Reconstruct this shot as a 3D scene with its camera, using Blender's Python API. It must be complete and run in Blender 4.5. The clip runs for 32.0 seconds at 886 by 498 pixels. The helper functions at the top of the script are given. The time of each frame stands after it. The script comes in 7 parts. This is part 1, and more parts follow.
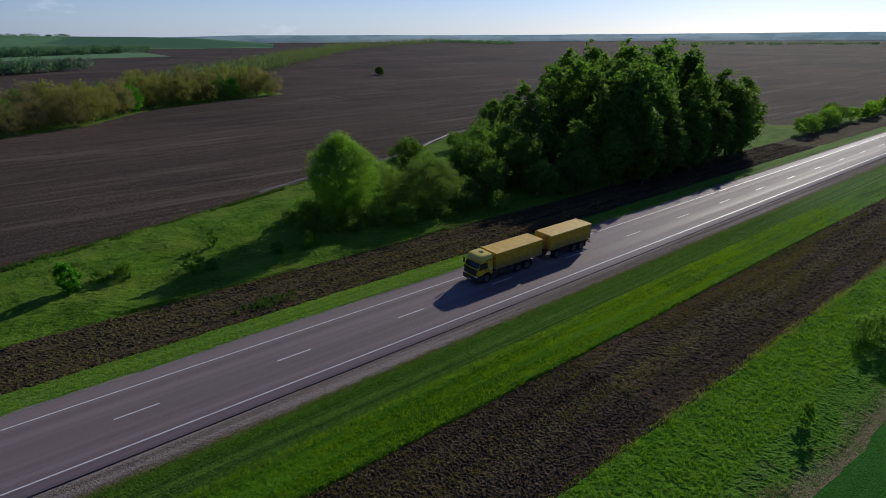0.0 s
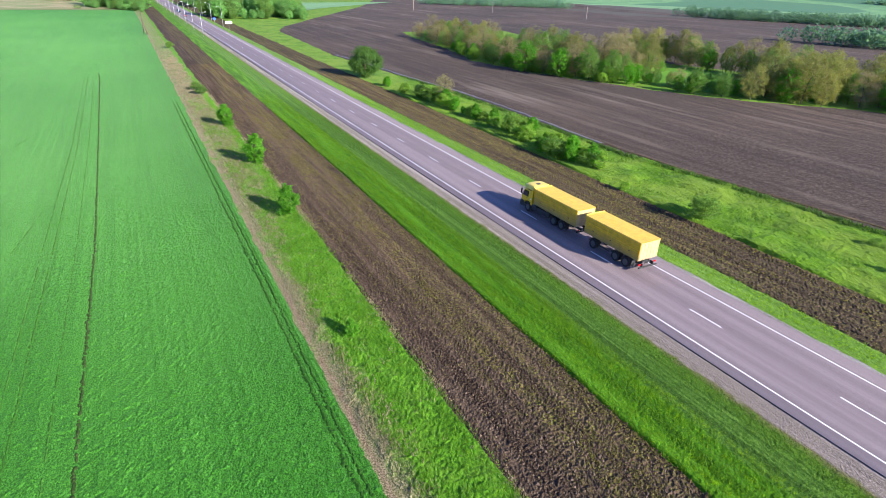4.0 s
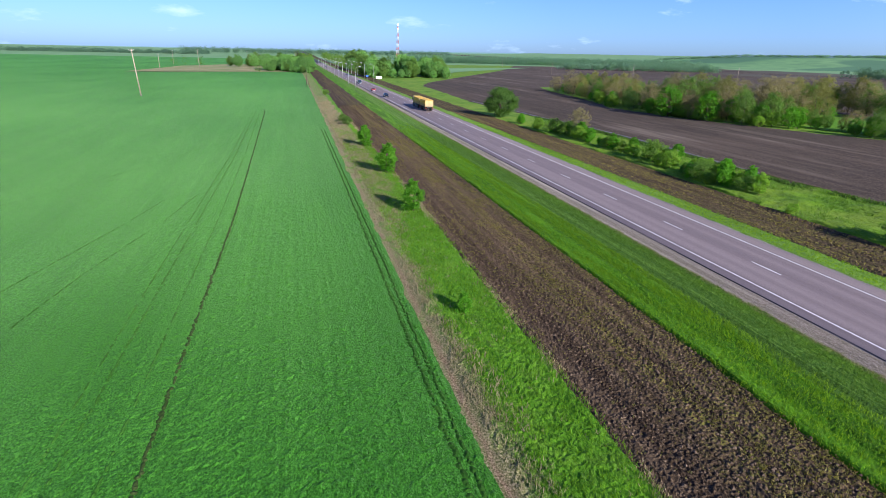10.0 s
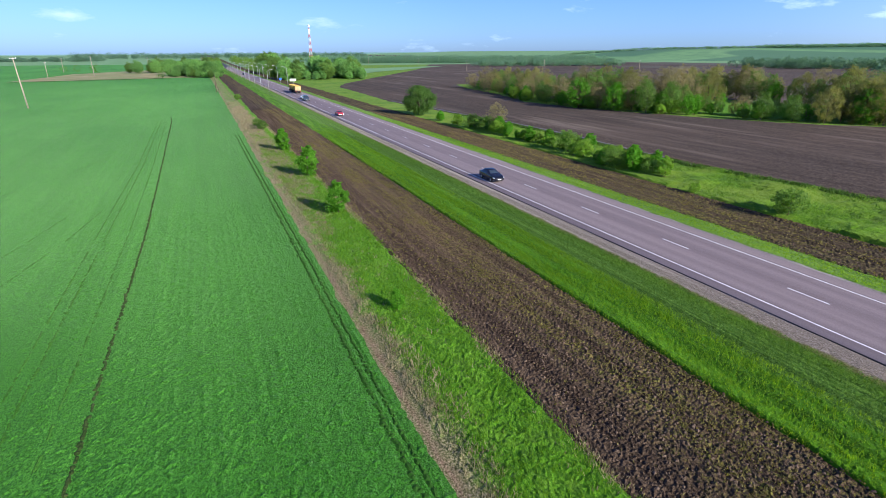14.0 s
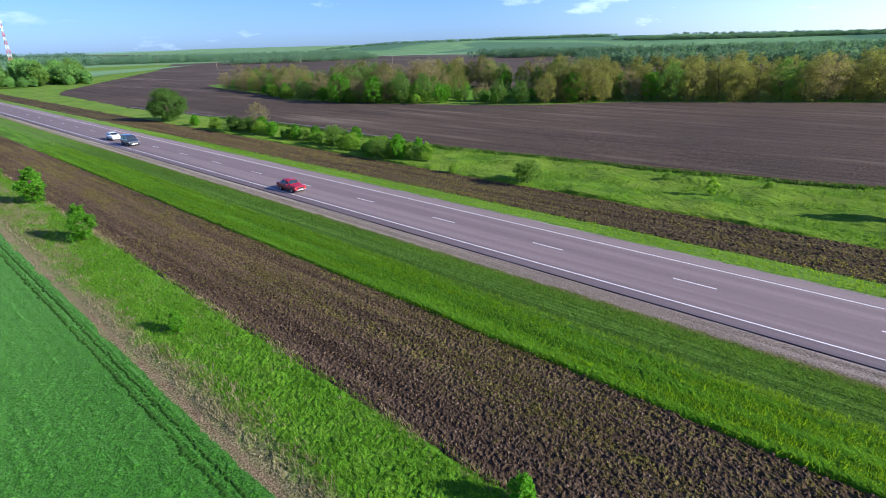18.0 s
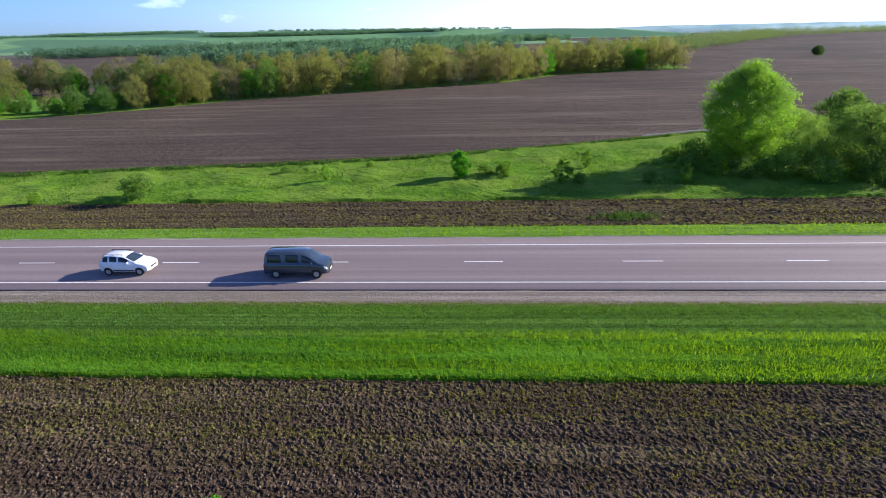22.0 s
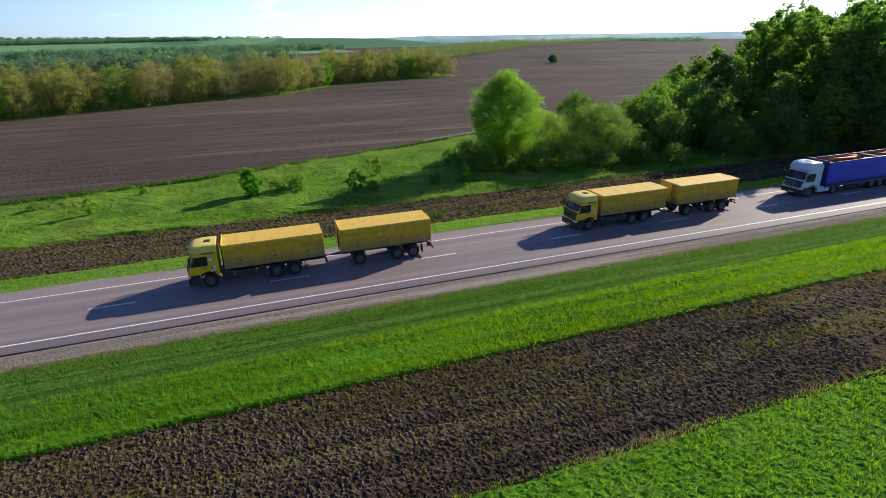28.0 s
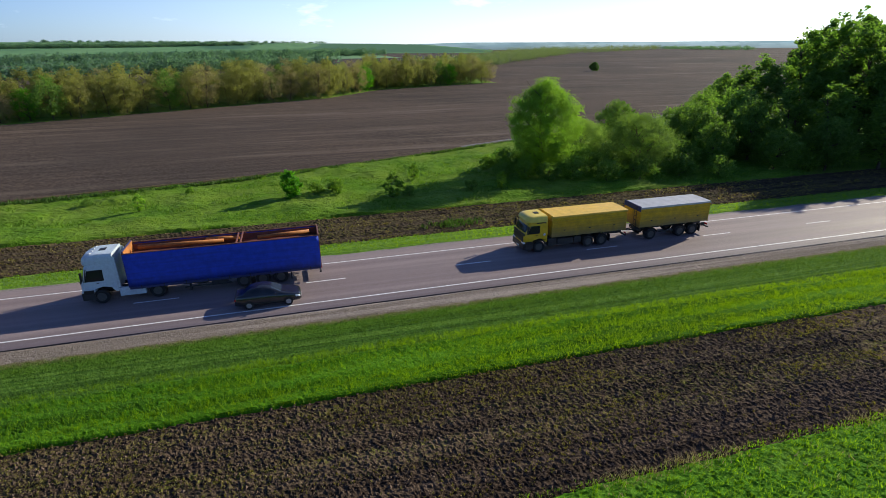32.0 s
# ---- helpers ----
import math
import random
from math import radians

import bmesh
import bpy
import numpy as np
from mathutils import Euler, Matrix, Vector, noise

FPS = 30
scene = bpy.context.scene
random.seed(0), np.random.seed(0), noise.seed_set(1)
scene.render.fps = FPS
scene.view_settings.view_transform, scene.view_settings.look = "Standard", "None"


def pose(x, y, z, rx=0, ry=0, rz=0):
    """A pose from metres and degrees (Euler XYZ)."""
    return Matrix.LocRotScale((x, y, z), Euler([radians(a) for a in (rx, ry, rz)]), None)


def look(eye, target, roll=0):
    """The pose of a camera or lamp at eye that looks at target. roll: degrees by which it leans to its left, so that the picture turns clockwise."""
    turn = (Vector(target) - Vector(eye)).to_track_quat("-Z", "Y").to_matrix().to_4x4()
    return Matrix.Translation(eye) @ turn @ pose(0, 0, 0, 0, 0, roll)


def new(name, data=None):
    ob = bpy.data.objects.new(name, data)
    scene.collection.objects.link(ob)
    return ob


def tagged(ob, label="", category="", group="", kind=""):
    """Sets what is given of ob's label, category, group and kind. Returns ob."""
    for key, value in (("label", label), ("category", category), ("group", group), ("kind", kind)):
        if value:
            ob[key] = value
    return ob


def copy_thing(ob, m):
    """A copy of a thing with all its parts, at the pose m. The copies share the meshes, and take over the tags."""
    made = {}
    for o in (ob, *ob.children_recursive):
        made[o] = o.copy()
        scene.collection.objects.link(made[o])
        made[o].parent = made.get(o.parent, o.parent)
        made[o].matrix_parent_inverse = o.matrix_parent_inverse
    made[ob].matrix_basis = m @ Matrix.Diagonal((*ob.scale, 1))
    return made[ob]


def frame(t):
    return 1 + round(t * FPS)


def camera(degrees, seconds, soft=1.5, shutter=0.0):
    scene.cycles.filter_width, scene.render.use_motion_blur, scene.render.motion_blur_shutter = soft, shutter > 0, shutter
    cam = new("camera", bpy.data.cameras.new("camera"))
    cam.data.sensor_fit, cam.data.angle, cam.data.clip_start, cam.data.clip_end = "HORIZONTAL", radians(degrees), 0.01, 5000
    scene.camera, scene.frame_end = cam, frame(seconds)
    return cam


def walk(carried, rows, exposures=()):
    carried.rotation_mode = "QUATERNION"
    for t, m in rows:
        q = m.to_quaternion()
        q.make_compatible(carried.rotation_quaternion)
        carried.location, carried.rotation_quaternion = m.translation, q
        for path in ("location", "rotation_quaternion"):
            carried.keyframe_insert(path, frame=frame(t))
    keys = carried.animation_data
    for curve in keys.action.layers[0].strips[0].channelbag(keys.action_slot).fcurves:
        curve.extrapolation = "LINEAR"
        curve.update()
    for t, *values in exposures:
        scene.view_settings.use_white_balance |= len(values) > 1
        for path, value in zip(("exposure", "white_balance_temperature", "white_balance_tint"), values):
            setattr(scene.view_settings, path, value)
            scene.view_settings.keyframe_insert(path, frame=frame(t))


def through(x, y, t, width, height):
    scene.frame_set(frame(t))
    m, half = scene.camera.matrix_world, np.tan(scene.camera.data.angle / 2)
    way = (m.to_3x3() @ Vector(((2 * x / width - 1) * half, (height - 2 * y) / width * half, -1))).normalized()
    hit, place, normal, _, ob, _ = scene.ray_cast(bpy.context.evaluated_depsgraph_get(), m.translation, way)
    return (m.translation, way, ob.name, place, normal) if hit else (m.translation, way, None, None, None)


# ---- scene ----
# the drone: seconds, place, yaw, pitch, roll in degrees
cam = camera(79.3, 32.0, 0.8)
PATH = [
    (0, -38.83, -3.75, 25.61, -126.65, -22.09, -0.29),
    (0.5, -38.78, -3.64, 25.41, -123.81, -24.72, -0.06),
    (1, -38.70, -3.61, 25.33, -119.79, -27.20, -0.07),
    (1.5, -38.28, -3.40, 25.35, -108.61, -27.11, 0.28),
    (2, -38.10, -3.47, 25.33, -87.90, -27.09, 0.61),
    (2.5, -37.42, -3.86, 24.56, -71.10, -26.53, 0.74),
    (3, -37.27, -3.49, 24.55, -59.55, -26.48, 0.93),
    (3.5, -37.50, -2.86, 24.31, -44.03, -26.42, 1.81),
    (4, -37.32, -2.31, 23.83, -29.66, -26.41, 2.31),
    (4.5, -37.13, -2.13, 23.80, -25.29, -26.43, 2.43),
    (6.5, -36.98, -1.74, 22.60, -20.95, -20.54, 1.80),
    (7, -36.94, -1.68, 21.25, -20.26, -20.49, 1.71),
    (7.5, -36.84, -1.57, 19.84, -19.62, -20.43, 1.59),
    (8, -36.74, -1.45, 18.35, -18.96, -20.33, 1.49),
    (8.5, -36.70, -1.45, 17.03, -18.32, -20.28, 1.43),
    (9, -36.77, -1.69, 16.45, -17.36, -20.19, 1.39),
    (9.5, -36.82, -1.62, 16.23, -16.43, -20.16, 1.40),
    (10, -36.83, -1.53, 16.17, -15.31, -20.20, 1.36),
    (10.5, -36.83, -1.49, 16.14, -15.46, -20.14, 1.25),
    (11, -36.83, -1.46, 16.05, -17.41, -20.06, 1.12),
    (11.5, -36.83, -1.38, 15.99, -16.96, -20.03, 0.97),
    (12, -36.81, -1.47, 16.01, -17.26, -20.05, 0.79),
    (12.5, -36.82, -1.44, 15.94, -19.40, -20.00, 0.60),
    (13, -36.84, -1.55, 15.90, -20.65, -19.99, 0.38),
    (13.5, -36.88, -1.61, 15.93, -20.98, -20.04, 0.18),
    (14, -36.86, -1.79, 15.99, -23.35, -20.17, -0.11),
    (14.5, -36.88, -1.85, 16.03, -24.65, -20.21, -0.29),
    (15, -36.78, -2.12, 16.06, -30.86, -20.33, -0.74),
    (15.5, -36.84, -2.27, 15.98, -33.62, -20.38, -0.90),
    (17.5, -37.05, -2.97, 16.12, -43.87, -20.76, -1.39),
    (18, -37.16, -3.05, 16.16, -47.17, -20.90, -1.33),
    (18.5, -37.06, -3.15, 16.14, -49.81, -20.99, -1.19),
    (19, -37.06, -3.26, 16.16, -53.38, -21.21, -0.98),
    (19.5, -36.98, -3.47, 16.20, -57.30, -21.37, -1.23),
    (20, -36.94, -3.66, 16.13, -61.81, -21.48, -1.29),
    (20.5, -37.01, -3.86, 16.28, -65.10, -21.68, -1.57),
    (21, -37.11, -3.99, 16.43, -69.77, -21.94, -1.58),
    (21.5, -37.43, -4.14, 16.55, -77.54, -22.10, -1.55),
    (22, -37.81, -3.95, 16.50, -86.50, -22.10, -1.39),
    (22.5, -38.12, -3.98, 16.70, -94.40, -22.39, -1.36),
    (23, -38.53, -3.88, 16.84, -103.21, -22.58, -1.04),
    (23.5, -38.74, -3.82, 16.86, -108.26, -22.61, -0.87),
    (24, -38.81, -3.81, 16.94, -110.14, -22.59, -0.86),
    (24.5, -38.87, -3.73, 16.94, -111.83, -22.49, -0.74),
    (25, -38.77, -3.78, 16.91, -110.00, -22.33, -0.84),
    (25.5, -38.87, -3.86, 16.85, -109.25, -22.14, -0.88),
    (27.5, -38.89, -3.79, 16.90, -108.62, -21.70, -0.98),
    (28, -38.91, -3.73, 17.01, -108.96, -21.66, -1.04),
    (28.5, -38.97, -3.69, 16.97, -109.29, -21.58, -0.92),
    (29, -39.00, -3.73, 16.98, -109.66, -21.50, -0.90),
    (29.5, -39.06, -3.70, 17.03, -110.12, -21.45, -0.80),
    (30, -39.15, -3.69, 17.07, -110.50, -21.38, -0.85),
    (30.5, -39.10, -3.72, 17.11, -108.97, -21.27, -0.84),
    (31, -39.08, -3.74, 17.12, -108.99, -21.21, -0.80),
    (31.5, -39.01, -3.69, 17.10, -107.88, -21.09, -0.68),
    (32, -38.88, -3.65, 17.12, -105.11, -21.02, -0.56),
]


def flown(x, y, z, yaw, pitch, roll):
    a, b = radians(yaw), radians(pitch)
    ahead = Vector((-math.sin(a) * math.cos(b), math.cos(a) * math.cos(b), math.sin(b)))
    return look(Vector((x, y, z)), Vector((x, y, z)) + ahead, roll)


EXPOSURES = [(0, -0.72, 6350, 8), (0.5, -0.5, 6350, 8), (1, -0.18, 6350, 8), (1.5, 0.1, 6350, 8), (2, 0.55, 6350, 8), (3, 1.05, 6350, 10), (4, 1.42, 6350, 10), (6.5, 0.9, 6350, 10), (9, 0.85, 6350, 10), (13, 0.85, 6350, 10), (17, 0.88, 6350, 10),
             (19, 0.88, 6350, 10), (21, 0.95, 6350, 10), (22, 0.9, 6450, 9), (24, 0.85, 6600, 7), (25, 0.75, 6700, 6), (28, 0.6, 6900, 4), (32, 0.4, 7000, 3)]
walk(cam, [(t, flown(*row)) for t, *row in PATH], EXPOSURES)

# ---- light: a low evening sun and a clear sky with a few clouds ----
SUN_EL, SUN_AZ = radians(23.5), radians(159.0)
world = bpy.data.worlds.new("sky")
scene.world = world
world.use_nodes = True
wn, wl = world.node_tree.nodes, world.node_tree.links
wn.clear()
w_out, w_bg, w_sky = wn.new("ShaderNodeOutputWorld"), wn.new("ShaderNodeBackground"), wn.new("ShaderNodeTexSky")
w_sky.sky_type, w_sky.sun_disc = "NISHITA", False
w_sky.sun_elevation, w_sky.sun_rotation = SUN_EL, SUN_AZ
w_sky.air_density, w_sky.dust_density, w_sky.ozone_density = 1.0, 0.4, 3.0
w_bg.inputs["Strength"].default_value = 0.10
w_co, w_map, w_noise, w_ramp, w_mix = (wn.new(k) for k in ("ShaderNodeTexCoord", "ShaderNodeMapping", "ShaderNodeTexNoise", "ShaderNodeValToRGB", "ShaderNodeMix"))
w_map.inputs["Scale"].default_value = (1.0, 1.0, 3.4)
w_noise.inputs["Scale"].default_value, w_noise.inputs["Detail"].default_value, w_noise.inputs["Roughness"].default_value = 8.0, 9.0, 0.6
w_ramp.color_ramp.elements[0].position, w_ramp.color_ramp.elements[1].position = 0.59, 0.86
w_mix.data_type = "RGBA"
w_mix.inputs[7].default_value = (8.0, 8.6, 9.6, 1)
wl.new(w_co.outputs["Generated"], w_map.inputs["Vector"])
wl.new(w_map.outputs[0], w_noise.inputs["Vector"])
wl.new(w_noise.outputs["Fac"], w_ramp.inputs["Fac"])
wl.new(w_ramp.outputs["Color"], w_mix.inputs[0])
w_tint = wn.new("ShaderNodeMix")
w_tint.data_type, w_tint.blend_type = "RGBA", "MULTIPLY"
w_tint.inputs[0].default_value, w_tint.inputs[7].default_value = 1.0, (0.56, 0.70, 1.17, 1)
wl.new(w_sky.outputs[0], w_tint.inputs[6])
wl.new(w_tint.outputs[2], w_mix.inputs[6])
# pale haze low in the sky, thick on the sun's side and thin away from it
w_dot, w_side, w_sep, w_low, w_lowsq, w_veil, w_dim, w_deep, w_sum = (wn.new(k) for k in (
    "ShaderNodeVectorMath", "ShaderNodeMapRange", "ShaderNodeSeparateXYZ", "ShaderNodeMapRange", "ShaderNodeMath", "ShaderNodeMath", "ShaderNodeMapRange", "ShaderNodeMix", "ShaderNodeMix"))
w_dot.operation, w_lowsq.operation, w_veil.operation = "DOT_PRODUCT", "MULTIPLY", "MULTIPLY"
w_dot.inputs[1].default_value = (math.sin(SUN_AZ) * math.cos(SUN_EL), math.cos(SUN_AZ) * math.cos(SUN_EL), math.sin(SUN_EL))
w_side.interpolation_type = "SMOOTHSTEP"
w_side.inputs[1].default_value, w_side.inputs[2].default_value = -0.35, 0.65
w_low.inputs[1].default_value, w_low.inputs[2].default_value = 0.42, -0.05
w_dim.inputs[1].default_value, w_dim.inputs[2].default_value = -0.6, 0.3
w_dim.inputs[3].default_value, w_dim.inputs[4].default_value = 0.70, 1.0
w_deep.data_type, w_deep.blend_type, w_sum.data_type, w_sum.blend_type = "RGBA", "MULTIPLY", "RGBA", "ADD"
w_deep.inputs[0].default_value, w_sum.inputs[7].default_value = 1.0, (5.4, 6.2, 7.4, 1)
wl.new(w_co.outputs["Generated"], w_dot.inputs[0])
wl.new(w_co.outputs["Generated"], w_sep.inputs[0])
wl.new(w_dot.outputs["Value"], w_side.inputs[0])
wl.new(w_dot.outputs["Value"], w_dim.inputs[0])
wl.new(w_sep.outputs[2], w_low.inputs[0])
wl.new(w_low.outputs[0], w_lowsq.inputs[0])
wl.new(w_low.outputs[0], w_lowsq.inputs[1])
wl.new(w_lowsq.outputs[0], w_veil.inputs[0])
wl.new(w_side.outputs[0], w_veil.inputs[1])
wl.new(w_mix.outputs[2], w_deep.inputs[6])
wl.new(w_dim.outputs[0], w_deep.inputs[7])
# away from the sun the low sky stays a clear blue
w_away, w_band, w_blue = wn.new("ShaderNodeMath"), wn.new("ShaderNodeMath"), wn.new("ShaderNodeMix")
w_away.operation, w_band.operation = "SUBTRACT", "MULTIPLY"
w_away.inputs[0].default_value = 1.0
w_blue.data_type, w_blue.blend_type = "RGBA", "MULTIPLY"
w_blue.inputs[7].default_value = (0.88, 1.18, 1.56, 1)
wl.new(w_side.outputs[0], w_away.inputs[1])
wl.new(w_away.outputs[0], w_band.inputs[0])
wl.new(w_lowsq.outputs[0], w_band.inputs[1])
wl.new(w_band.outputs[0], w_blue.inputs[0])
wl.new(w_deep.outputs[2], w_blue.inputs[6])
wl.new(w_blue.outputs[2], w_sum.inputs[6])
wl.new(w_veil.outputs[0], w_sum.inputs[0])
wl.new(w_sum.outputs[2], w_bg.inputs["Color"])
wl.new(w_bg.outputs[0], w_out.inputs["Surface"])

sun = new("sun", bpy.data.lights.new("sun", "SUN"))
sun.data.energy, sun.data.angle, sun.data.color = 5.0, radians(0.53), (1.0, 0.93, 0.82)
_dir = Vector((math.sin(SUN_AZ) * math.cos(SUN_EL), math.cos(SUN_AZ) * math.cos(SUN_EL), math.sin(SUN_EL)))
sun.matrix_world = look(_dir * 400, Vector((0, 0, 0)))


# ---- materials ----
class Nodes:
    """A small builder of node materials."""

    def __init__(self, name):
        self.m = bpy.data.materials.new(name)
        self.m.use_nodes = True
        self.t = self.m.node_tree
        self.bsdf = self.t.nodes["Principled BSDF"]
        self.out = self.t.nodes["Material Output"]
        self.co = None

    def n(self, kind, **values):
        node = self.t.nodes.new("ShaderNode" + kind)
        for k, v in values.items():
            node.inputs[k.replace("_", " ")].default_value = v
        return node

    def link(self, a, b):
        self.t.links.new(a, b)

    def place(self, scale=(1, 1, 1), rot=(0, 0, 0)):
        if self.co is None:
            self.co = self.t.nodes.new("ShaderNodeTexCoord")
        mp = self.n("Mapping", Scale=scale, Rotation=rot)
        self.link(self.co.outputs["Object"], mp.inputs["Vector"])
        return mp.outputs[0]

    def noise(self, scale, detail=4.0, rough=0.55, stretch=(1, 1, 1)):
        nz = self.n("TexNoise", Scale=scale, Detail=detail, Roughness=rough)
        self.link(self.place(stretch), nz.inputs["Vector"])
        return nz.outputs["Fac"]

    def past(self, x0, soft, wobble=0.0, scale=0.8, stretch=(1, 0.6, 1), lean=None):
        """1 east of x0, 0 west of it, with a soft and uneven line between."""
        sep = self.t.nodes.new("ShaderNodeSeparateXYZ")
        self.link(self.place(), sep.inputs[0])
        x = sep.outputs[0]
        if lean:  # the line swings west between two places along the road
            sw = self.t.nodes.new("ShaderNodeMapRange")
            for i, v in enumerate(lean):
                sw.inputs[1 + i].default_value = v
            self.link(sep.outputs[1], sw.inputs[0])
            x = self.times(x, sw.outputs[0], "ADD")
        if wobble:
            ma = self.t.nodes.new("ShaderNodeMath")
            ma.operation = "MULTIPLY_ADD"
            self.link(self.noise(scale, 5, 0.65, stretch), ma.inputs[0])
            ma.inputs[1].default_value = wobble * 2
            self.link(x, ma.inputs[2])
            x, x0 = ma.outputs[0], x0 + wobble
        mr = self.t.nodes.new("ShaderNodeMapRange")
        mr.inputs[1].default_value, mr.inputs[2].default_value = x0 - soft, x0 + soft
        self.link(x, mr.inputs[0])
        return mr.outputs[0]

    def times(self, a, b, op="MULTIPLY"):
        ma = self.t.nodes.new("ShaderNodeMath")
        ma.operation = op
        for i, v in enumerate((a, b)):
            if isinstance(v, bpy.types.NodeSocket):
                self.link(v, ma.inputs[i])
            else:
                ma.inputs[i].default_value = v
        return ma.outputs[0]

    def ramp(self, fac, *stops):
        r = self.t.nodes.new("ShaderNodeValToRGB")
        while len(r.color_ramp.elements) < len(stops):
            r.color_ramp.elements.new(0.5)
        for e, (p, c) in zip(r.color_ramp.elements, stops):
            e.position, e.color = p, (*c, 1)
        self.link(fac, r.inputs["Fac"])
        return r.outputs["Color"]

    def mix(self, fac, a, b, kind="MIX"):
        m = self.t.nodes.new("ShaderNodeMix")
        m.data_type, m.blend_type = "RGBA", kind
        for s, v in ((0, fac), (6, a), (7, b)):
            if isinstance(v, bpy.types.NodeSocket):
                self.link(v, m.inputs[s])
            else:
                m.inputs[s].default_value = v if s == 0 else (*v, 1)
        return m.outputs[2]

    def bump(self, height, strength, distance=0.05):
        b = self.n("Bump", Strength=strength, Distance=distance)
        self.link(height, b.inputs["Height"])
        self.link(b.outputs[0], self.bsdf.inputs["Normal"])

    def done(self, color=None, rough=0.8, metal=0.0, spec=0.5, **more):
        if color is not None:
            if isinstance(color, bpy.types.NodeSocket):
                self.link(color, self.bsdf.inputs["Base Color"])
            else:
                self.bsdf.inputs["Base Color"].default_value = (*color, 1)
        if isinstance(rough, bpy.types.NodeSocket):
            self.link(rough, self.bsdf.inputs["Roughness"])
        else:
            self.bsdf.inputs["Roughness"].default_value = rough
        self.bsdf.inputs["Metallic"].default_value = metal
        self.bsdf.inputs["Specular IOR Level"].default_value = spec
        for k, v in more.items():
            self.bsdf.inputs[k.replace("_", " ")].default_value = v
        return self.m


def ground_mat(name, low, mid, high, fine=9.0, coarse=0.35, stretch=(1, 0.35, 1), bump=0.6, dist=0.08, rough=0.95, tint=None, big=0.045, spec=0.05, sheen=0.06):
    """Soil or sward: fine grain, drifting patches along the strip and slow large ones."""
    k = Nodes(name)
    a = k.noise(fine, 6, 0.7)
    col = k.ramp(a, (0.36, low), (0.5, mid), (0.66, high))
    b = k.noise(coarse, 4, 0.6, stretch)
    col = k.mix(0.42, col, k.ramp(b, (0.36, low), (0.5, mid), (0.64, high)))
    if tint:
        c = k.noise(big, 3, 0.5)
        col = k.mix(k.ramp(c, (0.42, (0, 0, 0)), (0.62, (0.75, 0.75, 0.75))), col, tint)
    k.bump(a, bump, dist)
    return k.done(col, rough, spec=spec, Sheen_Weight=sheen, Sheen_Roughness=0.28, Sheen_Tint=(0.8, 1.0, 0.55, 1))


def verge_mat():
    """The road's west bank from the plough to the asphalt: lush grass, mown grass, a fringe, then stony gravel."""
    k = Nodes("west_verge")
    fine = k.noise(12, 5, 0.74, (1.2, 0.9, 1))
    patch = k.noise(0.6, 5, 0.62, (1.6, 0.10, 1))
    lush = k.ramp(fine, (0.39, (0.020, 0.076, 0.003)), (0.5, (0.060, 0.172, 0.006)), (0.62, (0.130, 0.300, 0.014)))
    lush = k.mix(0.5, lush, k.ramp(patch, (0.40, (0.014, 0.060, 0.003)), (0.5, (0.055, 0.168, 0.006)), (0.60, (0.104, 0.262, 0.012))))
    mown = k.ramp(fine, (0.40, (0.022, 0.066, 0.006)), (0.5, (0.070, 0.162, 0.021)), (0.60, (0.168, 0.295, 0.060)))
    lines = k.noise(1.0, 4, 0.6, (4.6, 0.022, 1))
    mown = k.mix(0.46, mown, k.ramp(lines, (0.40, (0.014, 0.050, 0.005)), (0.5, (0.068, 0.165, 0.016)), (0.60, (0.140, 0.270, 0.034))))
    col = k.mix(k.past(-10.35, 0.4, 0.8), lush, mown)
    col = k.mix(k.times(k.past(-7.75, 0.5, 0.7), 0.7), col, k.mix(0.5, lush, (0.085, 0.150, 0.008)))
    fringe = k.ramp(fine, (0.36, (0.085, 0.050, 0.026)), (0.5, (0.150, 0.115, 0.055)), (0.66, (0.200, 0.190, 0.080)))
    col = k.mix(k.times(k.past(-6.75, 0.25, 0.6, 1.6), 0.8), col, fringe)
    stones = k.noise(11, 6, 0.75)
    gravel = k.ramp(stones, (0.40, (0.070, 0.054, 0.044)), (0.5, (0.220, 0.176, 0.150)), (0.62, (0.500, 0.425, 0.370)))
    streak = k.noise(0.9, 4, 0.6, (2.2, 0.03, 1))
    gravel = k.mix(0.5, gravel, k.ramp(streak, (0.38, (0.120, 0.094, 0.078)), (0.5, (0.220, 0.176, 0.150)), (0.64, (0.410, 0.350, 0.305))))
    col = k.mix(k.past(-6.35, 0.16, 0.5, 1.6), col, gravel)
    k.bump(k.times(fine, stones, "ADD"), 1.0, 0.07)
    return k.done(col, 0.95, spec=0.05, Sheen_Weight=0.05, Sheen_Roughness=0.28, Sheen_Tint=(0.75, 1.0, 0.45, 1))


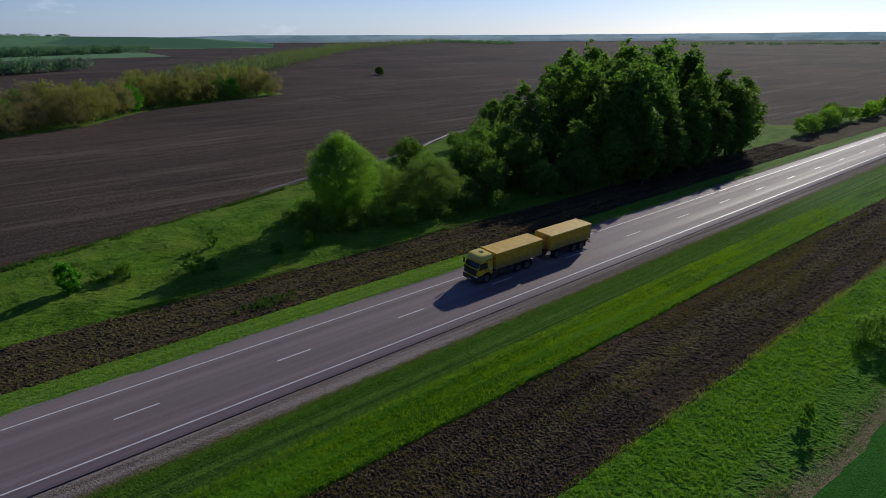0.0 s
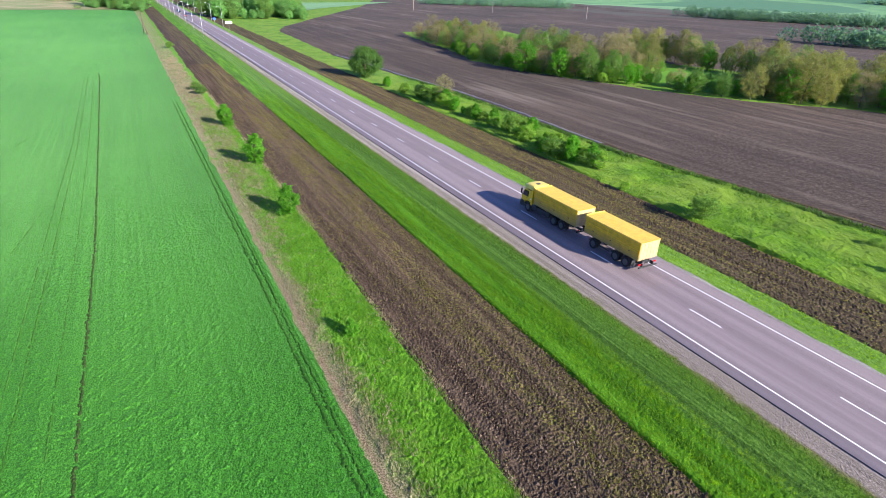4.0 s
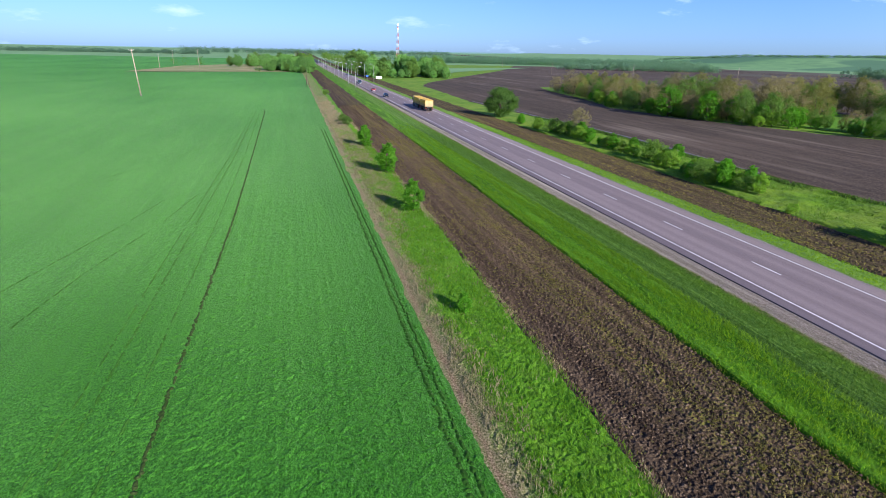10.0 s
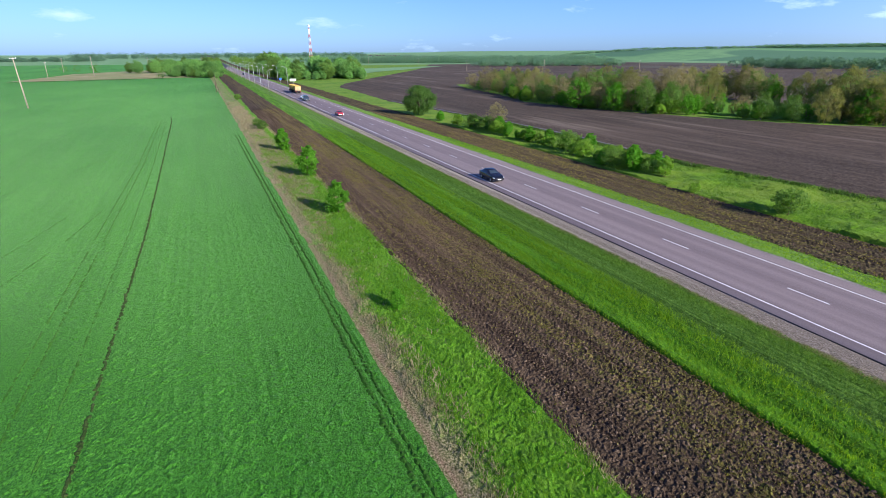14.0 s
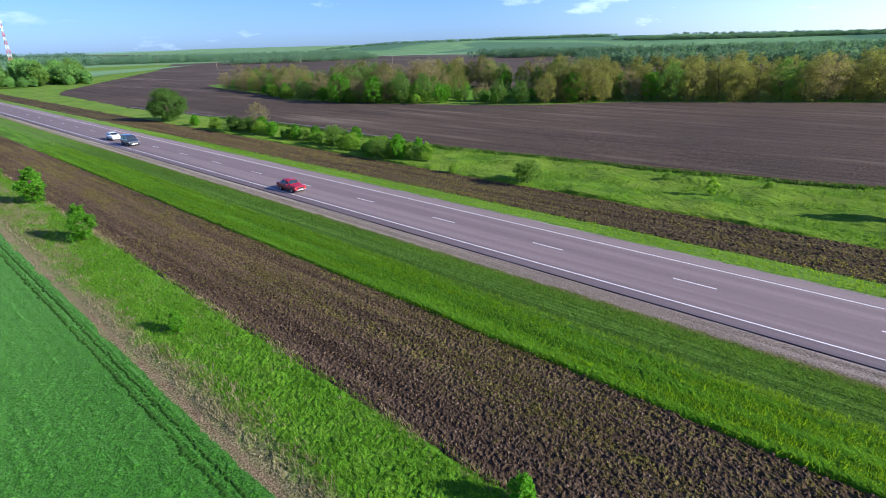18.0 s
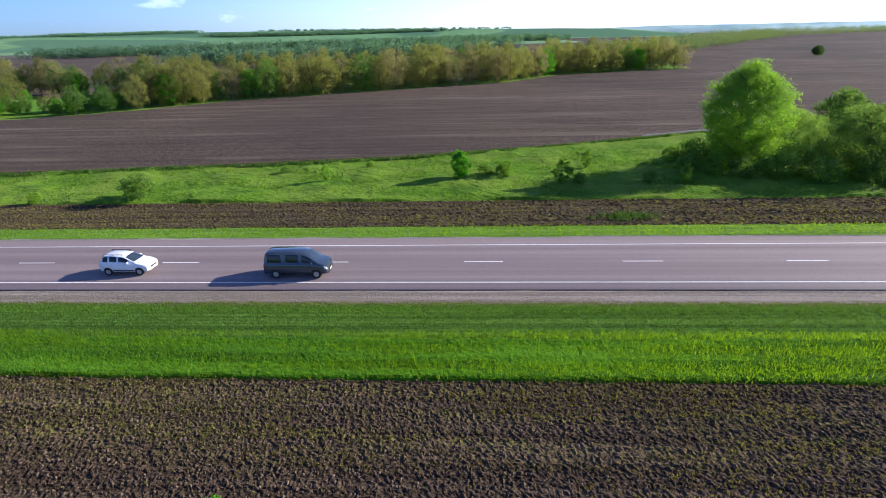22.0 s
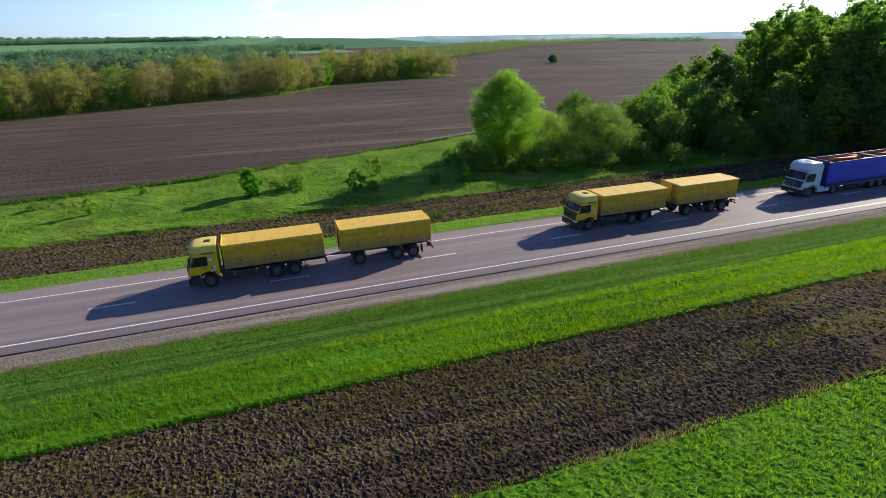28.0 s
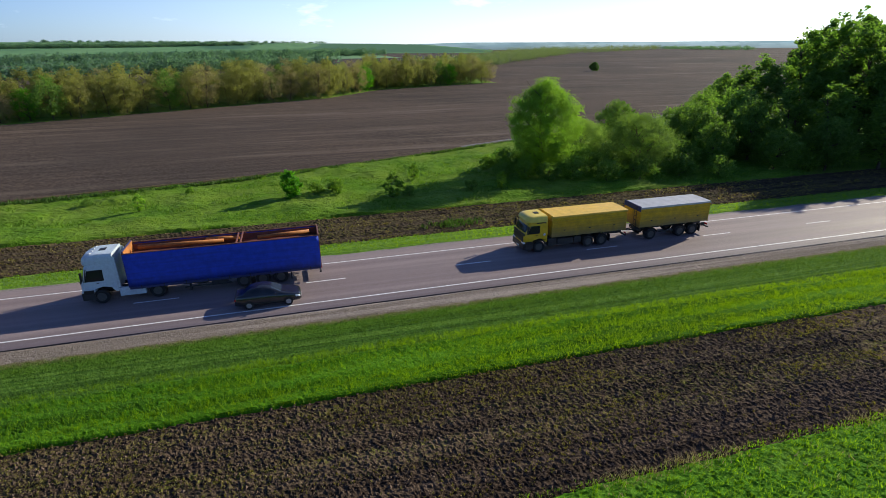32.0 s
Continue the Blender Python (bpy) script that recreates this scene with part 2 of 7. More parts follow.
def strip_mat():
    """Rough grass beside the crop, broken by dry straw and bare earth along the crop's edge."""
    k = Nodes("rough_strip")
    fine = k.noise(10, 6, 0.72, (1.1, 0.9, 1))
    patch = k.noise(0.7, 5, 0.62, (1.1, 0.6, 1))
    green = k.ramp(fine, (0.38, (0.036, 0.115, 0.006)), (0.5, (0.092, 0.235, 0.012)), (0.63, (0.178, 0.345, 0.030)))
    green = k.mix(0.4, green, k.ramp(patch, (0.38, (0.030, 0.125, 0.008)), (0.5, (0.070, 0.210, 0.015)), (0.62, (0.135, 0.255, 0.034))))
    straw = k.ramp(fine, (0.38, (0.046, 0.066, 0.016)), (0.5, (0.162, 0.158, 0.066)), (0.62, (0.370, 0.315, 0.190)))
    tufty = k.noise(0.55, 5, 0.65, (1, 0.45, 1))
    near = k.times(k.past(-28.0, 0.5, 1.4, 0.9, (1, 0.6, 1), (-42, -6, 3.8, 0.0)), -1.0)
    near = k.times(near, 1.0, "ADD")
    dry = k.times(near, k.ramp(tufty, (0.36, (0.30, 0.30, 0.30)), (0.48, (1, 1, 1))))
    far = k.times(k.times(k.past(-26.2, 0.9, 1.0, 0.9, (1, 0.6, 1), (-42, -6, 3.8, 0.0)), -1.0), 1.0, "ADD")
    dry = k.times(dry, k.times(far, k.ramp(tufty, (0.56, (0, 0, 0)), (0.66, (0.5, 0.5, 0.5)))), "MAXIMUM")
    sep, along = k.t.nodes.new("ShaderNodeSeparateXYZ"), k.t.nodes.new("ShaderNodeMapRange")
    k.link(k.place(), sep.inputs[0])
    along.inputs[1].default_value, along.inputs[2].default_value, along.inputs[4].default_value = 48, 95, 0.8
    k.link(sep.outputs[1], along.inputs[0])
    wide = k.times(k.times(k.past(-24.6, 0.5, 0.9), -1.0), 1.0, "ADD")
    dry = k.times(dry, k.times(k.times(along.outputs[0], wide), k.ramp(tufty, (0.34, (0.3, 0.3, 0.3)), (0.52, (1, 1, 1)))), "MAXIMUM")
    col = k.mix(dry, green, straw)
    earth = k.ramp(fine, (0.38, (0.075, 0.044, 0.028)), (0.5, (0.215, 0.140, 0.090)), (0.62, (0.410, 0.290, 0.200)))
    edge = (-42, -6, 3.8, 0.0)
    path = k.times(k.past(-29.45, 0.10, 0.20, 0.9, (1, 0.4, 1), edge), k.times(k.times(k.past(-29.08, 0.22, 0.40, 1.3, (1, 0.6, 1), edge), -1.0), 1.0, "ADD"))
    col = k.mix(k.times(path, k.ramp(tufty, (0.38, (0.15, 0.15, 0.15)), (0.56, (0.9, 0.9, 0.9)))), col, earth)
    k.bump(fine, 0.9, 0.1)
    return k.done(col, 0.95, spec=0.05, Sheen_Weight=0.05, Sheen_Roughness=0.28, Sheen_Tint=(0.75, 1.0, 0.45, 1))


def soil_mat(name, low, mid, high, weedy, lean):
    """Ploughed soil: clods, furrow streaks and olive stubble that comes in bands along the strip."""
    k = Nodes(name)
    a = k.noise(9, 6, 0.74)
    col = k.ramp(a, (0.40, low), (0.5, mid), (0.62, high))
    b = k.noise(0.7, 4, 0.6, (2.2, 0.05, 1))
    col = k.mix(0.4, col, k.ramp(b, (0.36, low), (0.5, mid), (0.68, high)))
    weeds = k.noise(5.0, 5, 0.68, (1, 1.2, 1))
    bands = k.noise(0.55, 4, 0.6, (1.6, 0.07, 1))
    mask = k.times(k.ramp(weeds, (0.48, (0, 0, 0)), (0.57, (1, 1, 1))), k.ramp(bands, (0.40, (0.05, 0.05, 0.05)), (0.58, (1, 1, 1))))
    mask = k.times(mask, k.past(*weedy))
    leafy = k.ramp(k.noise(1.3, 3), (0.4, (0.185, 0.140, 0.055)), (0.6, (0.165, 0.165, 0.028)))
    col = k.mix(k.times(mask, lean), col, leafy)
    k.bump(a, 1.0, 0.06)
    return k.done(col, 0.97, spec=0.04, Sheen_Weight=0.015, Sheen_Roughness=0.28, Sheen_Tint=(1.0, 0.85, 0.68, 1))


def plain(name, color, rough=0.5, metal=0.0, wear=0.12, scale=6.0, spec=0.5, **more):
    """Paint, rubber, plastic: a colour with faint dirt."""
    k = Nodes(name)
    dark = tuple(c * (1 - wear * 2.2) for c in color)
    col = k.ramp(k.noise(scale, 5, 0.65), (0.32, dark), (0.62, color))
    return k.done(col, rough, metal, spec, **more)


def leaf_mat(name, low, high, glow=0.45, through=(1.25, 1.35, 0.7)):
    """Leaves: a green that differs from clump to clump and from plant to plant, lit through from behind."""
    k = Nodes(name)
    geo = k.t.nodes.new("ShaderNodeNewGeometry")
    info = k.t.nodes.new("ShaderNodeObjectInfo")
    col = k.ramp(geo.outputs["Random Per Island"], (0.0, low), (1.0, high))
    shift = k.ramp(info.outputs["Random"], (0.0, (0.72, 0.72, 0.72)), (1.0, (1.2, 1.15, 1.1)))
    col = k.mix(1.0, col, shift, "MULTIPLY")
    k.done(col, 0.6, spec=0.25)
    tr = k.n("BsdfTranslucent")
    k.link(k.mix(1.0, col, through, "MULTIPLY"), tr.inputs["Color"])
    mx = k.n("MixShader", Fac=glow)
    k.link(k.bsdf.outputs[0], mx.inputs[1])
    k.link(tr.outputs[0], mx.inputs[2])
    k.link(mx.outputs[0], k.out.inputs["Surface"])
    return k.m


def asphalt_mat():
    k = Nodes("asphalt")
    bands = k.noise(0.55, 3, 0.5, (1.6, 0.012, 1))
    col = k.ramp(bands, (0.36, (0.138, 0.102, 0.102)), (0.5, (0.196, 0.150, 0.150)), (0.64, (0.260, 0.206, 0.205)))
    grain = k.noise(26, 5, 0.75)
    col = k.mix(0.4, col, k.ramp(grain, (0.38, (0.088, 0.064, 0.066)), (0.62, (0.33, 0.266, 0.263))))
    spots = k.noise(0.13, 5, 0.65, (1.5, 0.3, 1))
    col = k.mix(k.ramp(spots, (0.55, (0, 0, 0)), (0.75, (0.35, 0.35, 0.35))), col, (0.125, 0.104, 0.107))
    k.bump(grain, 0.25, 0.01)
    return k.done(col, k.ramp(bands, (0.3, (0.66, 0.66, 0.66)), (0.7, (0.8, 0.8, 0.8))), spec=0.3)


def line_mat():
    k = Nodes("road_paint")
    w = k.noise(7, 5, 0.7)
    return k.done(k.ramp(w, (0.3, (0.42, 0.40, 0.41)), (0.5, (0.74, 0.73, 0.73))), 0.55)


def crop_mat():
    k = Nodes("young_wheat")
    slow = k.noise(0.02, 4, 0.55, (1, 0.5, 1))
    col = k.ramp(slow, (0.35, (0.031, 0.160, 0.012)), (0.65, (0.062, 0.225, 0.026)))
    passes = k.noise(0.35, 3, 0.5, (1.0, 0.02, 1))
    col = k.mix(1.0, col, k.ramp(passes, (0.36, (0.94, 0.95, 0.94)), (0.64, (1.06, 1.05, 1.06))), "MULTIPLY")
    rows = k.noise(1.0, 4, 0.6, (3.2, 0.04, 1))
    col = k.mix(1.0, col, k.ramp(rows, (0.40, (0.91, 0.93, 0.91)), (0.60, (1.08, 1.07, 1.08))), "MULTIPLY")
    col = k.mix(k.past(-36.5, 5.0, 1.5, 0.1), col, k.mix(1.0, col, (0.80, 0.84, 0.76), "MULTIPLY"))  # darker towards the east: light falling off from the antisolar bright spot, painted in
    fine = k.noise(8.5, 5, 0.72, (1.3, 0.9, 1))
    col = k.mix(1.0, col, k.ramp(fine, (0.40, (0.34, 0.42, 0.30)), (0.5, (0.86, 0.90, 0.82)), (0.60, (1.45, 1.35, 1.35))), "MULTIPLY")
    k.bump(fine, 1.0, 0.12)
    return k.done(col, 0.95, spec=0.05, Sheen_Weight=0.14, Sheen_Roughness=0.28, Sheen_Tint=(0.55, 1.0, 0.5, 1))


def field_mat():
    """Harrowed dark earth: fine crumb, furrow streaks that run with the rows, paler dry drag marks and slow damp patches."""
    k = Nodes("dark_field")
    a = k.noise(3.0, 6, 0.75)
    col = k.ramp(a, (0.38, (0.030, 0.022, 0.018)), (0.5, (0.062, 0.046, 0.037)), (0.64, (0.125, 0.096, 0.078)))
    slow = k.noise(0.012, 4, 0.55)
    col = k.mix(1.0, col, k.ramp(slow, (0.36, (0.78, 0.80, 0.82)), (0.62, (1.22, 1.18, 1.14))), "MULTIPLY")
    rows = k.noise(0.55, 4, 0.6, (1.0, 0.02, 1))
    col = k.mix(1.0, col, k.ramp(rows, (0.36, (0.80, 0.80, 0.80)), (0.64, (1.20, 1.19, 1.17))), "MULTIPLY")
    drag = k.noise(0.20, 5, 0.66, (1.0, 0.07, 1))
    worn = k.noise(0.05, 4, 0.6, (1, 0.25, 1))
    pale = k.times(k.ramp(drag, (0.51, (0, 0, 0)), (0.65, (1, 1, 1))), k.ramp(worn, (0.44, (0, 0, 0)), (0.60, (0.8, 0.8, 0.8))))
    col = k.mix(pale, col, (0.172, 0.135, 0.107))
    k.bump(a, 0.6, 0.12)
    return k.done(col, 0.97, spec=0.04, Sheen_Weight=0.03, Sheen_Roughness=0.28, Sheen_Tint=(1.0, 0.9, 0.8, 1))


M = {
    "asphalt": asphalt_mat(),
    "line": line_mat(),
    "tar": plain("tar_edge", (0.02, 0.018, 0.02), 0.7),
    "gravel": ground_mat("gravel", (0.085, 0.075, 0.066), (0.20, 0.18, 0.16), (0.40, 0.37, 0.34), 11.0, 0.5, (1.5, 0.15, 1), 0.9, 0.05),
    "verge_west": verge_mat(),
    "verge": ground_mat("verge_grass", (0.044, 0.105, 0.010), (0.105, 0.205, 0.024), (0.185, 0.315, 0.050), 9.0, 0.7, (2.0, 0.08, 1), 0.9, 0.08),
    "meadow": ground_mat("meadow", (0.026, 0.084, 0.004), (0.080, 0.180, 0.010), (0.165, 0.285, 0.024), 6.0, 0.42, (1, 0.45, 1), 0.9, 0.12, tint=(0.150, 0.225, 0.026), big=0.11),
    "glade": ground_mat("glade_grass", (0.046, 0.140, 0.010), (0.085, 0.220, 0.016), (0.140, 0.300, 0.030), 2.0, 0.2, (1, 1, 1), 0.6, 0.12),
    "rough": strip_mat(),
    "soil": soil_mat("ploughed_soil", (0.011, 0.007, 0.005), (0.054, 0.037, 0.025), (0.146, 0.102, 0.069), (-19.6, 0.9, 1.4, 0.3), 0.75),
    "soil_far": soil_mat("ploughed_soil_far_side", (0.012, 0.008, 0.005), (0.048, 0.034, 0.022), (0.120, 0.090, 0.058), (9.4, 0.5, 0.5, 0.3), 0.75),
    "field": field_mat(),
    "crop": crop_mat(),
    # pale bluish green, with the haze of distance mixed into the colour
    "far_green": ground_mat("hazed_green_field", (0.10, 0.20, 0.09), (0.14, 0.255, 0.12), (0.18, 0.30, 0.15), 0.3, 0.02, (1, 1, 1), 0.2, 0.1),
    "far_dry": ground_mat("dry_grass_patch", (0.17, 0.135, 0.06), (0.29, 0.235, 0.125), (0.38, 0.32, 0.19), 0.5, 0.08, (1, 1, 1), 0.3, 0.1, tint=(0.16, 0.20, 0.07)),
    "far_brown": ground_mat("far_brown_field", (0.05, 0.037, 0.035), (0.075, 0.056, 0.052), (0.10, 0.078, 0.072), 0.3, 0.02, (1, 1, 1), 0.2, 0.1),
    "bark": ground_mat("bark", (0.05, 0.035, 0.025), (0.10, 0.075, 0.055), (0.17, 0.135, 0.10), 9.0, 2.0, (1, 1, 0.25), 0.8, 0.04),
    "leaf": leaf_mat("spring_leaves", (0.165, 0.300, 0.038), (0.250, 0.410, 0.060), 0.60),
    "leaf_dark": leaf_mat("dark_poplar_leaves", (0.100, 0.195, 0.034), (0.190, 0.320, 0.066), 0.58),
    "leaf_bright": leaf_mat("bright_shrub_leaves", (0.058, 0.220, 0.009), (0.155, 0.400, 0.028), 0.5),
    "leaf_olive": leaf_mat("budding_oak_leaves", (0.210, 0.200, 0.078), (0.300, 0.288, 0.108), 0.60, (1.2, 1.4, 0.65)),
    "leaf_brown": leaf_mat("budding_twigs", (0.245, 0.210, 0.120), (0.310, 0.268, 0.150), 0.56),
    # belt leaves greyed, distance haze put into their colour
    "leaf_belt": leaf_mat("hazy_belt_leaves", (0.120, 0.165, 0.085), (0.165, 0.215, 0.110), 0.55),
    "leaf_ash": leaf_mat("young_ash_leaves", (0.115, 0.215, 0.048), (0.175, 0.300, 0.072), 0.6),
    "leaf_willow": leaf_mat("pale_willow_leaves", (0.150, 0.255, 0.062), (0.225, 0.350, 0.088), 0.60, (1.35, 1.42, 0.7)),
    # village leaves brightened, the lightening of haze put into their green
    "leaf_village": leaf_mat("hazed_village_leaves", (0.115, 0.290, 0.070), (0.215, 0.410, 0.115), 0.42),
    # paler and bluer than real leaves: distance haze painted into the green
    "leaf_far": leaf_mat("hazed_far_leaves", (0.125, 0.240, 0.170), (0.168, 0.300, 0.212), 0.55),
    "leaf_oak": leaf_mat("dense_oak_leaves", (0.050, 0.130, 0.020), (0.130, 0.250, 0.045), 0.45),
    "blade": leaf_mat("grass_blades", (0.062, 0.158, 0.008), (0.162, 0.320, 0.026), 0.6, (2.1, 1.75, 0.45)),
    "rut": ground_mat("trodden_crop", (0.012, 0.030, 0.006), (0.030, 0.056, 0.013), (0.066, 0.088, 0.030), 5.0, 0.6, (1, 0.3, 1), 0.9, 0.05),
    "edge_rut": ground_mat("wheeled_crop_edge", (0.012, 0.050, 0.006), (0.024, 0.080, 0.010), (0.044, 0.125, 0.019), 5.0, 0.6, (1, 0.3, 1), 0.9, 0.05),
    "faint_rut": ground_mat("flattened_crop", (0.020, 0.078, 0.009), (0.038, 0.125, 0.015), (0.060, 0.175, 0.026), 5.0, 0.6, (1, 0.3, 1), 0.9, 0.05),
    "straw": leaf_mat("dry_straw", (0.19, 0.165, 0.095), (0.44, 0.365, 0.245), 0.35),
    "clod": ground_mat("soil_clods", (0.034, 0.023, 0.016), (0.104, 0.072, 0.050), (0.215, 0.156, 0.110), 12.0, 2.0, (1, 1, 1), 0.8, 0.03, sheen=0.0),
}

# ---- the lie of the land ----
FALL = -0.0036  # the road falls a little towards the village
PROFILE_X = [-400, -31, -24, -15, -7, -5, 4.7, 5.5, 8.5, 16, 25, 40, 400]
PROFILE_Z = [-1.2, -1.2, -1.0, -0.8, -0.15, -0.05, 0.0, -0.05, -0.35, -0.7, -0.6, -0.3, 0.0]


def smooth(a, b, v):
    v = np.clip((np.asarray(v, float) - a) / (b - a), 0, 1)
    return v * v * (3 - 2 * v)


def height(x, y):
    """The ground's height: the road's bank, the fall of the road, and low hills far off."""
    x, y = np.asarray(x, float), np.asarray(y, float)
    z = FALL * np.clip(y, -500, 600) + np.interp(x, PROFILE_X, PROFILE_Z)
    z = z + 22 * smooth(500, 2200, x) * smooth(-300, 900, y) + 9 * smooth(700, 2600, y)
    return z - 5 * smooth(250, 1500, x) * (1 - smooth(-600, 100, y))


def at(x, y, up=0.0):
    return (x, y, float(height(x, y)) + up)


def lattice(ix, iy, seed):
    h = (ix.astype(np.int64) * 374761393 + iy.astype(np.int64) * 668265263 + seed * 974634777) & 0x7FFFFFFF
    h = ((h ^ (h >> 13)) * 1274126177) & 0x7FFFFFFF
    return ((h ^ (h >> 16)) & 0xFFFF) / 65535.0


def grain(x, y, seed=0):
    """Value noise in 0..1."""
    ix, iy = np.floor(x), np.floor(y)
    fx, fy = x - ix, y - iy
    fx, fy = fx * fx * (3 - 2 * fx), fy * fy * (3 - 2 * fy)
    a, b = lattice(ix, iy, seed), lattice(ix + 1, iy, seed)
    c, d = lattice(ix, iy + 1, seed), lattice(ix + 1, iy + 1, seed)
    return (a * (1 - fx) + b * fx) * (1 - fy) + (c * (1 - fx) + d * fx) * fy


def fbm(x, y, seed=0, octaves=4):
    total, amp, out = 0.0, 1.0, 0.0
    for o in range(octaves):
        out = out + amp * grain(x * 2**o, y * 2**o, seed + o)
        total, amp = total + amp, amp * 0.5
    return out / total


# ---- mesh helpers ----
def raw_mesh(name, verts, faces, mats, index=None, smooth_faces=False):
    """A mesh from an array of corners and an array of triangles or quads."""
    me = bpy.data.meshes.new(name)
    verts, faces = np.asarray(verts, np.float32), np.asarray(faces, np.int32)
    n, k = faces.shape
    me.vertices.add(len(verts))
    me.vertices.foreach_set("co", verts.ravel())
    me.loops.add(n * k)
    me.loops.foreach_set("vertex_index", faces.ravel())
    me.polygons.add(n)
    me.polygons.foreach_set("loop_start", np.arange(n, dtype=np.int32) * k)
    for m in mats if isinstance(mats, (list, tuple)) else [mats]:
        me.materials.append(m)
    if index is not None:
        me.polygons.foreach_set("material_index", np.asarray(index, np.int32))
    me.polygons.foreach_set("use_smooth", np.full(n, smooth_faces))
    me.update(calc_edges=True)
    return me


def sheet(xs, ys, zs):
    """Corners and quads of a grid; all arrays have the shape rows x columns."""
    r, c = xs.shape
    verts = np.stack([xs, ys, zs], -1).reshape(-1, 3)
    i = (np.arange(r - 1)[:, None] * c + np.arange(c - 1)[None]).ravel()
    return verts, np.stack([i, i + 1, i + c + 1, i + c], 1)


def part(name, data, material, parent, label=""):
    """One mesh object under a thing or a part; data is a bmesh or a mesh."""
    if isinstance(data, bmesh.types.BMesh):
        me = bpy.data.meshes.new(name)
        data.to_mesh(me)
        data.free()
        data = me
    if material is not None and not data.materials:
        data.materials.append(material)
    ob = new(name, data)
    ob.parent = parent
    return tagged(ob, label) if label else ob


def thing(name, label, category, m=None, group="", kind=""):
    ob = tagged(new(name), label, category, group, kind)
    ob.empty_display_size = 0.3
    if m is not None:
        ob.matrix_basis = m
    return ob


def box(bm, x0, x1, y0, y1, z0, z1, bevel=0.0, taper=0.0):
    """A box, its upright edges and rims rounded; taper draws the top in."""
    vs = []
    for z, t in ((z0, 0.0), (z1, taper)):
        for x, y in ((x0 + t, y0 + t), (x1 - t, y0 + t), (x1 - t, y1 - t), (x0 + t, y1 - t)):
            vs.append(bm.verts.new((x, y, z)))
    fs = [(3, 2, 1, 0), (4, 5, 6, 7), (0, 1, 5, 4), (1, 2, 6, 5), (2, 3, 7, 6), (3, 0, 4, 7)]
    made = [bm.faces.new([vs[i] for i in f]) for f in fs]
    if bevel:
        edges = list({e for f in made for e in f.edges})
        bmesh.ops.bevel(bm, geom=edges, offset=bevel, segments=2, affect="EDGES", profile=0.6)
    return bm


def prism(bm, outline, x0, x1, bevel=0.0, draw=None):
    """A side outline of (y, z) pushed across from x0 to x1; draw(z) is how far each side leans in at a height."""
    sides = []
    for x, s in ((x0, 1), (x1, -1)):
        sides.append([bm.verts.new((x + s * (draw(y, z) if draw else 0.0), y, z)) for y, z in outline])
    a, b = sides
    n = len(outline)
    made = [bm.faces.new(a), bm.faces.new(b[::-1])]
    for i in range(n):
        made.append(bm.faces.new((a[(i + 1) % n], a[i], b[i], b[(i + 1) % n])))
    bmesh.ops.recalc_face_normals(bm, faces=made)
    if bevel:
        edges = list({e for f in made for e in f.edges})
        bmesh.ops.bevel(bm, geom=edges, offset=bevel, segments=2, affect="EDGES", profile=0.6)
    return bm


def tube(bm, a, b, r0, r1=None, sides=10, caps=True):
    """A round bar from a to b."""
    a, b = Vector(a), Vector(b)
    r1 = r0 if r1 is None else r1
    q = (b - a).to_track_quat("Z", "Y")
    rings = []
    for p, r in ((a, r0), (b, r1)):
        rings.append([bm.verts.new(p + q @ Vector((r * math.cos(t), r * math.sin(t), 0))) for t in (2 * math.pi * i / sides for i in range(sides))])
    for i in range(sides):
        f = bm.faces.new((rings[0][i], rings[0][(i + 1) % sides], rings[1][(i + 1) % sides], rings[1][i]))
        f.smooth = True
    if caps:
        bm.faces.new(rings[0][::-1])
        bm.faces.new(rings[1])
    return bm


def lathe(bm, profile, axis="x", sides=20, at_=(0, 0, 0)):
    """A turned shape from (along, radius) pairs about an axis through at_."""
    rings = []
    for d, r in profile:
        ring = []
        for i in range(sides):
            t = 2 * math.pi * i / sides
            p = (d, r * math.cos(t), r * math.sin(t)) if axis == "x" else (r * math.cos(t), r * math.sin(t), d)
            ring.append(bm.verts.new((p[0] + at_[0], p[1] + at_[1], p[2] + at_[2])))
        rings.append(ring)
    for a, b in zip(rings, rings[1:]):
        for i in range(sides):
            f = bm.faces.new((a[i], a[(i + 1) % sides], b[(i + 1) % sides], b[i]))
            f.smooth = True
    bm.faces.new(rings[0][::-1])
    bm.faces.new(rings[-1])
    bmesh.ops.recalc_face_normals(bm, faces=bm.faces[:])
    return bm


# ---- the ground: one sheet of strips ----
def curve(points):
    ys, xs = zip(*points)
    return lambda y: np.interp(y, ys, xs)


field_edge = curve([(-1200, 26), (-180, 26), (-155, 50), (-128, 80), (-92, 75), (-65, 61), (-37, 52.7), (-15.5, 44.6), (8, 38), (26, 35.6), (43, 34), (60, 32),
                    (123, 33), (151, 30.6), (197, 27.4), (300, 32), (331, 42), (387, 72), (646, 215), (900, 330), (1500, 500)])
wood_front = curve([(-400, 330), (-88, 200), (-38, 184), (-15, 156), (30, 134), (55, 122), (66, 117), (85, 98), (104, 88), (141, 74), (172, 71), (215, 82), (256, 88), (300, 100)])
crop_edge = curve([(-4000, -33.0), (-42, -33.0), (-6, -29.4), (20, -29.65), (4000, -29.65)])
CROP_X, PATH_X, ROUGH_X, SOIL_X, BRIGHT_X, MOWN_X, ROAD_W, ROAD_E, SOIL_E, MEADOW_E = -29.4, -28.1, -23.2, -14.1, -10.4, -6.45, -4.6, 5.2, 9.2, 18.2


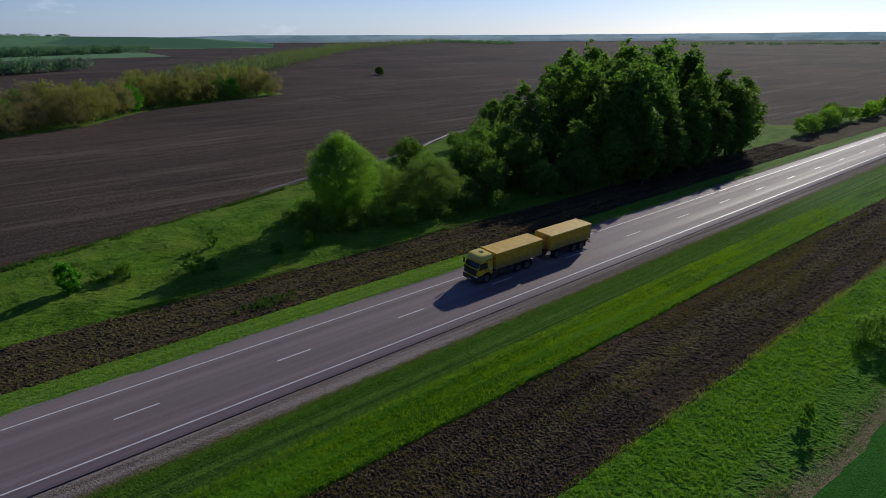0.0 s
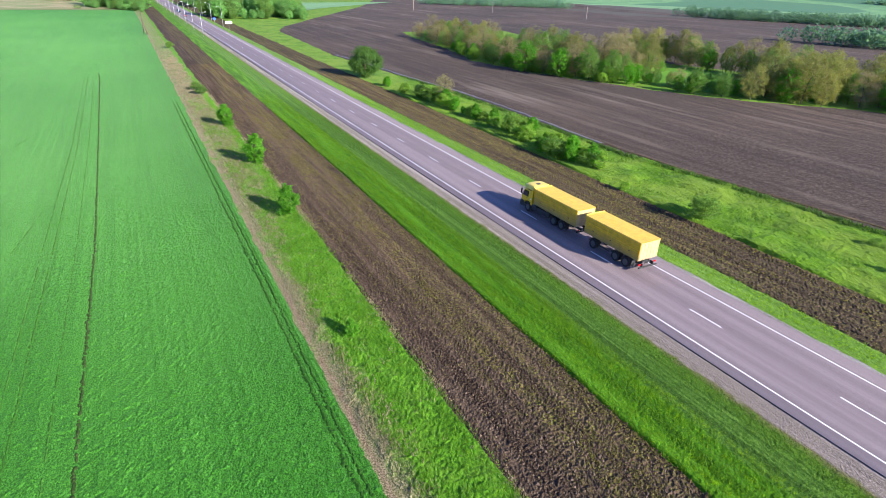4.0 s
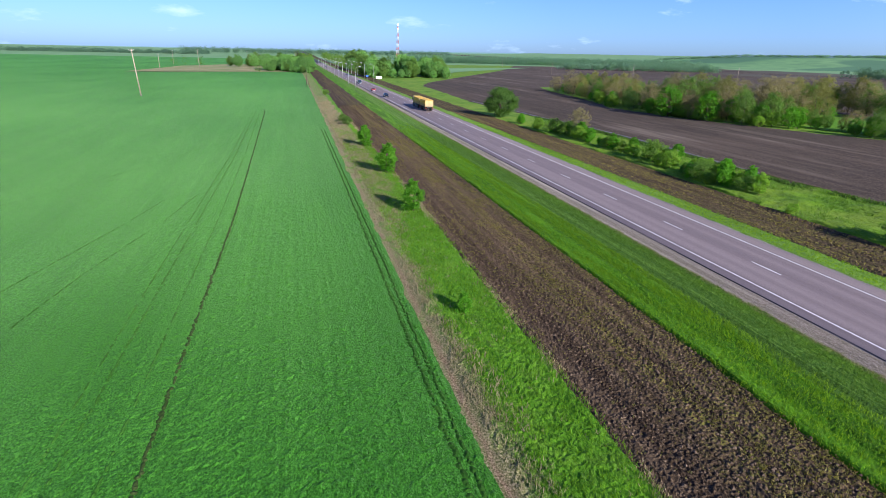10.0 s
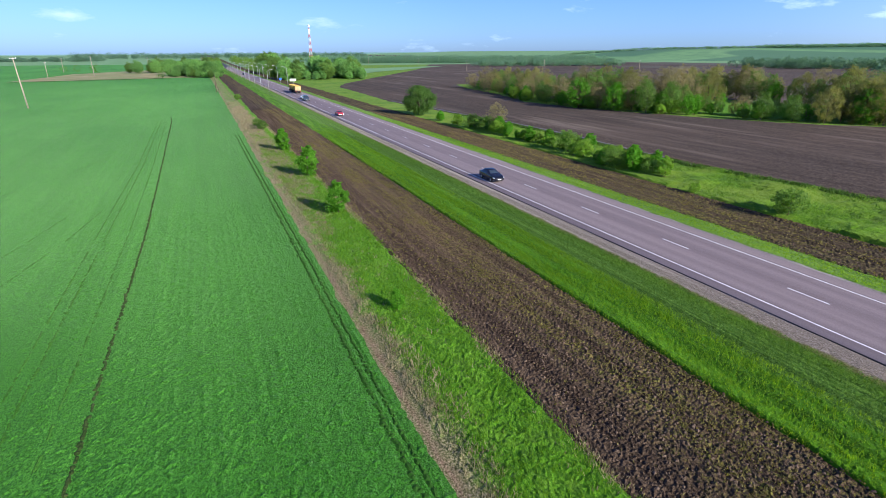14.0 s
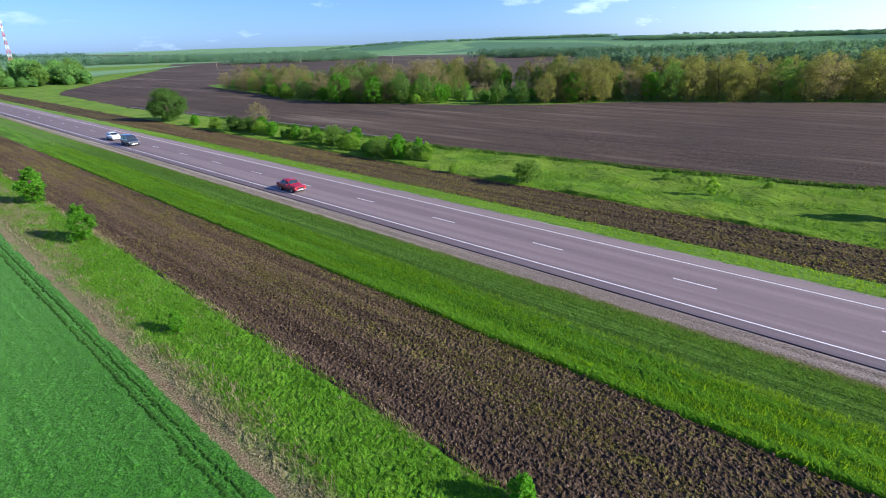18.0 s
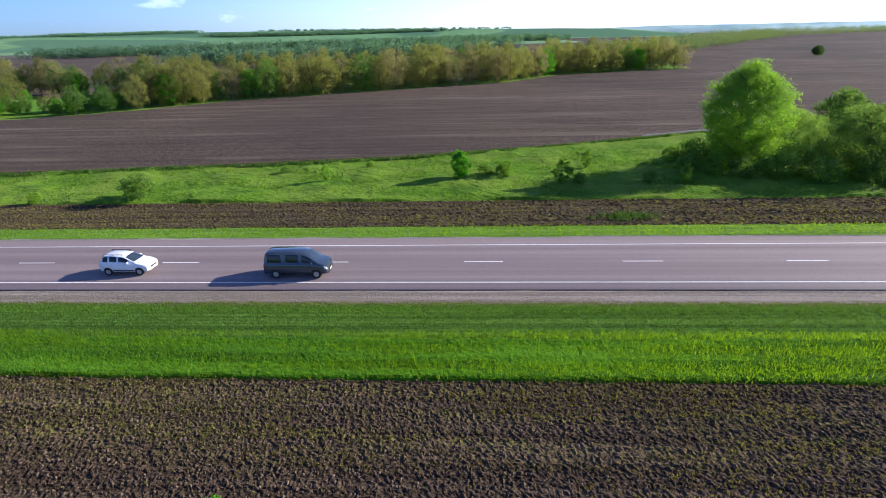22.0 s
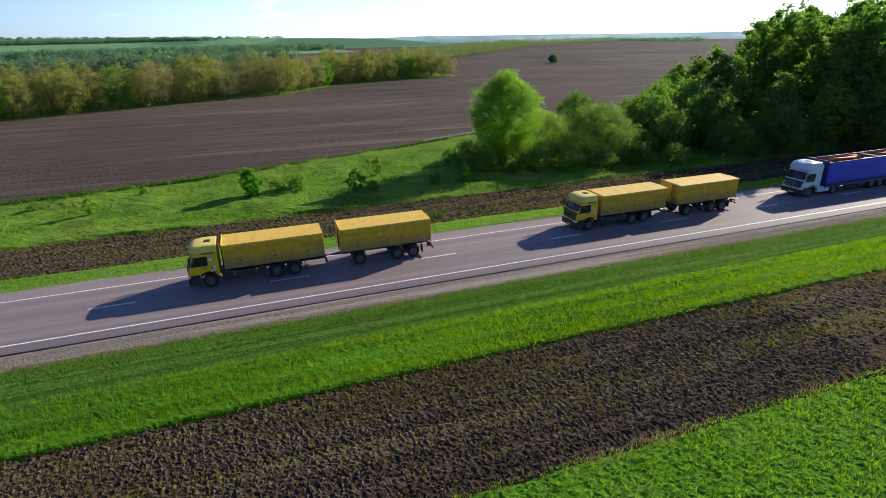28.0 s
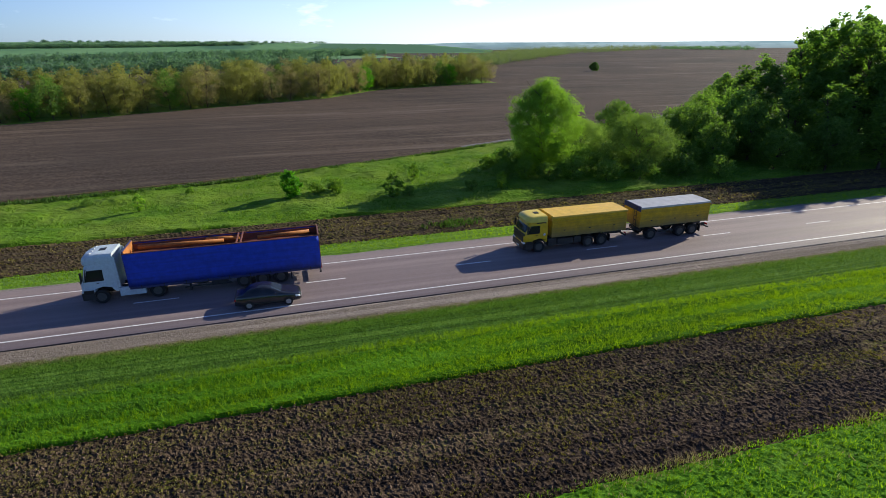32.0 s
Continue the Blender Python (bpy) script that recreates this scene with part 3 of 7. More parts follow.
def build_ground():
    ys = np.concatenate([[-3800, -2600, -1800, -1300, -900, -650, -500, -400, -320, -260], np.arange(-220, 351, 1.0), [370, 400, 440, 490, 545, 600, 700, 850, 1100, 1500, 2100, 3000, 3900]])
    strips = [(lambda y: y * 0 - 3900, 0, "crop"), (lambda y: y * 0 - 1500, 0, "crop"), (lambda y: y * 0 - 500, 0, "crop"), (lambda y: y * 0 - 150, 0, "crop"), (lambda y: y * 0 - 60, 0, "crop"),
              (crop_edge, 0.5, "rough"), (lambda y: crop_edge(y) + 1.3, 0.9, "rough"), (lambda y: y * 0 - 25.8, 0, "rough"), (lambda y: y * 0 + ROUGH_X, 0.6, "soil"),
              (lambda y: y * 0 - 18.5, 0, "soil"), (lambda y: y * 0 + SOIL_X, 0.3, "verge_west"), (lambda y: y * 0 + BRIGHT_X, 0.5, "verge_west"), (lambda y: y * 0 + MOWN_X, 0.35, "verge_west"),
              (lambda y: y * 0 + ROAD_W - 0.05, 0, "tar"), (lambda y: y * 0 + ROAD_E + 0.05, 0, "gravel"), (lambda y: y * 0 + ROAD_E + 0.5, 0.5, "verge"), (lambda y: y * 0 + SOIL_E, 0.5, "soil_far"),
              (lambda y: y * 0 + 13.5, 0, "soil_far"), (lambda y: y * 0 + MEADOW_E, 0.9, "meadow"), (lambda y: (MEADOW_E + field_edge(y)) / 2, 0, "meadow"), (field_edge, 0.8, "field"),
              (lambda y: field_edge(y) * 0.5 + wood_front(y) * 0.5, 0, "field"), (lambda y: np.maximum(wood_front(y), field_edge(y) + 1), 2.0, "meadow"), (lambda y: np.maximum(wood_front(y), field_edge(y)) + 70, 0, "field"),
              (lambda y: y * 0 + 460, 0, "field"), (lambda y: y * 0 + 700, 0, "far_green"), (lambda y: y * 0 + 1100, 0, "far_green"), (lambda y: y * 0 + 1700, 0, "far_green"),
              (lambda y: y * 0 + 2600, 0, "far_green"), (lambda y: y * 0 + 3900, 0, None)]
    cols = []
    for j, (f, jitter, _) in enumerate(strips):
        x = f(ys) + jitter * (fbm(ys * 0.23, ys * 0 + j * 7.3, 11 + j, 3) - 0.5) * 2 + jitter * 0.5 * (grain(ys * 0.9, ys * 0 + j, 40 + j) - 0.5)
        cols.append(x)
    xs = np.maximum.accumulate(np.stack(cols, 1), 1)
    yy = np.repeat(ys[:, None], xs.shape[1], 1)
    zz = height(xs, yy)
    zz[:, 13:15] -= 0.05  # the bed under the asphalt
    names = list(dict.fromkeys(k for *_, k in strips if k))
    idx = np.array([names.index(k) for *_, k in strips[:-1]])
    index = np.repeat(idx[None], len(ys) - 1, 0)
    far = ys[:-1] >= 1000
    index[far, :5] = names.index("far_green")
    wood_rows = (ys[:-1] < -95) | (ys[:-1] > 290)
    index[wood_rows, 22] = names.index("field")
    index[ys[:-1] > 700, 18:24] = names.index("far_green")
    index[ys[:-1] < -150, 24:] = names.index("field")
    verts, faces = sheet(xs, yy, zz)
    me = raw_mesh("ground", verts, faces, [M[k] for k in names], index.ravel(), True)
    tagged(new("ground", me), "open farmland with green crop, ploughed strips and meadow", "ground", kind="structure")


build_ground()


def hill(x, y):
    """The far side of the valley, which rises in the east behind the woods."""
    az, r = np.degrees(np.arctan2(x, y)), np.hypot(x, y)
    crest = np.interp(az, [30, 42, 63, 84, 99, 104, 112], [0, 18.5, 20.5, 20.5, 19.5, 17, 0])
    return crest * smooth(1120, 1500, r)


def build_hills():
    az, r = np.meshgrid(np.radians(np.arange(30, 112.5, 1.5)), np.concatenate([np.linspace(1120, 1500, 14), [1620]]))
    x, y = np.sin(az) * r, np.cos(az) * r
    z = height(x, y) + hill(x, y) + 0.3 - 12 * (r > 1510)
    verts, faces = sheet(x, y, z)
    k = Nodes("hazed_far_slope")
    # fields and copses paled and blued: haze painted into the slope
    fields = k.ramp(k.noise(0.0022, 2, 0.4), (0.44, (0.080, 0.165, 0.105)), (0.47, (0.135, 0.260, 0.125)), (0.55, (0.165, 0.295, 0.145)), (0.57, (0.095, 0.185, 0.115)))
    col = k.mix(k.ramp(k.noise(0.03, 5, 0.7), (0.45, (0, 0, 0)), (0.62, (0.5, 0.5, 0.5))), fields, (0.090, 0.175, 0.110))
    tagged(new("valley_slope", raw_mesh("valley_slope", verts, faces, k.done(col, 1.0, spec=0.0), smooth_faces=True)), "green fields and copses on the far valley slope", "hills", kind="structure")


build_hills()


def build_backdrop():
    """Blue hills on the skyline all round, far behind everything else; their haze is painted as glow."""
    az = np.radians(np.arange(-180, 181, 1.0))
    deg = np.degrees(az)
    r = np.interp(deg, [-180, 88, 100, 168, 180], [3600, 3600, 1750, 1750, 3600])
    rise = np.interp(deg, [-180, -20, 10, 30, 45, 98, 108, 135, 165, 180], [0.1, -0.15, 0.0, 0.08, -0.1, -0.1, 0.05, 0.0, 0.12, 0.1]) + 0.09 * (fbm(deg * 0.11 + 40, deg * 0, 90, 3) - 0.5)
    top = 17 + r * np.tan(np.radians(rise))
    zs = np.stack([np.full_like(r, -30.0), top - 0.35 * (top + 30), top], 1)
    xs, ys = (np.repeat((f(az) * r)[:, None], 3, 1) for f in (np.sin, np.cos))
    verts, faces = sheet(xs, ys, zs)
    k = Nodes("haze_blue_hills")
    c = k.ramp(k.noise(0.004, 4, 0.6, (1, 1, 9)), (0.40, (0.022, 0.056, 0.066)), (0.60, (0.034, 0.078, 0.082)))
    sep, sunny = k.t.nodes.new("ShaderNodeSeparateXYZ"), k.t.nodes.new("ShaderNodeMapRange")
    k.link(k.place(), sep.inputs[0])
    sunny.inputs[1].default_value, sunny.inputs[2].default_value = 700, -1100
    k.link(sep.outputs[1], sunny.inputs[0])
    # brighter blue painted on the sun's side, where the haze is lit
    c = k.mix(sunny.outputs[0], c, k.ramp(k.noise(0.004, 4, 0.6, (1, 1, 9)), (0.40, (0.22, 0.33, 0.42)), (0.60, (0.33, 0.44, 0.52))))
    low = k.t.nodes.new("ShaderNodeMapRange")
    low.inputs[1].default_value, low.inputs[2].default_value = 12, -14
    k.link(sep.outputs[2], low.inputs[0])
    # greyish ground haze painted into the foot of the hills
    low_haze = k.mix(sunny.outputs[0], (0.050, 0.090, 0.070), (0.150, 0.150, 0.150))
    c = k.mix(low.outputs[0], c, low_haze)
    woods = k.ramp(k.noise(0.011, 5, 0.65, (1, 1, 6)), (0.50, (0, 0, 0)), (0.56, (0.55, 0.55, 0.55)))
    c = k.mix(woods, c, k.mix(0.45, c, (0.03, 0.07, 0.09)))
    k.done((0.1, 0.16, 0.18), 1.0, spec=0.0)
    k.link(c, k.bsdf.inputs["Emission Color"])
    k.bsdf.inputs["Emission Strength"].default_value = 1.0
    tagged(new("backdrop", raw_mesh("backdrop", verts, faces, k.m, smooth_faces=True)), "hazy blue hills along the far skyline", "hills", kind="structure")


build_backdrop()


def ribbon(name, west, east, y0, y1, up, material, step=4.0, width=None, bends=None, jitter=0.0, seed=1):
    """A strip along the road that follows the ground, with a lower lip on both sides."""
    ys = np.arange(y0, y1 + step * 0.5, step)
    mid = bends(ys) if bends else (west + east) / 2 + ys * 0
    half = (east - west) / 2 if width is None else width / 2
    a = mid - half + jitter * (fbm(ys * 0.4, ys * 0, seed, 3) - 0.5)
    b = mid + half + jitter * (fbm(ys * 0.4, ys * 0 + 9, seed + 3, 3) - 0.5)
    xs = np.stack([a - 0.03, a, b, b + 0.03], 1)
    yy = np.repeat(ys[:, None], 4, 1)
    zz = height(xs, yy) + up
    zz[:, (0, 3)] -= up + 0.05
    verts, faces = sheet(xs, yy, zz)
    return new(name, raw_mesh(name, verts, faces, material, smooth_faces=True))


def flat_z(y):
    return FALL * np.clip(y, -500, 600)


def build_road():
    ys = np.concatenate([np.arange(-1500, -240, 60.0), np.arange(-240, 400, 4.0), np.arange(400, 1600, 60.0)])
    xs = np.repeat(np.array([[ROAD_W - 0.12, ROAD_W, -2.4, 0.0, 2.4, ROAD_E, ROAD_E + 0.15]]), len(ys), 0)
    yy = np.repeat(ys[:, None], 7, 1)
    zz = flat_z(yy) + np.array([-0.11, 0.0, 0.03, 0.05, 0.03, 0.0, -0.11])
    verts, faces = sheet(xs, yy, zz)
    road = new("road", raw_mesh("road", verts, faces, M["asphalt"], smooth_faces=True))
    tagged(road, "two-lane grey asphalt country road with white lines", "road", kind="structure")

    def stripe(name, x, y0, y1, w=0.13, step=8.0):
        n = max(2, int((y1 - y0) / step) + 1)
        s = np.linspace(y0, y1, n)
        x2 = np.repeat(np.array([[x - w / 2, x + w / 2]]), n, 0)
        y2 = np.repeat(s[:, None], 2, 1)
        crown = 0.05 - 0.05 * np.abs(x2) / 4.7 + 0.008
        v, f = sheet(x2, y2, flat_z(y2) + crown)
        return part(name, raw_mesh(name, v, f, M["line"]), None, road)

    tagged(stripe("edge_line", -3.57, -1500, 1500), "worn white edge line")
    tagged(stripe("edge_line", 3.57, -1500, 1500), "worn white edge line")
    for k in range(-32, 66):
        stripe("lane_dash", 0.0, 8.76 - 3.0 + 12 * k, 8.76 + 12 * k, 0.13, 3.0)
    seam = ribbon("road_seam", -4.66, -4.49, -240, 400, 0.016, M["tar"], jitter=0.05)
    seam.parent = road


build_road()


def relief(name, label, category, x0, x1, y0, y1, dx, dy, material, shape, ends=(3.0, 3.0), sides=(0.4, 0.4), lift=0.06):
    """A stretch of rough ground: shape(x, y) gives the height over the plain sheet; it sinks away at its edges."""
    ny = int((y1 - y0) / dy)
    ys = np.linspace(y0, y1, ny)
    west, east = (f(ys) if callable(f) else f + ys * 0 for f in (x0, x1))
    nx = int(np.max(east - west) / dx)
    xs = west[:, None] + (east - west)[:, None] * np.linspace(0, 1, nx)[None]
    yy = np.repeat(ys[:, None], nx, 1)
    edge = 0.5 * (fbm(yy * 0.6, yy * 0 + x1 if not callable(x1) else yy * 0, 77, 4) - 0.5)
    inner = smooth(0, sides[0], xs - west[:, None] + edge) * smooth(0, sides[1], east[:, None] - xs + edge)
    if ends[0]:
        inner = inner * smooth(0, ends[0], yy - y0)
    if ends[1]:
        inner = inner * smooth(0, ends[1], y1 - yy)
    zz = height(xs, yy) - lift + inner * (lift + shape(xs, yy))
    verts, faces = sheet(xs, yy, zz)
    return tagged(new(name, raw_mesh(name, verts, faces, material)), label, category, kind="stuff")


def ploughed(seed, amp):
    def shape(x, y):
        rough = fbm(x * 1.7, y * 1.3, seed, 3)
        clods = np.maximum(grain(x * 5.8, y * 5.4, seed + 5) - 0.45, 0) * 1.2 + np.maximum(grain(x * 11.0, y * 10.2, seed + 6) - 0.4, 0) * 1.4
        furrow = 0.5 + 0.5 * np.sin(x * 5.2 + 1.4 * fbm(x * 0.2, y * 0.06, seed + 9, 2) * 6)
        return amp * (0.3 * rough + 0.85 * clods + 0.16 * furrow)
    return shape


def grassy(seed, amp, lumps=0.5, fine=6.0, scale=1.4):
    """Uneven sward: slow tussocks under a fine prickle."""
    def shape(x, y):
        slow = np.maximum(fbm(x * scale, y * scale, seed, 3) - 0.35, 0) * 2
        prick = np.maximum(grain(x * fine, y * fine * 0.9, seed + 5) - 0.3, 0) * 1.1 + 0.4 * grain(x * fine * 1.9, y * fine * 1.7, seed + 6)
        return amp * (lumps * slow + (1 - lumps) * prick)
    return shape


def bank(x, y):
    """Lush grass by the plough, short mown grass above it, bare gravel at the top."""
    wander = 0.7 * (fbm(x * 0 + 3, y * 0.35, 60, 3) - 0.5)
    lush = smooth(-14.25, -14.0, x) * (1 - smooth(-10.8, -10.1, x + wander))
    short = smooth(-10.6, -10.2, x + wander) * (1 - smooth(-6.9, -6.2, x + wander))
    line = 0.6 + 0.4 * np.sin(x * 4.1 + 2.2 * fbm(x * 0.3, y * 0.05, 61, 2))
    ridge = 0.03 * np.sin(x * 3.6 + 3.0 * fbm(x * 0.2, y * 0.05, 66, 2)) + 0.06 * (fbm(x * 1.5, y * 0.14, 67, 3) - 0.5)
    return lush * (0.12 + 1.5 * ridge + grassy(62, 0.10, 0.3, 7.0)(x, y)) + short * line * grassy(63, 0.065, 0.2, 8.5)(x, y) + 0.03 * grain(x * 9, y * 8, 64)


SOIL_WORDS = "dark brown ploughed strip with clods beside the road"
for y0, y1, cell, ends in ((-170, -36, 0.22, (3, 0)), (-36, 52, 0.074, (0, 0)), (52, 190, 0.22, (0, 3))):
    relief("ploughed_strip", SOIL_WORDS, "ploughed soil", ROUGH_X - 0.2, SOIL_X + 0.2, y0, y1, cell, cell, M["soil"], ploughed(3, 0.125), ends)
relief("ploughed_strip", "dark ploughed strip between verge and meadow", "ploughed soil", SOIL_E - 0.2, MEADOW_E + 0.3, -150, 160, 0.18, 0.18, M["soil_far"], ploughed(8, 0.14))
relief("roadside_bank", "lush and mown grass on the bank below the gravel shoulder", "grass", SOIL_X - 0.1, -4.75, -110, 130, 0.11, 0.12, M["verge_west"], bank, (30, 30), (0.1, 0.25), 0.03)
relief("far_verge", "bright green grass verge on the far side of the road", "grass", ROAD_E + 0.4, SOIL_E + 0.1, -130, 170, 0.15, 0.18, M["verge"], grassy(65, 0.11, 0.35, 5.0), (20, 20))
relief("rough_strip", "long rough tussocky grass between crop and plough", "grass", lambda y: crop_edge(y) + 0.1, ROUGH_X + 0.1, -90, 150, 0.12, 0.13, M["rough"], lambda x, y: grassy(66, 0.19, 0.4, 7.0, 1.2)(x, y) * (0.2 + 0.8 * smooth(0.6, 1.1, x - crop_edge(y))), (20, 20))
relief("meadow_sward", "uneven tussocky meadow of fresh green grass", "grass", MEADOW_E - 0.2, lambda y: field_edge(y) + 0.2, -80, 150, 0.31, 0.31, M["meadow"], lambda x, y: grassy(67, 0.20, 0.45, 3.2, 0.8)(x, y) + 0.9 * np.maximum(fbm(x * 0.28, y * 0.22, 81, 2) - 0.4, 0), (15, 25), (0.6, 0.5))


# tyre tracks through the crop: words, line of (x, y), width
TRACKS = [("dark trodden tyre track through the green crop", [(-44.5, 8), (-44.4, 30), (-44.2, 57), (-44.8, 100), (-45.9, 170), (-46.5, 178)], 0.16),
          ("faint second tyre track beside the first", [(-46.0, 8), (-45.8, 60), (-46.1, 100), (-47.2, 165)], 0.06),
          ("faint tyre track through the green crop", [(-48.0, 8), (-47.8, 58), (-47.6, 100), (-48.6, 172)], 0.12),
          ("faint tyre track through the green crop", [(-48.9, 8), (-48.7, 58), (-48.4, 100), (-49.4, 172)], 0.06),
          ("faint tyre track curving through the crop", [(-56.5, 30), (-55.3, 38.5), (-54.4, 44.3), (-51.2, 58.8), (-49.6, 70)], 0.09),
          ("faint tyre track curving through the crop", [(-61.0, 34), (-58.0, 46), (-55.0, 58), (-53.0, 68)], 0.06),
          ("faint tyre track curving through the crop", [(-75.0, 60), (-66.0, 76), (-58.0, 94), (-54.0, 110)], 0.10),
          ("dark rut along the edge of the crop", [(-31.8, -16), (-30.85, 5), (-30.8, 40), (-31.0, 80), (-31.3, 130)], 0.20),
          ("dark rut along the edge of the crop", [(-31.3, -16), (-30.32, 5), (-30.27, 40), (-30.45, 80), (-30.7, 130)], 0.16)]


def wheat(x, y):
    """Young wheat: small tufts in rows, trodden down in the tyre tracks."""
    tuft = np.maximum(grain(x * 4.4, y * 3.6, 70) - 0.32, 0) * 1.1 + 0.5 * np.maximum(grain(x * 7.5, y * 6.0, 71) - 0.35, 0)
    row = 0.75 + 0.25 * np.sin(x * 9.0 + 1.5 * fbm(x * 0.3, y * 0.04, 72, 2))
    out = 0.01 + 0.125 * tuft * row
    for _, points, w in TRACKS:
        ys, ends = [b for _, b in points], (y > points[0][1]) & (y < points[-1][1])
        d = np.abs(x - np.interp(y, ys, [a for a, _ in points]))
        out = np.where(ends, out * (0.04 + 0.96 * smooth(w * 0.5, w * 0.5 + 0.16, d + 0.1 * (grain(x * 3, y * 3, 73) - 0.5))), out)
    return out


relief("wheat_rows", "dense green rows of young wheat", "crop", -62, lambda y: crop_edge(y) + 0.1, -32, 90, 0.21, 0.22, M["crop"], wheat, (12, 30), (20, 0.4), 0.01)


# ---- things that grow ----
def leaf_quads(rng, centers, size, out=None, fold=0.6):
    """A kite-shaped leaf at each centre, turned at random, leaning outward."""
    n = len(centers)
    nor = rng.normal(size=(n, 3))
    if out is not None:
        nor = nor + out * fold * 2
    nor /= np.linalg.norm(nor, axis=1, keepdims=True) + 1e-9
    u = np.cross(nor, rng.normal(size=(n, 3)))
    u /= np.linalg.norm(u, axis=1, keepdims=True) + 1e-9
    w = np.cross(nor, u)
    s = (size * rng.uniform(0.6, 1.35, n))[:, None]
    v = np.stack([centers - u * s, centers - w * s * 0.55 + nor * s * 0.15, centers + u * s, centers + w * s * 0.55 + nor * s * 0.15], 1)
    return v.reshape(-1, 3), np.arange(4 * n).reshape(-1, 4)


def crown_mesh(name, seed, tall, wide, base, clumps, leaves, leaf, material, top=1.0, squat=0.0, lobes=18, tight=0.066):
    """Clumps of leaves in an uneven crown. top: how pointed; base: where it begins, as a share of the height."""
    rng = np.random.default_rng(seed)
    d = rng.normal(size=(clumps, 3))
    d /= np.linalg.norm(d, axis=1, keepdims=True)
    lobe = rng.normal(size=(lobes, 3)) * (1, 1, 0.8) + (0, 0, 0.15)
    lobe /= np.linalg.norm(lobe, axis=1, keepdims=True)
    swell = np.exp((d @ lobe.T - 1) / 0.07) * rng.uniform(0.6, 1.3, lobes)
    lump = 0.72 + 0.18 * fbm(d[:, 0] * 2 + 5, d[:, 1] * 2 + d[:, 2] * 2.3 + 9, seed, 3) + 0.30 * swell.max(1)
    r = rng.uniform(0.35, 1.0, clumps) ** 0.45 * lump
    h = 0.5 + 0.5 * d[:, 2] * r
    pinch = np.where(h > 0.45, 1 - top * 0.55 * (np.maximum(h - 0.45, 0) / 0.6) ** 1.5, 1 - squat * (0.45 - h))
    c = np.stack([d[:, 0] * r * wide / 2 * pinch, d[:, 1] * r * wide / 2 * pinch, tall * (base + (1 - base) * np.clip(h, 0, 1.06))], 1)
    own = rng.uniform(0.55, 1.25, clumps)
    spread = tight * wide * np.repeat(own, leaves)[:, None]
    pts = np.repeat(c, leaves, 0) + np.clip(rng.normal(size=(clumps * leaves, 3)), -1.45, 1.45) * spread * (1, 1, 0.75)
    pts[:, 2] = np.maximum(pts[:, 2], 0.03 * tall)
    out = pts - np.array([0, 0, tall * (base + 1) / 2])
    out /= np.linalg.norm(out, axis=1, keepdims=True) + 1e-9
    v, f = leaf_quads(rng, pts, leaf, out)
    return raw_mesh(name, v, f, material)


def trunk_mesh(name, seed, tall, thick, limbs, reach, lowest=0.25):
    """A tapered, bent trunk with limbs."""
    rng = np.random.default_rng(seed)
    bm = bmesh.new()
    p, lean = Vector((0, 0, -0.15)), Vector((rng.normal() * 0.05, rng.normal() * 0.05, 1))
    n = 5
    spine = [p]
    for i in range(n):
        p = p + lean * (tall * 0.82 / n)
        lean = lean + Vector((rng.normal() * 0.06, rng.normal() * 0.06, 0))
        spine.append(p)
    for i in range(n):
        tube(bm, spine[i], spine[i + 1], thick * (1 - 0.17 * i), thick * (1 - 0.17 * (i + 1)), 7, False)
    for _ in range(limbs):
        s = rng.uniform(lowest, 0.95)
        i = min(int(s * n), n - 1)
        a = spine[i].lerp(spine[i + 1], s * n - i)
        t = rng.uniform(0, 2 * math.pi)
        b = a + Vector((math.cos(t), math.sin(t), rng.uniform(0.5, 1.1))) * reach * rng.uniform(0.5, 1.0) * (1.15 - s * 0.6)
        m = a.lerp(b, 0.5) + Vector((0, 0, -0.05 * reach))
        k = thick * (0.42 - 0.25 * s)
        tube(bm, a, m, k, k * 0.7, 5, False)
        tube(bm, m, b, k * 0.7, k * 0.25, 5, False)
    me = bpy.data.meshes.new(name)
    bm.to_mesh(me)
    bm.free()
    me.materials.append(M["bark"])
    return me


def plant(name, label, category, trunk, crown, x, y, turn=0.0, scale=1.0, group="", crown_name="crown", tallness=1.0):
    m = Matrix.LocRotScale(at(x, y, -0.02), Euler((0, 0, turn)), (scale, scale, scale * tallness))
    ob = thing(name, label, category, m, group)
    part("trunk", trunk, None, ob)
    part(crown_name, crown, None, ob)
    return ob


def proto(key, seed, tall, wide, base, clumps, leaves, leaf, material, top=1.0, squat=0.0, thick=None, limbs=10, lowest=0.2, lobes=18, tight=0.066):
    return (trunk_mesh("trunk_" + key, seed, tall, thick or tall * 0.02, limbs, wide * 0.42, lowest),
            crown_mesh("crown_" + key, seed + 1, tall, wide, base, clumps, leaves, leaf, M[material], top, squat, lobes, tight))

rng = random.Random(4)
M["mown_blade"] = leaf_mat("mown_blades", (0.046, 0.122, 0.013), (0.122, 0.248, 0.042), 0.5, (1.8, 1.6, 0.6))
M["rough_blade"] = leaf_mat("rough_blades", (0.062, 0.168, 0.008), (0.155, 0.325, 0.028), 0.60, (2.05, 1.75, 0.4))
M["meadow_blade"] = leaf_mat("meadow_blades", (0.080, 0.180, 0.018), (0.180, 0.320, 0.056), 0.55, (1.4, 1.45, 0.55))
M["weed"] = leaf_mat("stubble_weeds", (0.135, 0.116, 0.042), (0.295, 0.256, 0.090), 0.45, (1.4, 1.45, 0.5))
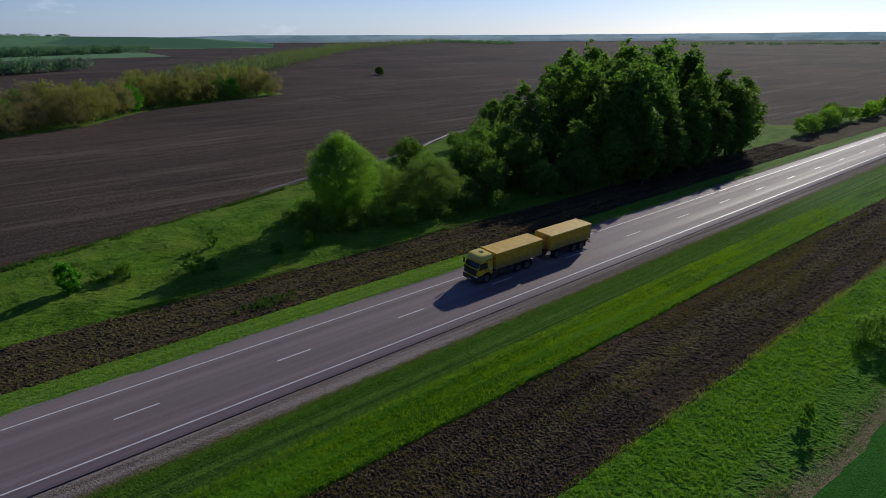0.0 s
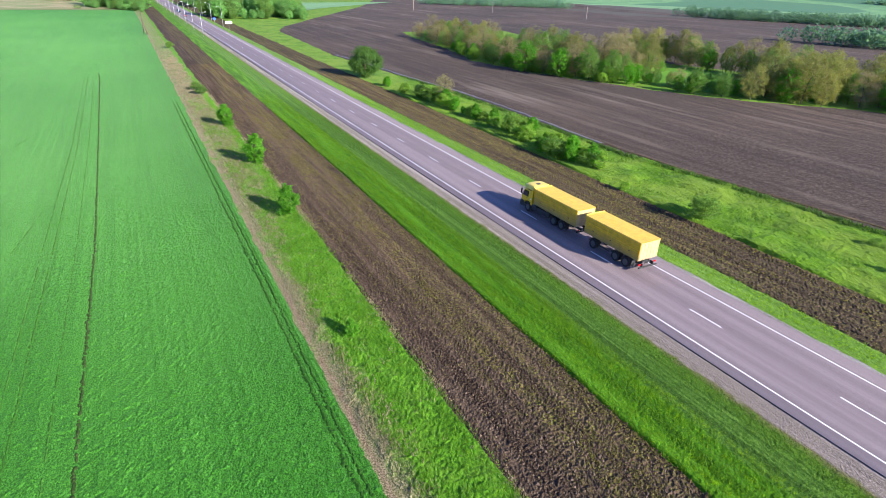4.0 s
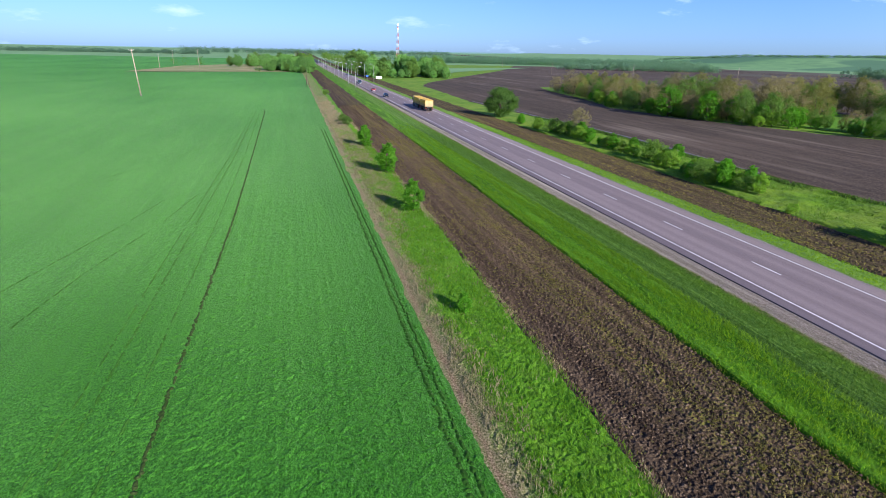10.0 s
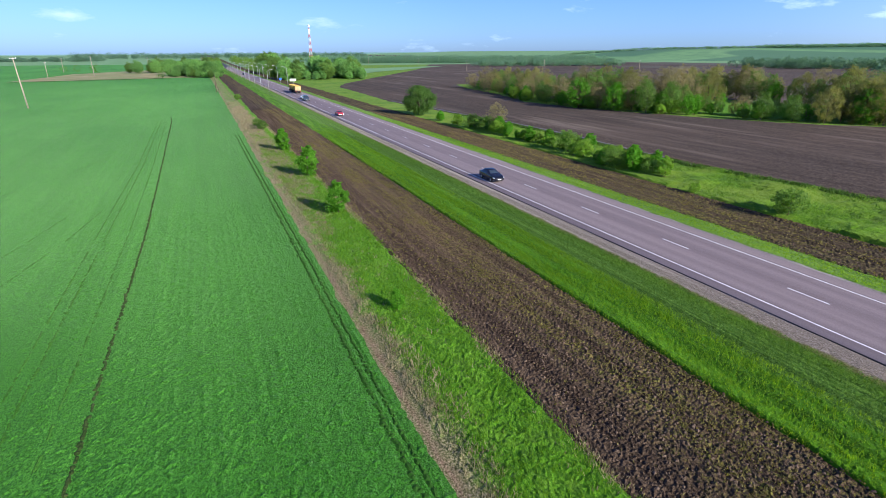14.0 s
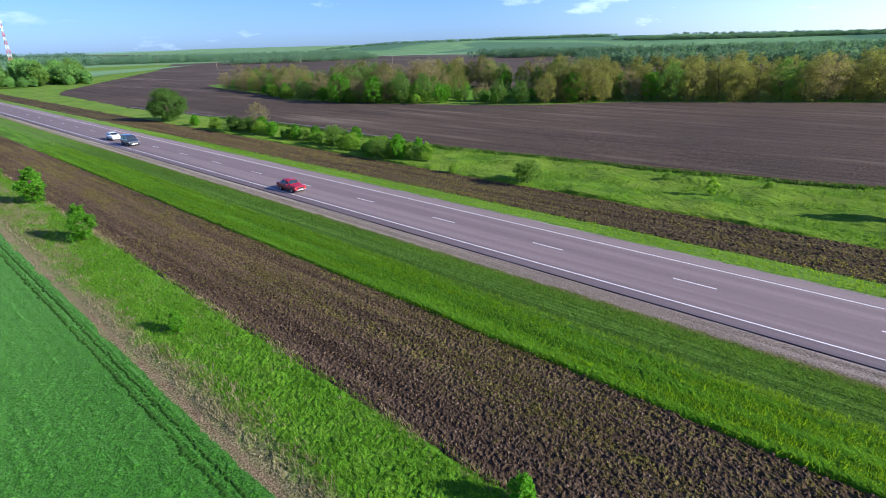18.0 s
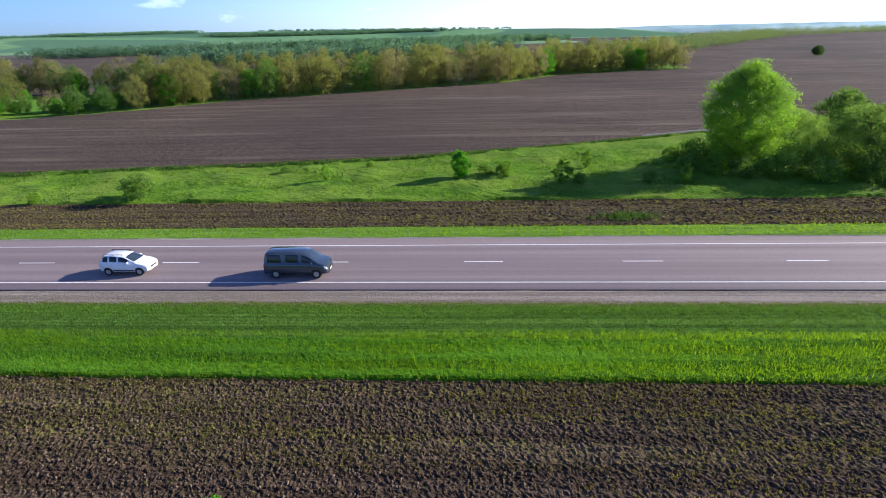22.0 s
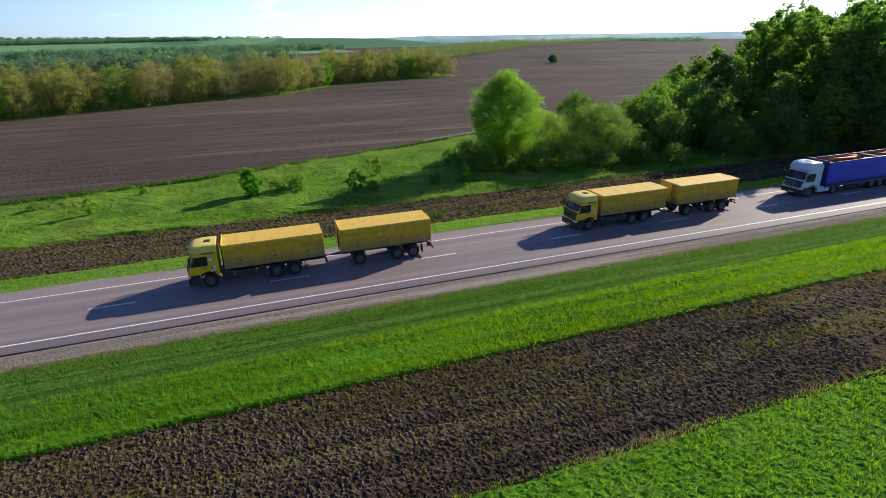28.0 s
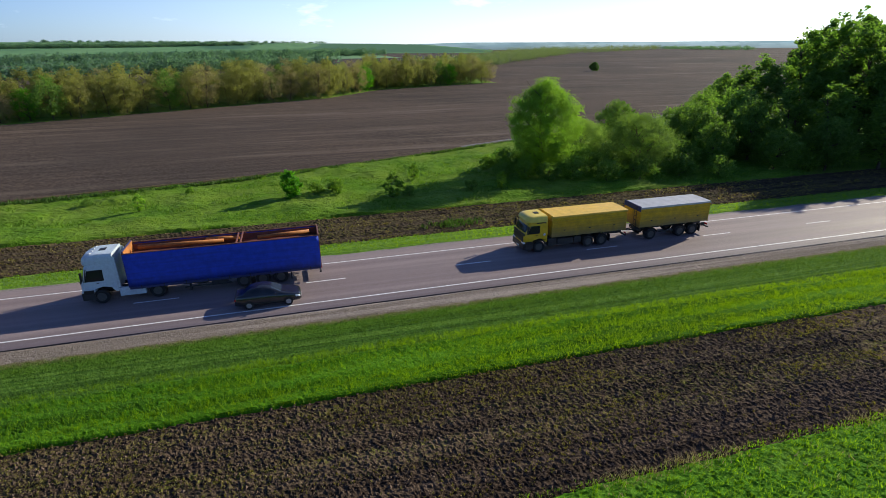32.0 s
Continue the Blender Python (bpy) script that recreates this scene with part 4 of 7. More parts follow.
M["puddle"] = plain("wet_mud_track", (0.13, 0.115, 0.11), 0.6, wear=0.3, scale=0.8)

# the single trees and shrubs by the road
BIG = proto("maple", 21, 14.0, 10.4, 0.02, 820, 74, 0.105, "leaf", 1.3, 0.2, 0.32, 34, 0.15, 26, 0.043)
ROUND = proto("willow", 31, 8.6, 10.5, 0.02, 520, 66, 0.098, "leaf_willow", 0.35, 0.15, 0.22, 20, 0.1, 24, 0.046)
plant("maple_tree", "tall rounded broadleaf tree in fresh green leaf on the meadow", "tree", *BIG, 30.3, -37.2)
plant("willow_tree", "low spreading grey-green willow beside the tall tree", "tree", *ROUND, 27.0, -50.0, 0.8)
plant("willow_tree", "small round willow between two larger trees", "tree", *ROUND, 35.5, -46.0, 2.0, 0.78)
OAK = proto("field_tree", 43, 8.9, 10.4, -0.05, 380, 34, 0.19, "leaf_oak", 0.7, 0.0, 0.26, 18, 0.2, 9, 0.050)
plant("field_tree", "broad dark green tree standing by the field edge", "tree", *OAK, 21.0, 149.5, 0.3)

SHRUB = [proto("shrub_a", 51, 3.4, 2.3, 0.02, 130, 32, 0.105, "leaf_bright", 0.9, 0.1, 0.05, 10, 0.05, 12, 0.06),
         proto("shrub_b", 52, 2.9, 3.2, 0.02, 85, 28, 0.11, "leaf", 0.5, 0.2, 0.05, 10, 0.05),
         proto("shrub_c", 53, 3.2, 2.0, 0.03, 75, 26, 0.10, "leaf", 1.1, 0.2, 0.05, 10, 0.05),
         proto("shrub_d", 54, 3.2, 4.0, 0.02, 90, 28, 0.11, "leaf_dark", 0.4, 0.2, 0.05, 10, 0.05)]
THIN = proto("thin_tree", 61, 7.0, 5.2, 0.15, 80, 18, 0.12, "leaf_brown", 0.6, 0.3, 0.10, 26, 0.1)

WEST = [(-24.5, 57.0, 0, 1.15), (-24.1, 78.2, 0, 1.42), (-24.4, 103.5, 0, 1.28), (-24.8, 136.5, 3, 0.75), (-25.2, 143.0, 3, 0.7), (-24.3, 236.0, 3, 0.8), (-26.3, 30.9, 0, 0.5), (-23.4, 5.8, 0, 0.52),
        (-29.4, -43.2, 2, 0.72), (-28.6, -60.5, 3, 1.0), (-31.5, -74.0, 3, 0.9)]
for x, y, k, s in WEST:
    plant("shrub", "bright green young bush on the grass strip by the plough", "bush", *SHRUB[k], x, y, x * 3 + y, s, "bushes on the west strip", "foliage")
EAST = [(18.6, 46.2, 1, 0.5), (19.3, 34.3, 3, 1.05), (20.6, 35.4, 1, 0.8), (26.7, 14.4, 2, 0.72), (27.2, -2.4, 0, 1.12), (28.0, -5.4, 1, 0.62), (27.5, -7.8, 1, 0.78), (29.0, -8.2, 2, 0.6), (23.5, -14.3, 2, 1.12),
        (24.0, -16.4, 3, 0.5), (31.7, -18.7, 2, 0.8), (24.7, -24.7, 3, 0.5), (23.3, -28.2, 2, 0.85), (28.5, -30.5, 3, 0.8), (34, -30, 1, 0.8), (33, 10, 1, 0.35), (31, 21, 3, 0.35)]
for x, y, k, s in EAST:
    plant("shrub", "leafy green bush growing on the meadow", "bush", *SHRUB[k], x, y, x * 5 + y, s, "bushes on the meadow", "foliage")
HEDGE = [(20.3, 131.8, 0, 1.0), (19.8, 120.2, 1, 1.2), (21.0, 113.5, 3, 1.35), (22.4, 109.0, 3, 1.3), (23.2, 105.0, 0, 1.35), (21.2, 103.0, 1, 1.3), (21.9, 99.0, 0, 1.15), (22.3, 91.0, 0, 1.15), (23.6, 86.5, 0, 1.1),
         (22.4, 78.4, 3, 1.45), (24.3, 75.0, 0, 1.3), (22.0, 83.5, 1, 0.9), (21.0, 67.0, 3, 0.8), (22.8, 93.5, 3, 0.85), (21.4, 72.5, 1, 1.3), (23.0, 66.5, 1, 1.2), (20.2, 63.6, 3, 1.2), (22.3, 61.4, 0, 1.35), (20.0, 59.2, 0, 1.1), (22.6, 57.0, 0, 1.25), (21.6, 54.2, 2, 1.2),
         (25.5, 70, 1, 0.8), (24.8, 60, 1, 0.7)]
for x, y, k, s in HEDGE:
    s *= 0.86
    plant("shrub", "dense green shrub in the hedge along the field", "bush", *SHRUB[k], x, y, x * 7 + y, s, "hedge along the field", "foliage")
    plant("shrub", "lower shrub filling the hedge along the field", "bush", *SHRUB[(k + 1) % 4], x + 0.9 * math.sin(x * 9), y + 2.1, x + y, s * 0.78, "hedge along the field", "foliage")
plant("thin_tree", "half-bare budding tree among the hedge shrubs", "tree", *THIN, 23.6, 107.5, 1.0)
plant("thin_tree", "half-bare budding tree among the hedge shrubs", "tree", *THIN, 26.2, 112.0, 2.2, 0.8)

# the grove of tall poplars that shades the road
POPLAR = [proto("poplar_%s" % c, 70 + i, 21.0, 8.4, 0.02, 230, 20, 0.34, "leaf_dark", 1.0, 0.2, 0.30, 22, 0.2, 14, 0.06) for i, c in enumerate("abc")]
grove = [(18, -84, .5), (23, -80, .55), (30, -79, .5), (38, -82, .62), (47, -86, .62), (56, -90, .58), (64, -96, .5), (71, -101, .4), (74, -104, .3)]
for i in range(54):
    a, b = rng.uniform(0, 1), rng.uniform(0, 1)
    x = 16 + 50 * a + rng.uniform(-2, 2)
    y = -88 - 42 * b - 8 * a + rng.uniform(-2, 2)
    grove.append((x, y, rng.uniform(0.9, 1.2)))
grove += [(15, -104, .9), (15.5, -113, 1.0), (16, -122, 1.02), (17.5, -130, .95), (21, -135, .85), (14.5, -95, .8)]
grove_rise = curve([(129, 4.0), (130, 6.5), (132, 11), (134, 13.5), (136, 17), (138.5, 21.5), (141.5, 24.5), (147, 25.5), (151, 24), (153, 21), (155, 18), (157, 14)])
for x, y, s in grove:
    tall = min(21.0 * s * rng.uniform(0.95, 1.08), float(grove_rise(math.degrees(math.atan2(x + 39, y + 4)))) * rng.uniform(0.9, 1.02))
    tall = min(tall, (x - 3.8) / 0.824 * rng.uniform(0.9, 1.0))
    k = tall / 21.0
    ob = plant("poplar_tree", "tall dense poplar in the roadside grove", "tree", *POPLAR[rng.randrange(3)], x, y, rng.uniform(0, 6), 1.0, "roadside grove")
    ob.scale = (0.45 + 0.6 * k, 0.45 + 0.6 * k, k)
ALDER = proto("alder", 35, 8.8, 8.0, 0.01, 250, 34, 0.18, "leaf_dark", 0.5, 0.2, 0.2, 18, 0.1, 16, 0.055)
for x, y, s in ((25.5, -61.5, .78), (31, -64, .95), (37, -66, .9), (28.5, -71, 1.05), (21.5, -69, .72), (42, -73, 1.0), (19.5, -76, .85), (34.5, -74, 1.15), (48, -79, 1.0)):
    plant("alder_tree", "dense dark alder at the front of the grove", "tree", *ALDER, x, y, x + y, s, "front of the grove")
# two alders added to keep low sun off the meadow between the trees
for x, y, s in ((44.5, -58, 0.9), (38, -57.5, 0.72)):
    plant("alder_tree", "dark alder added behind the two field trees to block low sun", "tree", *ALDER, x, y, x * 3 + y, s, "trees behind the meadow")
for x, y, k, s in ((27.2, -33.0, 1, 1.0), (25.0, -35.5, 3, 0.9), (33.4, -33.0, 3, 1.1), (35.6, -37.5, 3, 1.3), (25.6, -39.5, 3, 1.1), (23.6, -43.5, 3, 1.0), (28.2, -42.5, 3, 1.3), (32.2, -43.0, 3, 1.3), (22.6, -48.0, 3, 1.1),
                   (22.4, -54.0, 3, 1.1), (25.8, -57.0, 3, 1.4), (20.8, -59.0, 3, 1.0), (36.5, -33.0, 1, 0.9), (39.0, -40.0, 3, 1.2)):
    plant("shrub", "dark leafy bush crowding round the field trees", "bush", *SHRUB[k], x, y, x * 2 + y, s, "bushes round the field trees", "foliage")
for i in range(26):
    x, y = rng.uniform(18, 60), rng.uniform(-84, -62)
    if x > 24 - (y + 62) * 1.6 or x < 30:
        plant("shrub", "dark undergrowth bush at the foot of the grove", "bush", *SHRUB[rng.choice((1, 3, 3))], x, y, rng.uniform(0, 6), rng.uniform(0.7, 1.5), "undergrowth of the grove", "foliage")
for i in range(16):
    plant("shrub", "leafy bush in the row along the far road", "bush", *SHRUB[rng.choice((1, 3))], 19.5 + rng.uniform(-1.5, 2.5), -166 - i * 5.2 + rng.uniform(-1, 1), rng.uniform(0, 6), rng.uniform(1.2, 1.9), "row along the far road", "foliage")

# the wood across the dark field
WOOD = [proto("oak_olive", 81, 11.0, 8.2, -0.02, 200, 20, 0.185, "leaf_olive", 0.35, 0.0, 0.14, 26, 0.12, 22, 0.06),
        proto("oak_brown", 83, 11.0, 8.2, 0.0, 180, 19, 0.165, "leaf_brown", 0.3, 0.05, 0.14, 44, 0.1, 22, 0.066),
        proto("ash_green", 85, 10.0, 7.6, -0.02, 200, 20, 0.18, "leaf_ash", 0.5, 0.0, 0.14, 18, 0.12, 20, 0.058),
        proto("bright_green", 87, 8.0, 6.6, -0.03, 170, 20, 0.18, "leaf_bright", 0.8, 0.0, 0.14, 16, 0.1, 18, 0.055)]
WORDS = ["budding olive oak in the wood across the field", "half-bare brownish oak in the wood across the field", "green ash in the wood across the field", "bright green tree at the edge of the wood"]
GLADE = [(93, 115), (103, 87), (134, 97), (147, 141)]


def in_glade(x, y):
    """True inside the grassy glade of the wood."""
    return all((b[0] - a[0]) * (y - a[1]) - (b[1] - a[1]) * (x - a[0]) > 0 for a, b in zip(GLADE, GLADE[1:] + GLADE[:1]))


for row in range(4):
    y = -92.0 + row * 2
    while y < 262:
        x = float(wood_front(y)) + 3 + row * 7.5 + rng.uniform(-2.5, 2.5)
        clearing = 98 < y < 110 and row < 2 or 180 < y < 200 and row > 1
        olive = y < 85
        if not clearing and not (row > 3 and y > 150):
            k = rng.choices(range(4), (6, 2.2, 1.2, 0.5) if olive else (1.5, 4, 2.4, 2 if row < 2 else 0.4))[0]
            s = rng.uniform(0.72, 1.22) * (0.8 if not olive and row == 0 else 1.0) * (0.85 if y > 160 else 1)
            turn = rng.uniform(0, 6)
            if not in_glade(x, y):
                plant("wood_tree", WORDS[k], "tree", *WOOD[k], x, y, turn, s, "wood across the field")
        y += rng.uniform(3.9, 5.8)
for x, y, k in ((73, 143, 1.25), (77, 131, 1.1), (83, 127.5, 1.0), (86, 121, 0.8), (95.5, 112, 0.42), (99, 97, 0.45), (104, 90, 0.55), (118, 128, 0.6), (94, 116, 0.7), (97.5, 103, 0.5), (101, 93, 0.5)):
    plant("wood_tree", "fresh bright green tree at the front of the wood", "tree", *WOOD[3], x, y, x, k, "wood across the field")
for i in range(26):
    y = rng.uniform(95, 210)
    plant("shrub", "bright bush at the edge of the wood", "bush", *SHRUB[rng.choice((0, 1, 1))], float(wood_front(y)) + rng.uniform(-1, 5), y, rng.uniform(0, 6), rng.uniform(0.9, 1.7), "bushes at the edge of the wood", "foliage")
glade_rng = random.Random(12)
for i in range(44):
    t, back = i / 43, glade_rng.uniform(2, 16)
    x, y = (142 - 10 * t * 43 / 29, 182 - 84 * t * 43 / 29) if i < 30 else (106 + 2.2 * (i - 30), 84 + 0.75 * (i - 30))
    x, y = (x + back, y - 0.3 * back) if i < 30 else (x + 0.3 * back, y - 0.7 * back)
    k = glade_rng.choice((0, 0, 1, 1, 2, 3))
    plant("wood_tree", WORDS[k], "tree", *WOOD[k], x, y, glade_rng.uniform(0, 6), glade_rng.uniform(0.8, 1.15), "wood across the field")
for i in range(9):
    t = i / 8
    k = glade_rng.choice((0, 1, 1, 2))
    plant("wood_tree", WORDS[k], "tree", *WOOD[k], 94.5 + 10 * t + glade_rng.uniform(-1, 3), 114 - 27 * t, glade_rng.uniform(0, 6), glade_rng.uniform(0.35, 0.62), "wood across the field")
plant("field_bush", "lone dark bush in the ploughed field", "bush", *OAK, 270, -184, 0.5, 0.62, crown_name="foliage")


def far_wood(name, label, spots, size, leaf, material, seed, per=70):
    """A distant wood: many ragged crowns of leaf clumps in one object."""
    r = np.random.default_rng(seed)
    n = len(spots)
    base = np.array([at(x, y, float(hill(x, y))) for x, y, _ in spots])
    h = np.array([k for *_, k in spots])[:, None] * np.ones((1, per))
    wide = size * r.uniform(0.40, 0.62, (n, 1))
    d = r.normal(size=(n, per, 3))
    d /= np.linalg.norm(d, axis=2, keepdims=True)
    rad = r.uniform(0.15, 1.0, (n, per)) ** 0.4 * (0.75 + 0.5 * fbm(d[..., 0] * 2 + seed, d[..., 1] * 2 + d[..., 2] * 2.3 + 7 * np.arange(n)[:, None], seed, 2))
    up = np.clip(0.5 + 0.5 * d[..., 2] * rad, 0.02, 1.1)
    pinch = 1 - 0.5 * np.maximum(up - 0.45, 0) ** 1.3
    c = base[:, None] + np.stack([d[..., 0] * rad * wide * pinch, d[..., 1] * rad * wide * pinch, h * up], -1)
    v, f = leaf_quads(r, c.reshape(-1, 3), leaf, d.reshape(-1, 3))
    return tagged(new(name, raw_mesh(name, v, f, M[material])), label, "wood", kind="stuff")


def belt(a, b, deep, gap, h, seed):
    """Spots for trees along a line from a to b."""
    r = random.Random(seed)
    n = max(2, int(math.dist(a, b) / gap))
    out = []
    for i in range(n):
        for j in range(max(1, int(deep / gap))):
            t = (i + r.uniform(-0.5, 0.5)) / (n - 1)
            out.append((a[0] + (b[0] - a[0]) * t + r.uniform(-gap, gap) * 0.5, a[1] + (b[1] - a[1]) * t + j * gap + r.uniform(-gap, gap) * 0.5, h * r.uniform(0.75, 1.2)))
    return out


VILLAGE = [proto("village_%s" % c, 101 + i, 15.0, 13.0, -0.04, 210, 20, 0.40, m, 0.5, 0.0, 0.25, 8, 0.2, 12, 0.055) for i, (c, m) in enumerate((("a", "leaf_village"), ("b", "leaf_ash"), ("c", "leaf_village")))]
for group, words, spots in (("trees at the village", "tall leafy green tree at the edge of the village", belt((20, 402), (68, 402), 44, 7.5, 1.0, 1) + belt((22, 545), (36, 600), 36, 9, 1.15, 7)),
                            ("bushes at the village", "leafy green bush under the trees at the village", belt((26, 395), (70, 393), 5, 5.5, 0.48, 21) + belt((70, 393), (76, 430), 5, 6, 0.5, 22)),
                            ("trees west of the road", "bushy green tree west of the road to the village", belt((-60, 540), (-24, 500), 46, 8, 0.9, 2) + belt((-95, 645), (-30, 640), 24, 10, 0.85, 8)),
                            ("bushes west of the road", "leafy green bush before the trees west of the road", belt((-62, 532), (-24, 484), 6, 5.5, 0.45, 23))):
    for x, y, s in spots:
        plant("village_bush" if s < 0.6 else "village_tree", words, "bush" if s < 0.6 else "tree", *VILLAGE[rng.choice((0, 0, 1, 2, 2))], x, y, rng.uniform(0, 6), s, group)
far_wood("roadside_trees", "far green trees lining the road beyond the village", belt((-20, 640), (-14, 1100), 8, 10, 12, 3) + belt((30, 640), (26, 1200), 10, 10, 12, 9), 10, 0.7, "leaf_dark", 92, 110)
far_wood("field_scrub", "low scrub on the dry patch in the crop", belt((-160, 690), (-130, 690), 10, 7, 9, 4) + [(-66, 505, 4)], 8, 0.5, "leaf_dark", 93, 70)
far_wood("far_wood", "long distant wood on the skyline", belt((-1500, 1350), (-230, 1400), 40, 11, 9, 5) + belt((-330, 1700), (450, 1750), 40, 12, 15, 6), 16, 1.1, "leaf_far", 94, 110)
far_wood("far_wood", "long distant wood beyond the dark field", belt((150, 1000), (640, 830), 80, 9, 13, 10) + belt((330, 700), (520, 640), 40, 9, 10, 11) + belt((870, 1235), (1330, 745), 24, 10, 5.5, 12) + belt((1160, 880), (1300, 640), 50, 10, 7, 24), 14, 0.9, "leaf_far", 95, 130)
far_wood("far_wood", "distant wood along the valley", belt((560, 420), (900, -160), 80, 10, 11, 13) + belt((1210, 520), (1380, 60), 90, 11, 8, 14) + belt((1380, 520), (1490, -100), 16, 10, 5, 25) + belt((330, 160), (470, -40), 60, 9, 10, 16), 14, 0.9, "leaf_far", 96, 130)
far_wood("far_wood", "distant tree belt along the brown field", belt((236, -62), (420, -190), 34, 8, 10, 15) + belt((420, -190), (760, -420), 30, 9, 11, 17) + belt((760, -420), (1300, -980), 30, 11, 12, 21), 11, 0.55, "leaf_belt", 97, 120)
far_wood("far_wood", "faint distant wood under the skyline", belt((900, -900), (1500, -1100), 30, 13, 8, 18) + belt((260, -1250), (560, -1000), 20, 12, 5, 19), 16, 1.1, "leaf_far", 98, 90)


def tufts(name, label, count, area, tall, material, seed, wide=0.35, blades=3, dense=None, up=0.0):
    """Many small tufts of blades scattered over a stretch, thicker where dense() says so."""
    r = np.random.default_rng(seed)
    x0, x1, y0, y1 = area
    x, y = r.uniform(x0, x1, count), r.uniform(y0, y1, count)
    thin = smooth(y0, y0 + 45, y) * (1 - smooth(y1 - 60, y1, y))
    keep = r.uniform(size=count) < thin
    x, y = x[keep], y[keep]
    count = len(x)
    if dense is not None:
        keep = r.uniform(size=count) < dense(x, y)
        x, y = x[keep], y[keep]
    n = len(x)
    h = tall * r.uniform(0.5, 1.4, n)
    base = np.stack([x, y, height(x, y) + up], 1)
    vs = []
    for b in range(blades):
        t = r.uniform(0, 2 * np.pi, n)
        side = np.stack([np.cos(t), np.sin(t), t * 0], 1) * (h * wide)[:, None] * 0.5
        lean = np.stack([r.normal(size=n), r.normal(size=n), np.full(n, 2.4)], 1)
        lean = lean / np.linalg.norm(lean, axis=1, keepdims=True) * h[:, None]
        off = r.normal(size=(n, 3)) * (h * 0.35)[:, None] * (1, 1, 0)
        vs.append(np.stack([base + off - side, base + off + side, base + off + lean], 1))
    v = np.stack(vs, 1).reshape(-1, 3)
    f = np.arange(len(v)).reshape(-1, 3)
    return tagged(new(name, raw_mesh(name, v, f, M[material])), label, "grass", kind="stuff")


tufts("verge_grass", "lush bright grass along the roadside verge", 90000, (SOIL_X, BRIGHT_X + 0.5, -110, 140), 0.22, "blade", 5, 0.13, 3, lambda x, y: 0.45 + 0.9 * smooth(0.4, 0.6, fbm(x * 0.9, y * 0.12, 31, 3)), 0.12)
tufts("mown_grass", "short mown grass on the road bank", 90000, (BRIGHT_X - 0.2, MOWN_X - 0.1, -110, 140), 0.13, "mown_blade", 25, 0.16, 3, lambda x, y: 0.5 + 0.5 * fbm(x * 1.2, y * 0.1, 34, 3), 0.04)
tufts("verge_grass", "bright grass on the far verge", 16000, (ROAD_E + 0.6, SOIL_E, -110, 150), 0.14, "blade", 7, 0.3, 3, None, 0.06)
tufts("rough_grass", "long rough grass between crop and plough", 60000, (PATH_X - 0.9, ROUGH_X + 0.2, -100, 150), 0.20, "rough_blade", 8, 0.16, 3, lambda x, y: (0.35 + 0.65 * fbm(x * 0.5, y * 0.3, 3, 3)) * smooth(1.0, 1.8, x - crop_edge(y)), 0.12)
tufts("dry_stalks", "dry straw-coloured stalks along the crop edge", 90000, (CROP_X - 3.6, PATH_X + 4.2, -60, 240), 0.27, "straw", 9, 0.14, 4, lambda x, y: (0.10 + 0.9 * smooth(0.6, 1.1, x - crop_edge(y))) * smooth(0.1, 0.3, x - crop_edge(y)) * (1 - 0.96 * smooth(1.5, 2.9, x - crop_edge(y) - 2.6 * smooth(38, 75, y) - 1.6 * (fbm(x * 0.3, y * 0.2, 14, 2) - 0.5))) * (0.12 + 0.88 * smooth(0.40, 0.56, fbm(x * 0.9, y * 0.35, 4, 3))), 0.05)
tufts("dry_fringe", "pale dry stalks between the rough grass and the plough", 26000, (ROUGH_X - 0.7, ROUGH_X + 0.5, -110, 170), 0.2, "straw", 16, 0.12, 3, lambda x, y: np.exp(-((x - ROUGH_X) / 0.35) ** 2) * smooth(0.36, 0.6, fbm(x * 0.3, y * 0.3, 33, 3)), 0.08)
tufts("meadow_grass", "uneven meadow grass with taller clumps", 40000, (MEADOW_E, 44, -110, 150), 0.30, "meadow_blade", 10, 0.24, 3, lambda x, y: (x < field_edge(y)) * smooth(0.4, 0.65, fbm(x * 0.35, y * 0.3, 5, 3)), 0.15)
M["blade_dark"] = leaf_mat("dark_weeds", (0.030, 0.075, 0.010), (0.085, 0.165, 0.028), 0.4)
tufts("weedy_mound", "dark green weeds growing on a mound in the plough", 30000, (6.7, 16.7, -80, 60), 0.4, "blade_dark", 14, 0.3, 4, lambda x, y: np.exp(-((x - 11.6) / 0.9) ** 2 - ((y + 18.5) / 2.0) ** 2), 0.1)
tufts("ditch_grass", "dark tall grass along the edge of the dark field", 220000, (30, 62, -90, 160), 0.5, "blade_dark", 15, 0.3, 3, lambda x, y: np.abs(x - field_edge(y) + 0.7) < 0.6)
tufts("stubble", "pale olive weeds and stubble on the ploughed strip", 78000, (ROUGH_X, SOIL_X, -120, 150), 0.10, "weed", 12, 0.6, 3, lambda x, y: 0.07 + (0.4 + 0.6 * smooth(-20, -18, x)) * smooth(0.46, 0.62, fbm(x * 0.8, y * 0.12, 6, 3)), 0.09)
tufts("stubble", "pale olive weeds on the far ploughed strip", 13000, (SOIL_E, MEADOW_E, -110, 130), 0.12, "weed", 13, 0.7, 3, lambda x, y: 0.10 + smooth(0.45, 0.62, fbm(x * 0.6, y * 0.12, 7, 3)), 0.1)


